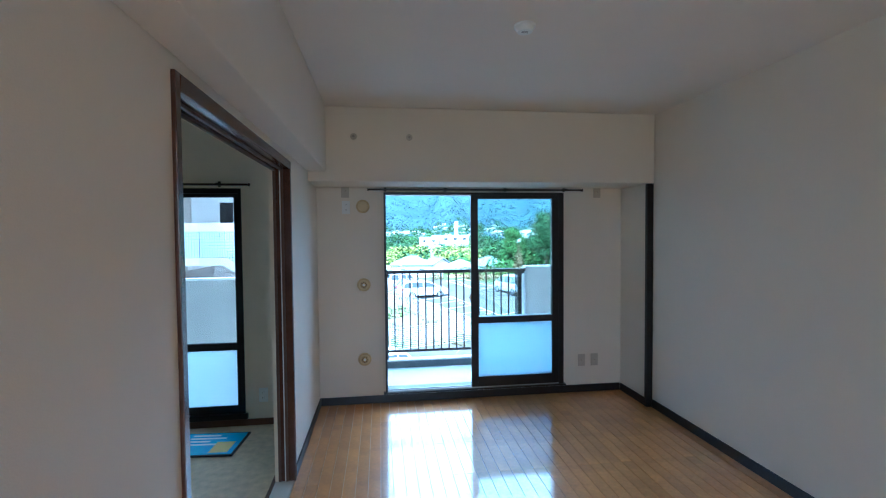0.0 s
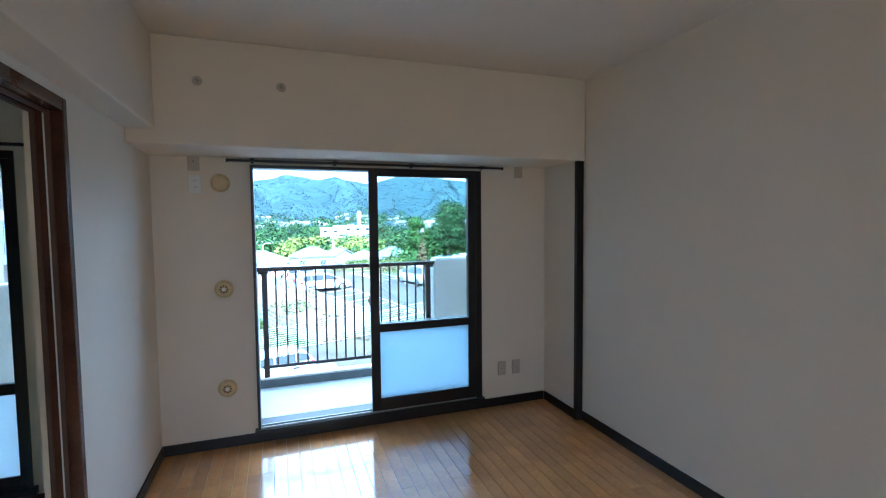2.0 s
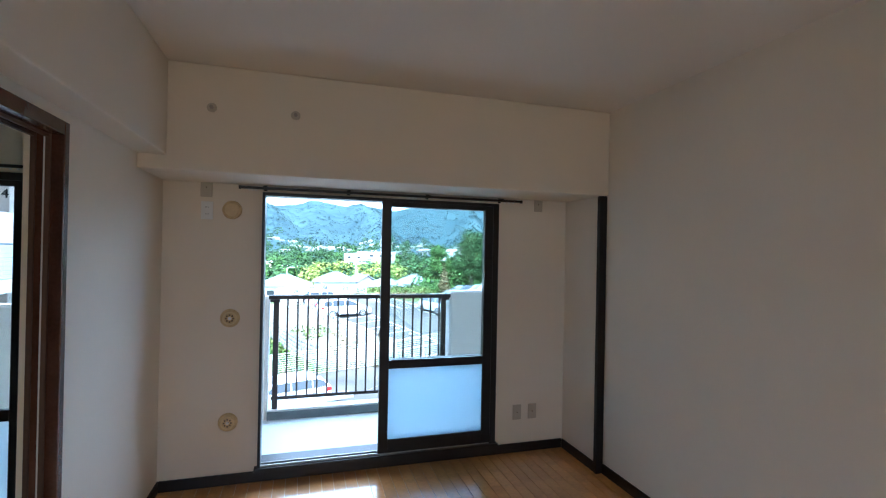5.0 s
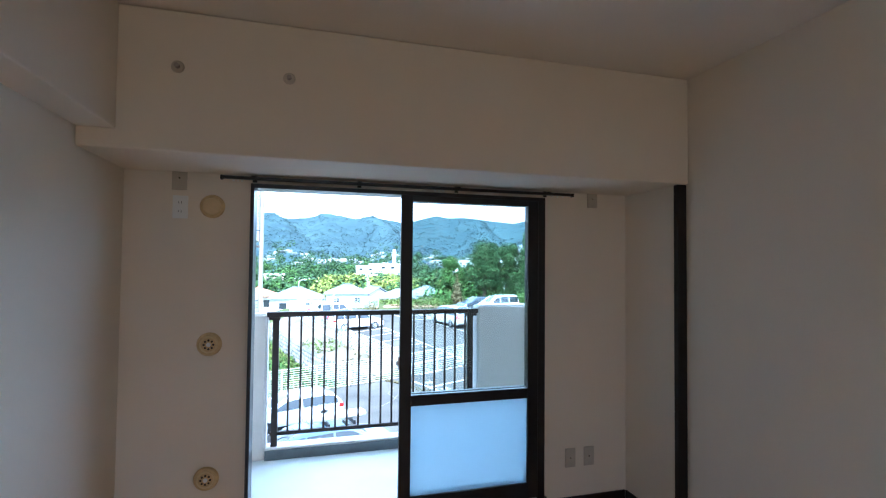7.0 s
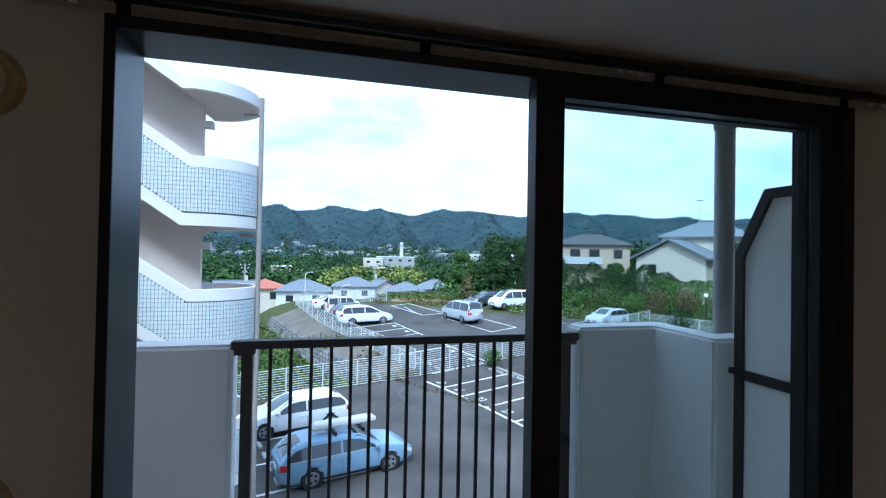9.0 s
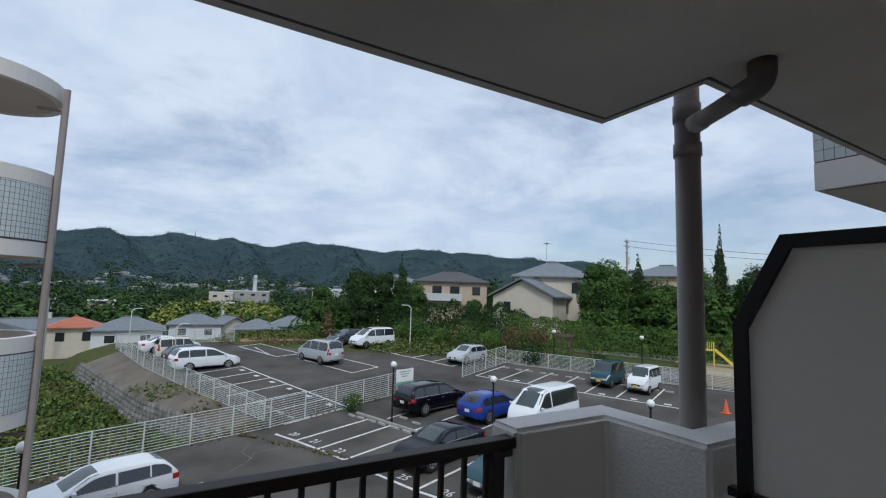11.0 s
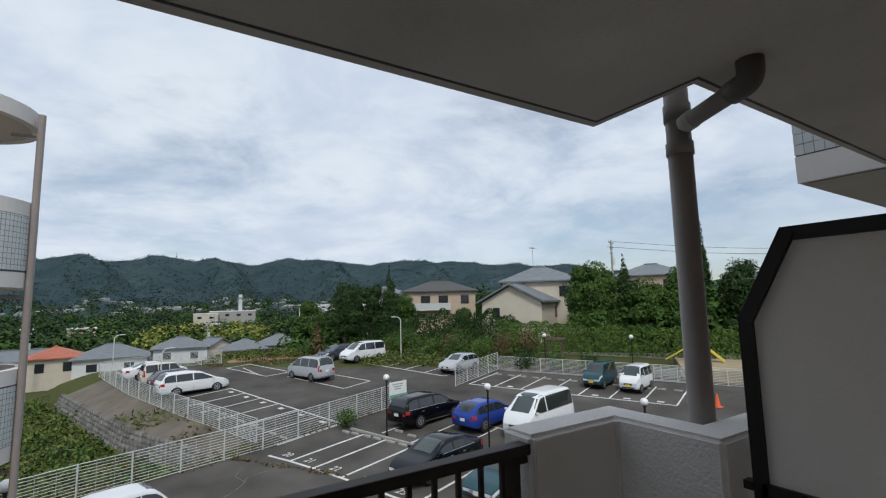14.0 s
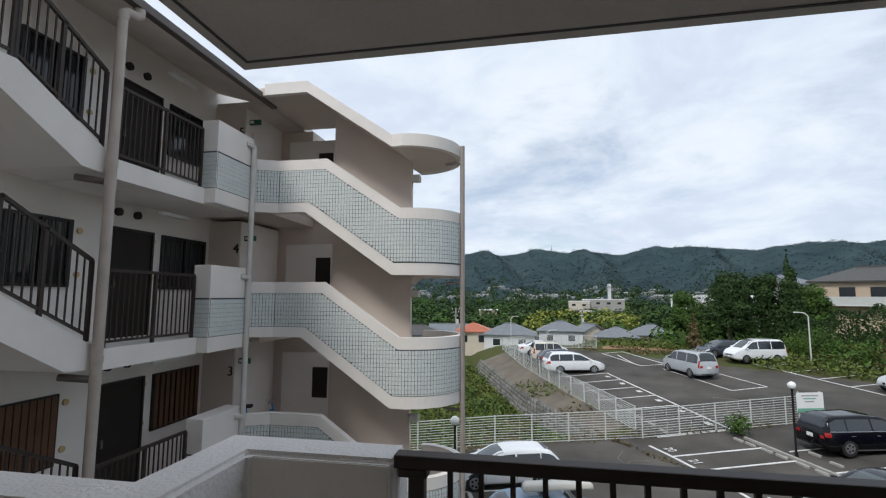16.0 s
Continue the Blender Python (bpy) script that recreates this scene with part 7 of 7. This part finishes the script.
part("ladder", tilted((-3.2, -0.3, -0.05), (0, 0.3, 0.05), (-0.5, 0, 1.8), -32), "poster_yellow", sl)
pg = tagged(empty("pergola", (34.6, 32.6, gz(34.6, 32.6)), 38), "small weathered timber pergola with bare vines", "pergola")
for xx in (-1.2, 1.2):
    for yy in (-0.6, 0.6):
        part("post", box((xx - 0.06, yy - 0.06, 0), (xx + 0.06, yy + 0.06, 2.1), 0.01), "bark", pg)
for k in range(7):
    part("rafter", box((-1.4 + 0.45 * k, -0.9, 2.1), (-1.32 + 0.45 * k, 0.9, 2.2), 0.01), "bark", pg)
gv = structure("playground_ground", prism([(37.2, 21.6), (44, 26.5), (48.5, 18), (42, 12.5)], "z", -5.4, -3.95), "leaf_dry", "sandy playground ground", "ground")
M["sand"] = mat("sandy_ground", (0.36, 0.29, 0.18), 0.95, var=0.2, scale=1, fine=20); gv.data.materials[0] = M["sand"]

# ---- gallery details ----
def tile_panel(o, du, w, h, nrm, par, origin):
    o, du, nrm = Vector(o), Vector(du), Vector(nrm)
    vs, fs = [], []
    nu, nv = int(w / 0.066), int(h / 0.085)
    for i in range(nu):
        for j in range(nv):
            q = len(vs)
            for off in (0.001, 0.005):
                for a, b in ((0.002, 0.002), (0.064, 0.002), (0.064, 0.083), (0.002, 0.083)):
                    vs.append(tuple(o + du * (i * 0.066 + a) + Vector((0, 0, j * 0.085 + b)) + nrm * off - Vector(origin)))
            fs += [(q + 4, q + 5, q + 6, q + 7), (q, q + 1, q + 5, q + 4), (q + 1, q + 2, q + 6, q + 5), (q + 2, q + 3, q + 7, q + 6), (q + 3, q, q + 4, q + 7)]
    me = bpy.data.meshes.new("tile_field"); me.from_pydata(vs, [], fs); me.materials.append(M["tile"])
    t = new("tile_field", me); t.parent = par; t["kind"] = "stuff"
WO = (GW, 7, -6.3)
part("grout_field", box((5.397, 1.045, SL + 0.215), (5.3995, 1.565, 3.6)), "grout", ub)
tile_panel((5.397, 1.046, SL + 0.22), (0, 1, 0), 0.53, 0.9, (-1, 0, 0), ub, (0, 0, 0))
for z, n in zip(LEV, ("2", "3", "4", "5")):
    bx0 = BXF
    wp("grout_field", boxes(((bx0, 7.715, z), (bx0 + 0.002, 8.85, z + 0.72)), ((GX - 0.09, 7.698, z), (bx0 - 0.01, 7.70, z + 0.72))), "grout")
    tile_panel((bx0 + 0.002, 7.72, z + 0.01), (0, 1, 0), 1.13, 0.70, (1, 0, 0), wg, WO)
    tile_panel((GX - 0.09, 7.698, z + 0.01), (1, 0, 0), 0.33, 0.70, (0, -1, 0), wg, WO)
    wp("inner_wall", box((GW, 9.75, z), (-5.6, 11.4, z + FH - 0.3)), "paint_white")
    wp("service_door", box((-5.6, 10.0, z), (-5.57, 10.7, z + 1.95), 0.005), "paint_white", label="white service door")
    sg_ = wp("exit_sign", box((-5.50, 9.72, z + 2.02), (-5.22, 9.78, z + 2.14), 0.01), "emit_green", label="green exit sign")
    wp("exit_symbol", box((-5.47, 9.71, z + 2.05), (-5.38, 9.719, z + 2.11)), "plastic_white")
    cu = bpy.data.curves.new("floor_number", "FONT"); cu.body = n; cu.size = 0.30; cu.extrude = 0.01; cu.materials.append(M["black_trim"])
    o = new("floor_number", cu); o.parent = wg
    o.matrix_parent_inverse = Matrix.Identity(4); o.matrix_basis = Matrix.Translation(Vector((-5.75, 9.70, z + 1.75)) - Vector(WO)) @ Euler((radians(90), 0, 0)).to_matrix().to_4x4()
    wp("number_wall", box((-6.39, 9.71, z), (-5.6, 9.75, z + FH - 0.3)), "paint_beige")
    wp("service_wall", box((-5.3, 11.3, z), (-3.9, 11.39, z + 2.1), 0.004), "paint_white")
    wp("service_pane", box((-4.45, 11.28, z + 1.0), (-4.05, 11.30, z + 1.75), 0.004), "door_brown", label="dark panel in a white door")
bk = tagged(empty("bicycle", (-5.0, 9.6, -1.72), 20), "pale blue bicycle parked on the gallery", "bicycle")
for xx in (-0.5, 0.5):
    bm = bmesh.new()
    for k in range(20):
        a, b = k * math.pi / 10, (k + 1) * math.pi / 10
        add_tube(bm, (xx + 0.32 * math.cos(a), 0, 0.33 + 0.32 * math.sin(a)), (xx + 0.32 * math.cos(b), 0, 0.33 + 0.32 * math.sin(b)), 0.018, 6, caps=False)
    part("wheel", bm, "tyre", bk)
bm = bmesh.new()
for a, b in (((-0.5, 0.33), (-0.1, 0.32)), ((-0.1, 0.32), (0.38, 0.8)), ((-0.15, 0.85), (-0.1, 0.32)), ((-0.5, 0.33), (-0.14, 0.75)), ((0.5, 0.33), (0.38, 0.95))):
    add_tube(bm, (a[0], 0, a[1]), (b[0], 0, b[1]), 0.018, 8)
part("frame", bm, "play_blue", bk)
part("handlebar", tube((0.36, -0.27, 1.0), (0.36, 0.27, 1.0), 0.014, 8), "steel", bk); part("saddle", box((-0.27, -0.08, 0.86), (-0.02, 0.08, 0.92), 0.02), "tyre", bk)

# bare earth at the back of the upper car park
M["earth"] = mat("bare_earth", (0.27, 0.16, 0.08), 0.95, var=0.3, scale=1.2, fine=14, bump=0.5)
ss, dd = np.meshgrid(np.linspace(0, 1, 26), np.linspace(0, 1, 8), indexing="ij")
X = 8.6 + ss * 12.4; Y = 51.6 - 2.2 * ss + dd * (5.2 + 1.0 * np.sin(ss * 9)) * np.sin(np.pi * np.clip(ss * 0.96 + 0.02, 0, 1)) ** 0.5
me = grid_mesh("earth_strip", X, Y, G(X, Y) + 0.05); me.materials.append(M["earth"])
tagged(new("earth_strip", me), "strip of bare orange earth behind the stalls", "bare earth", kind="structure")
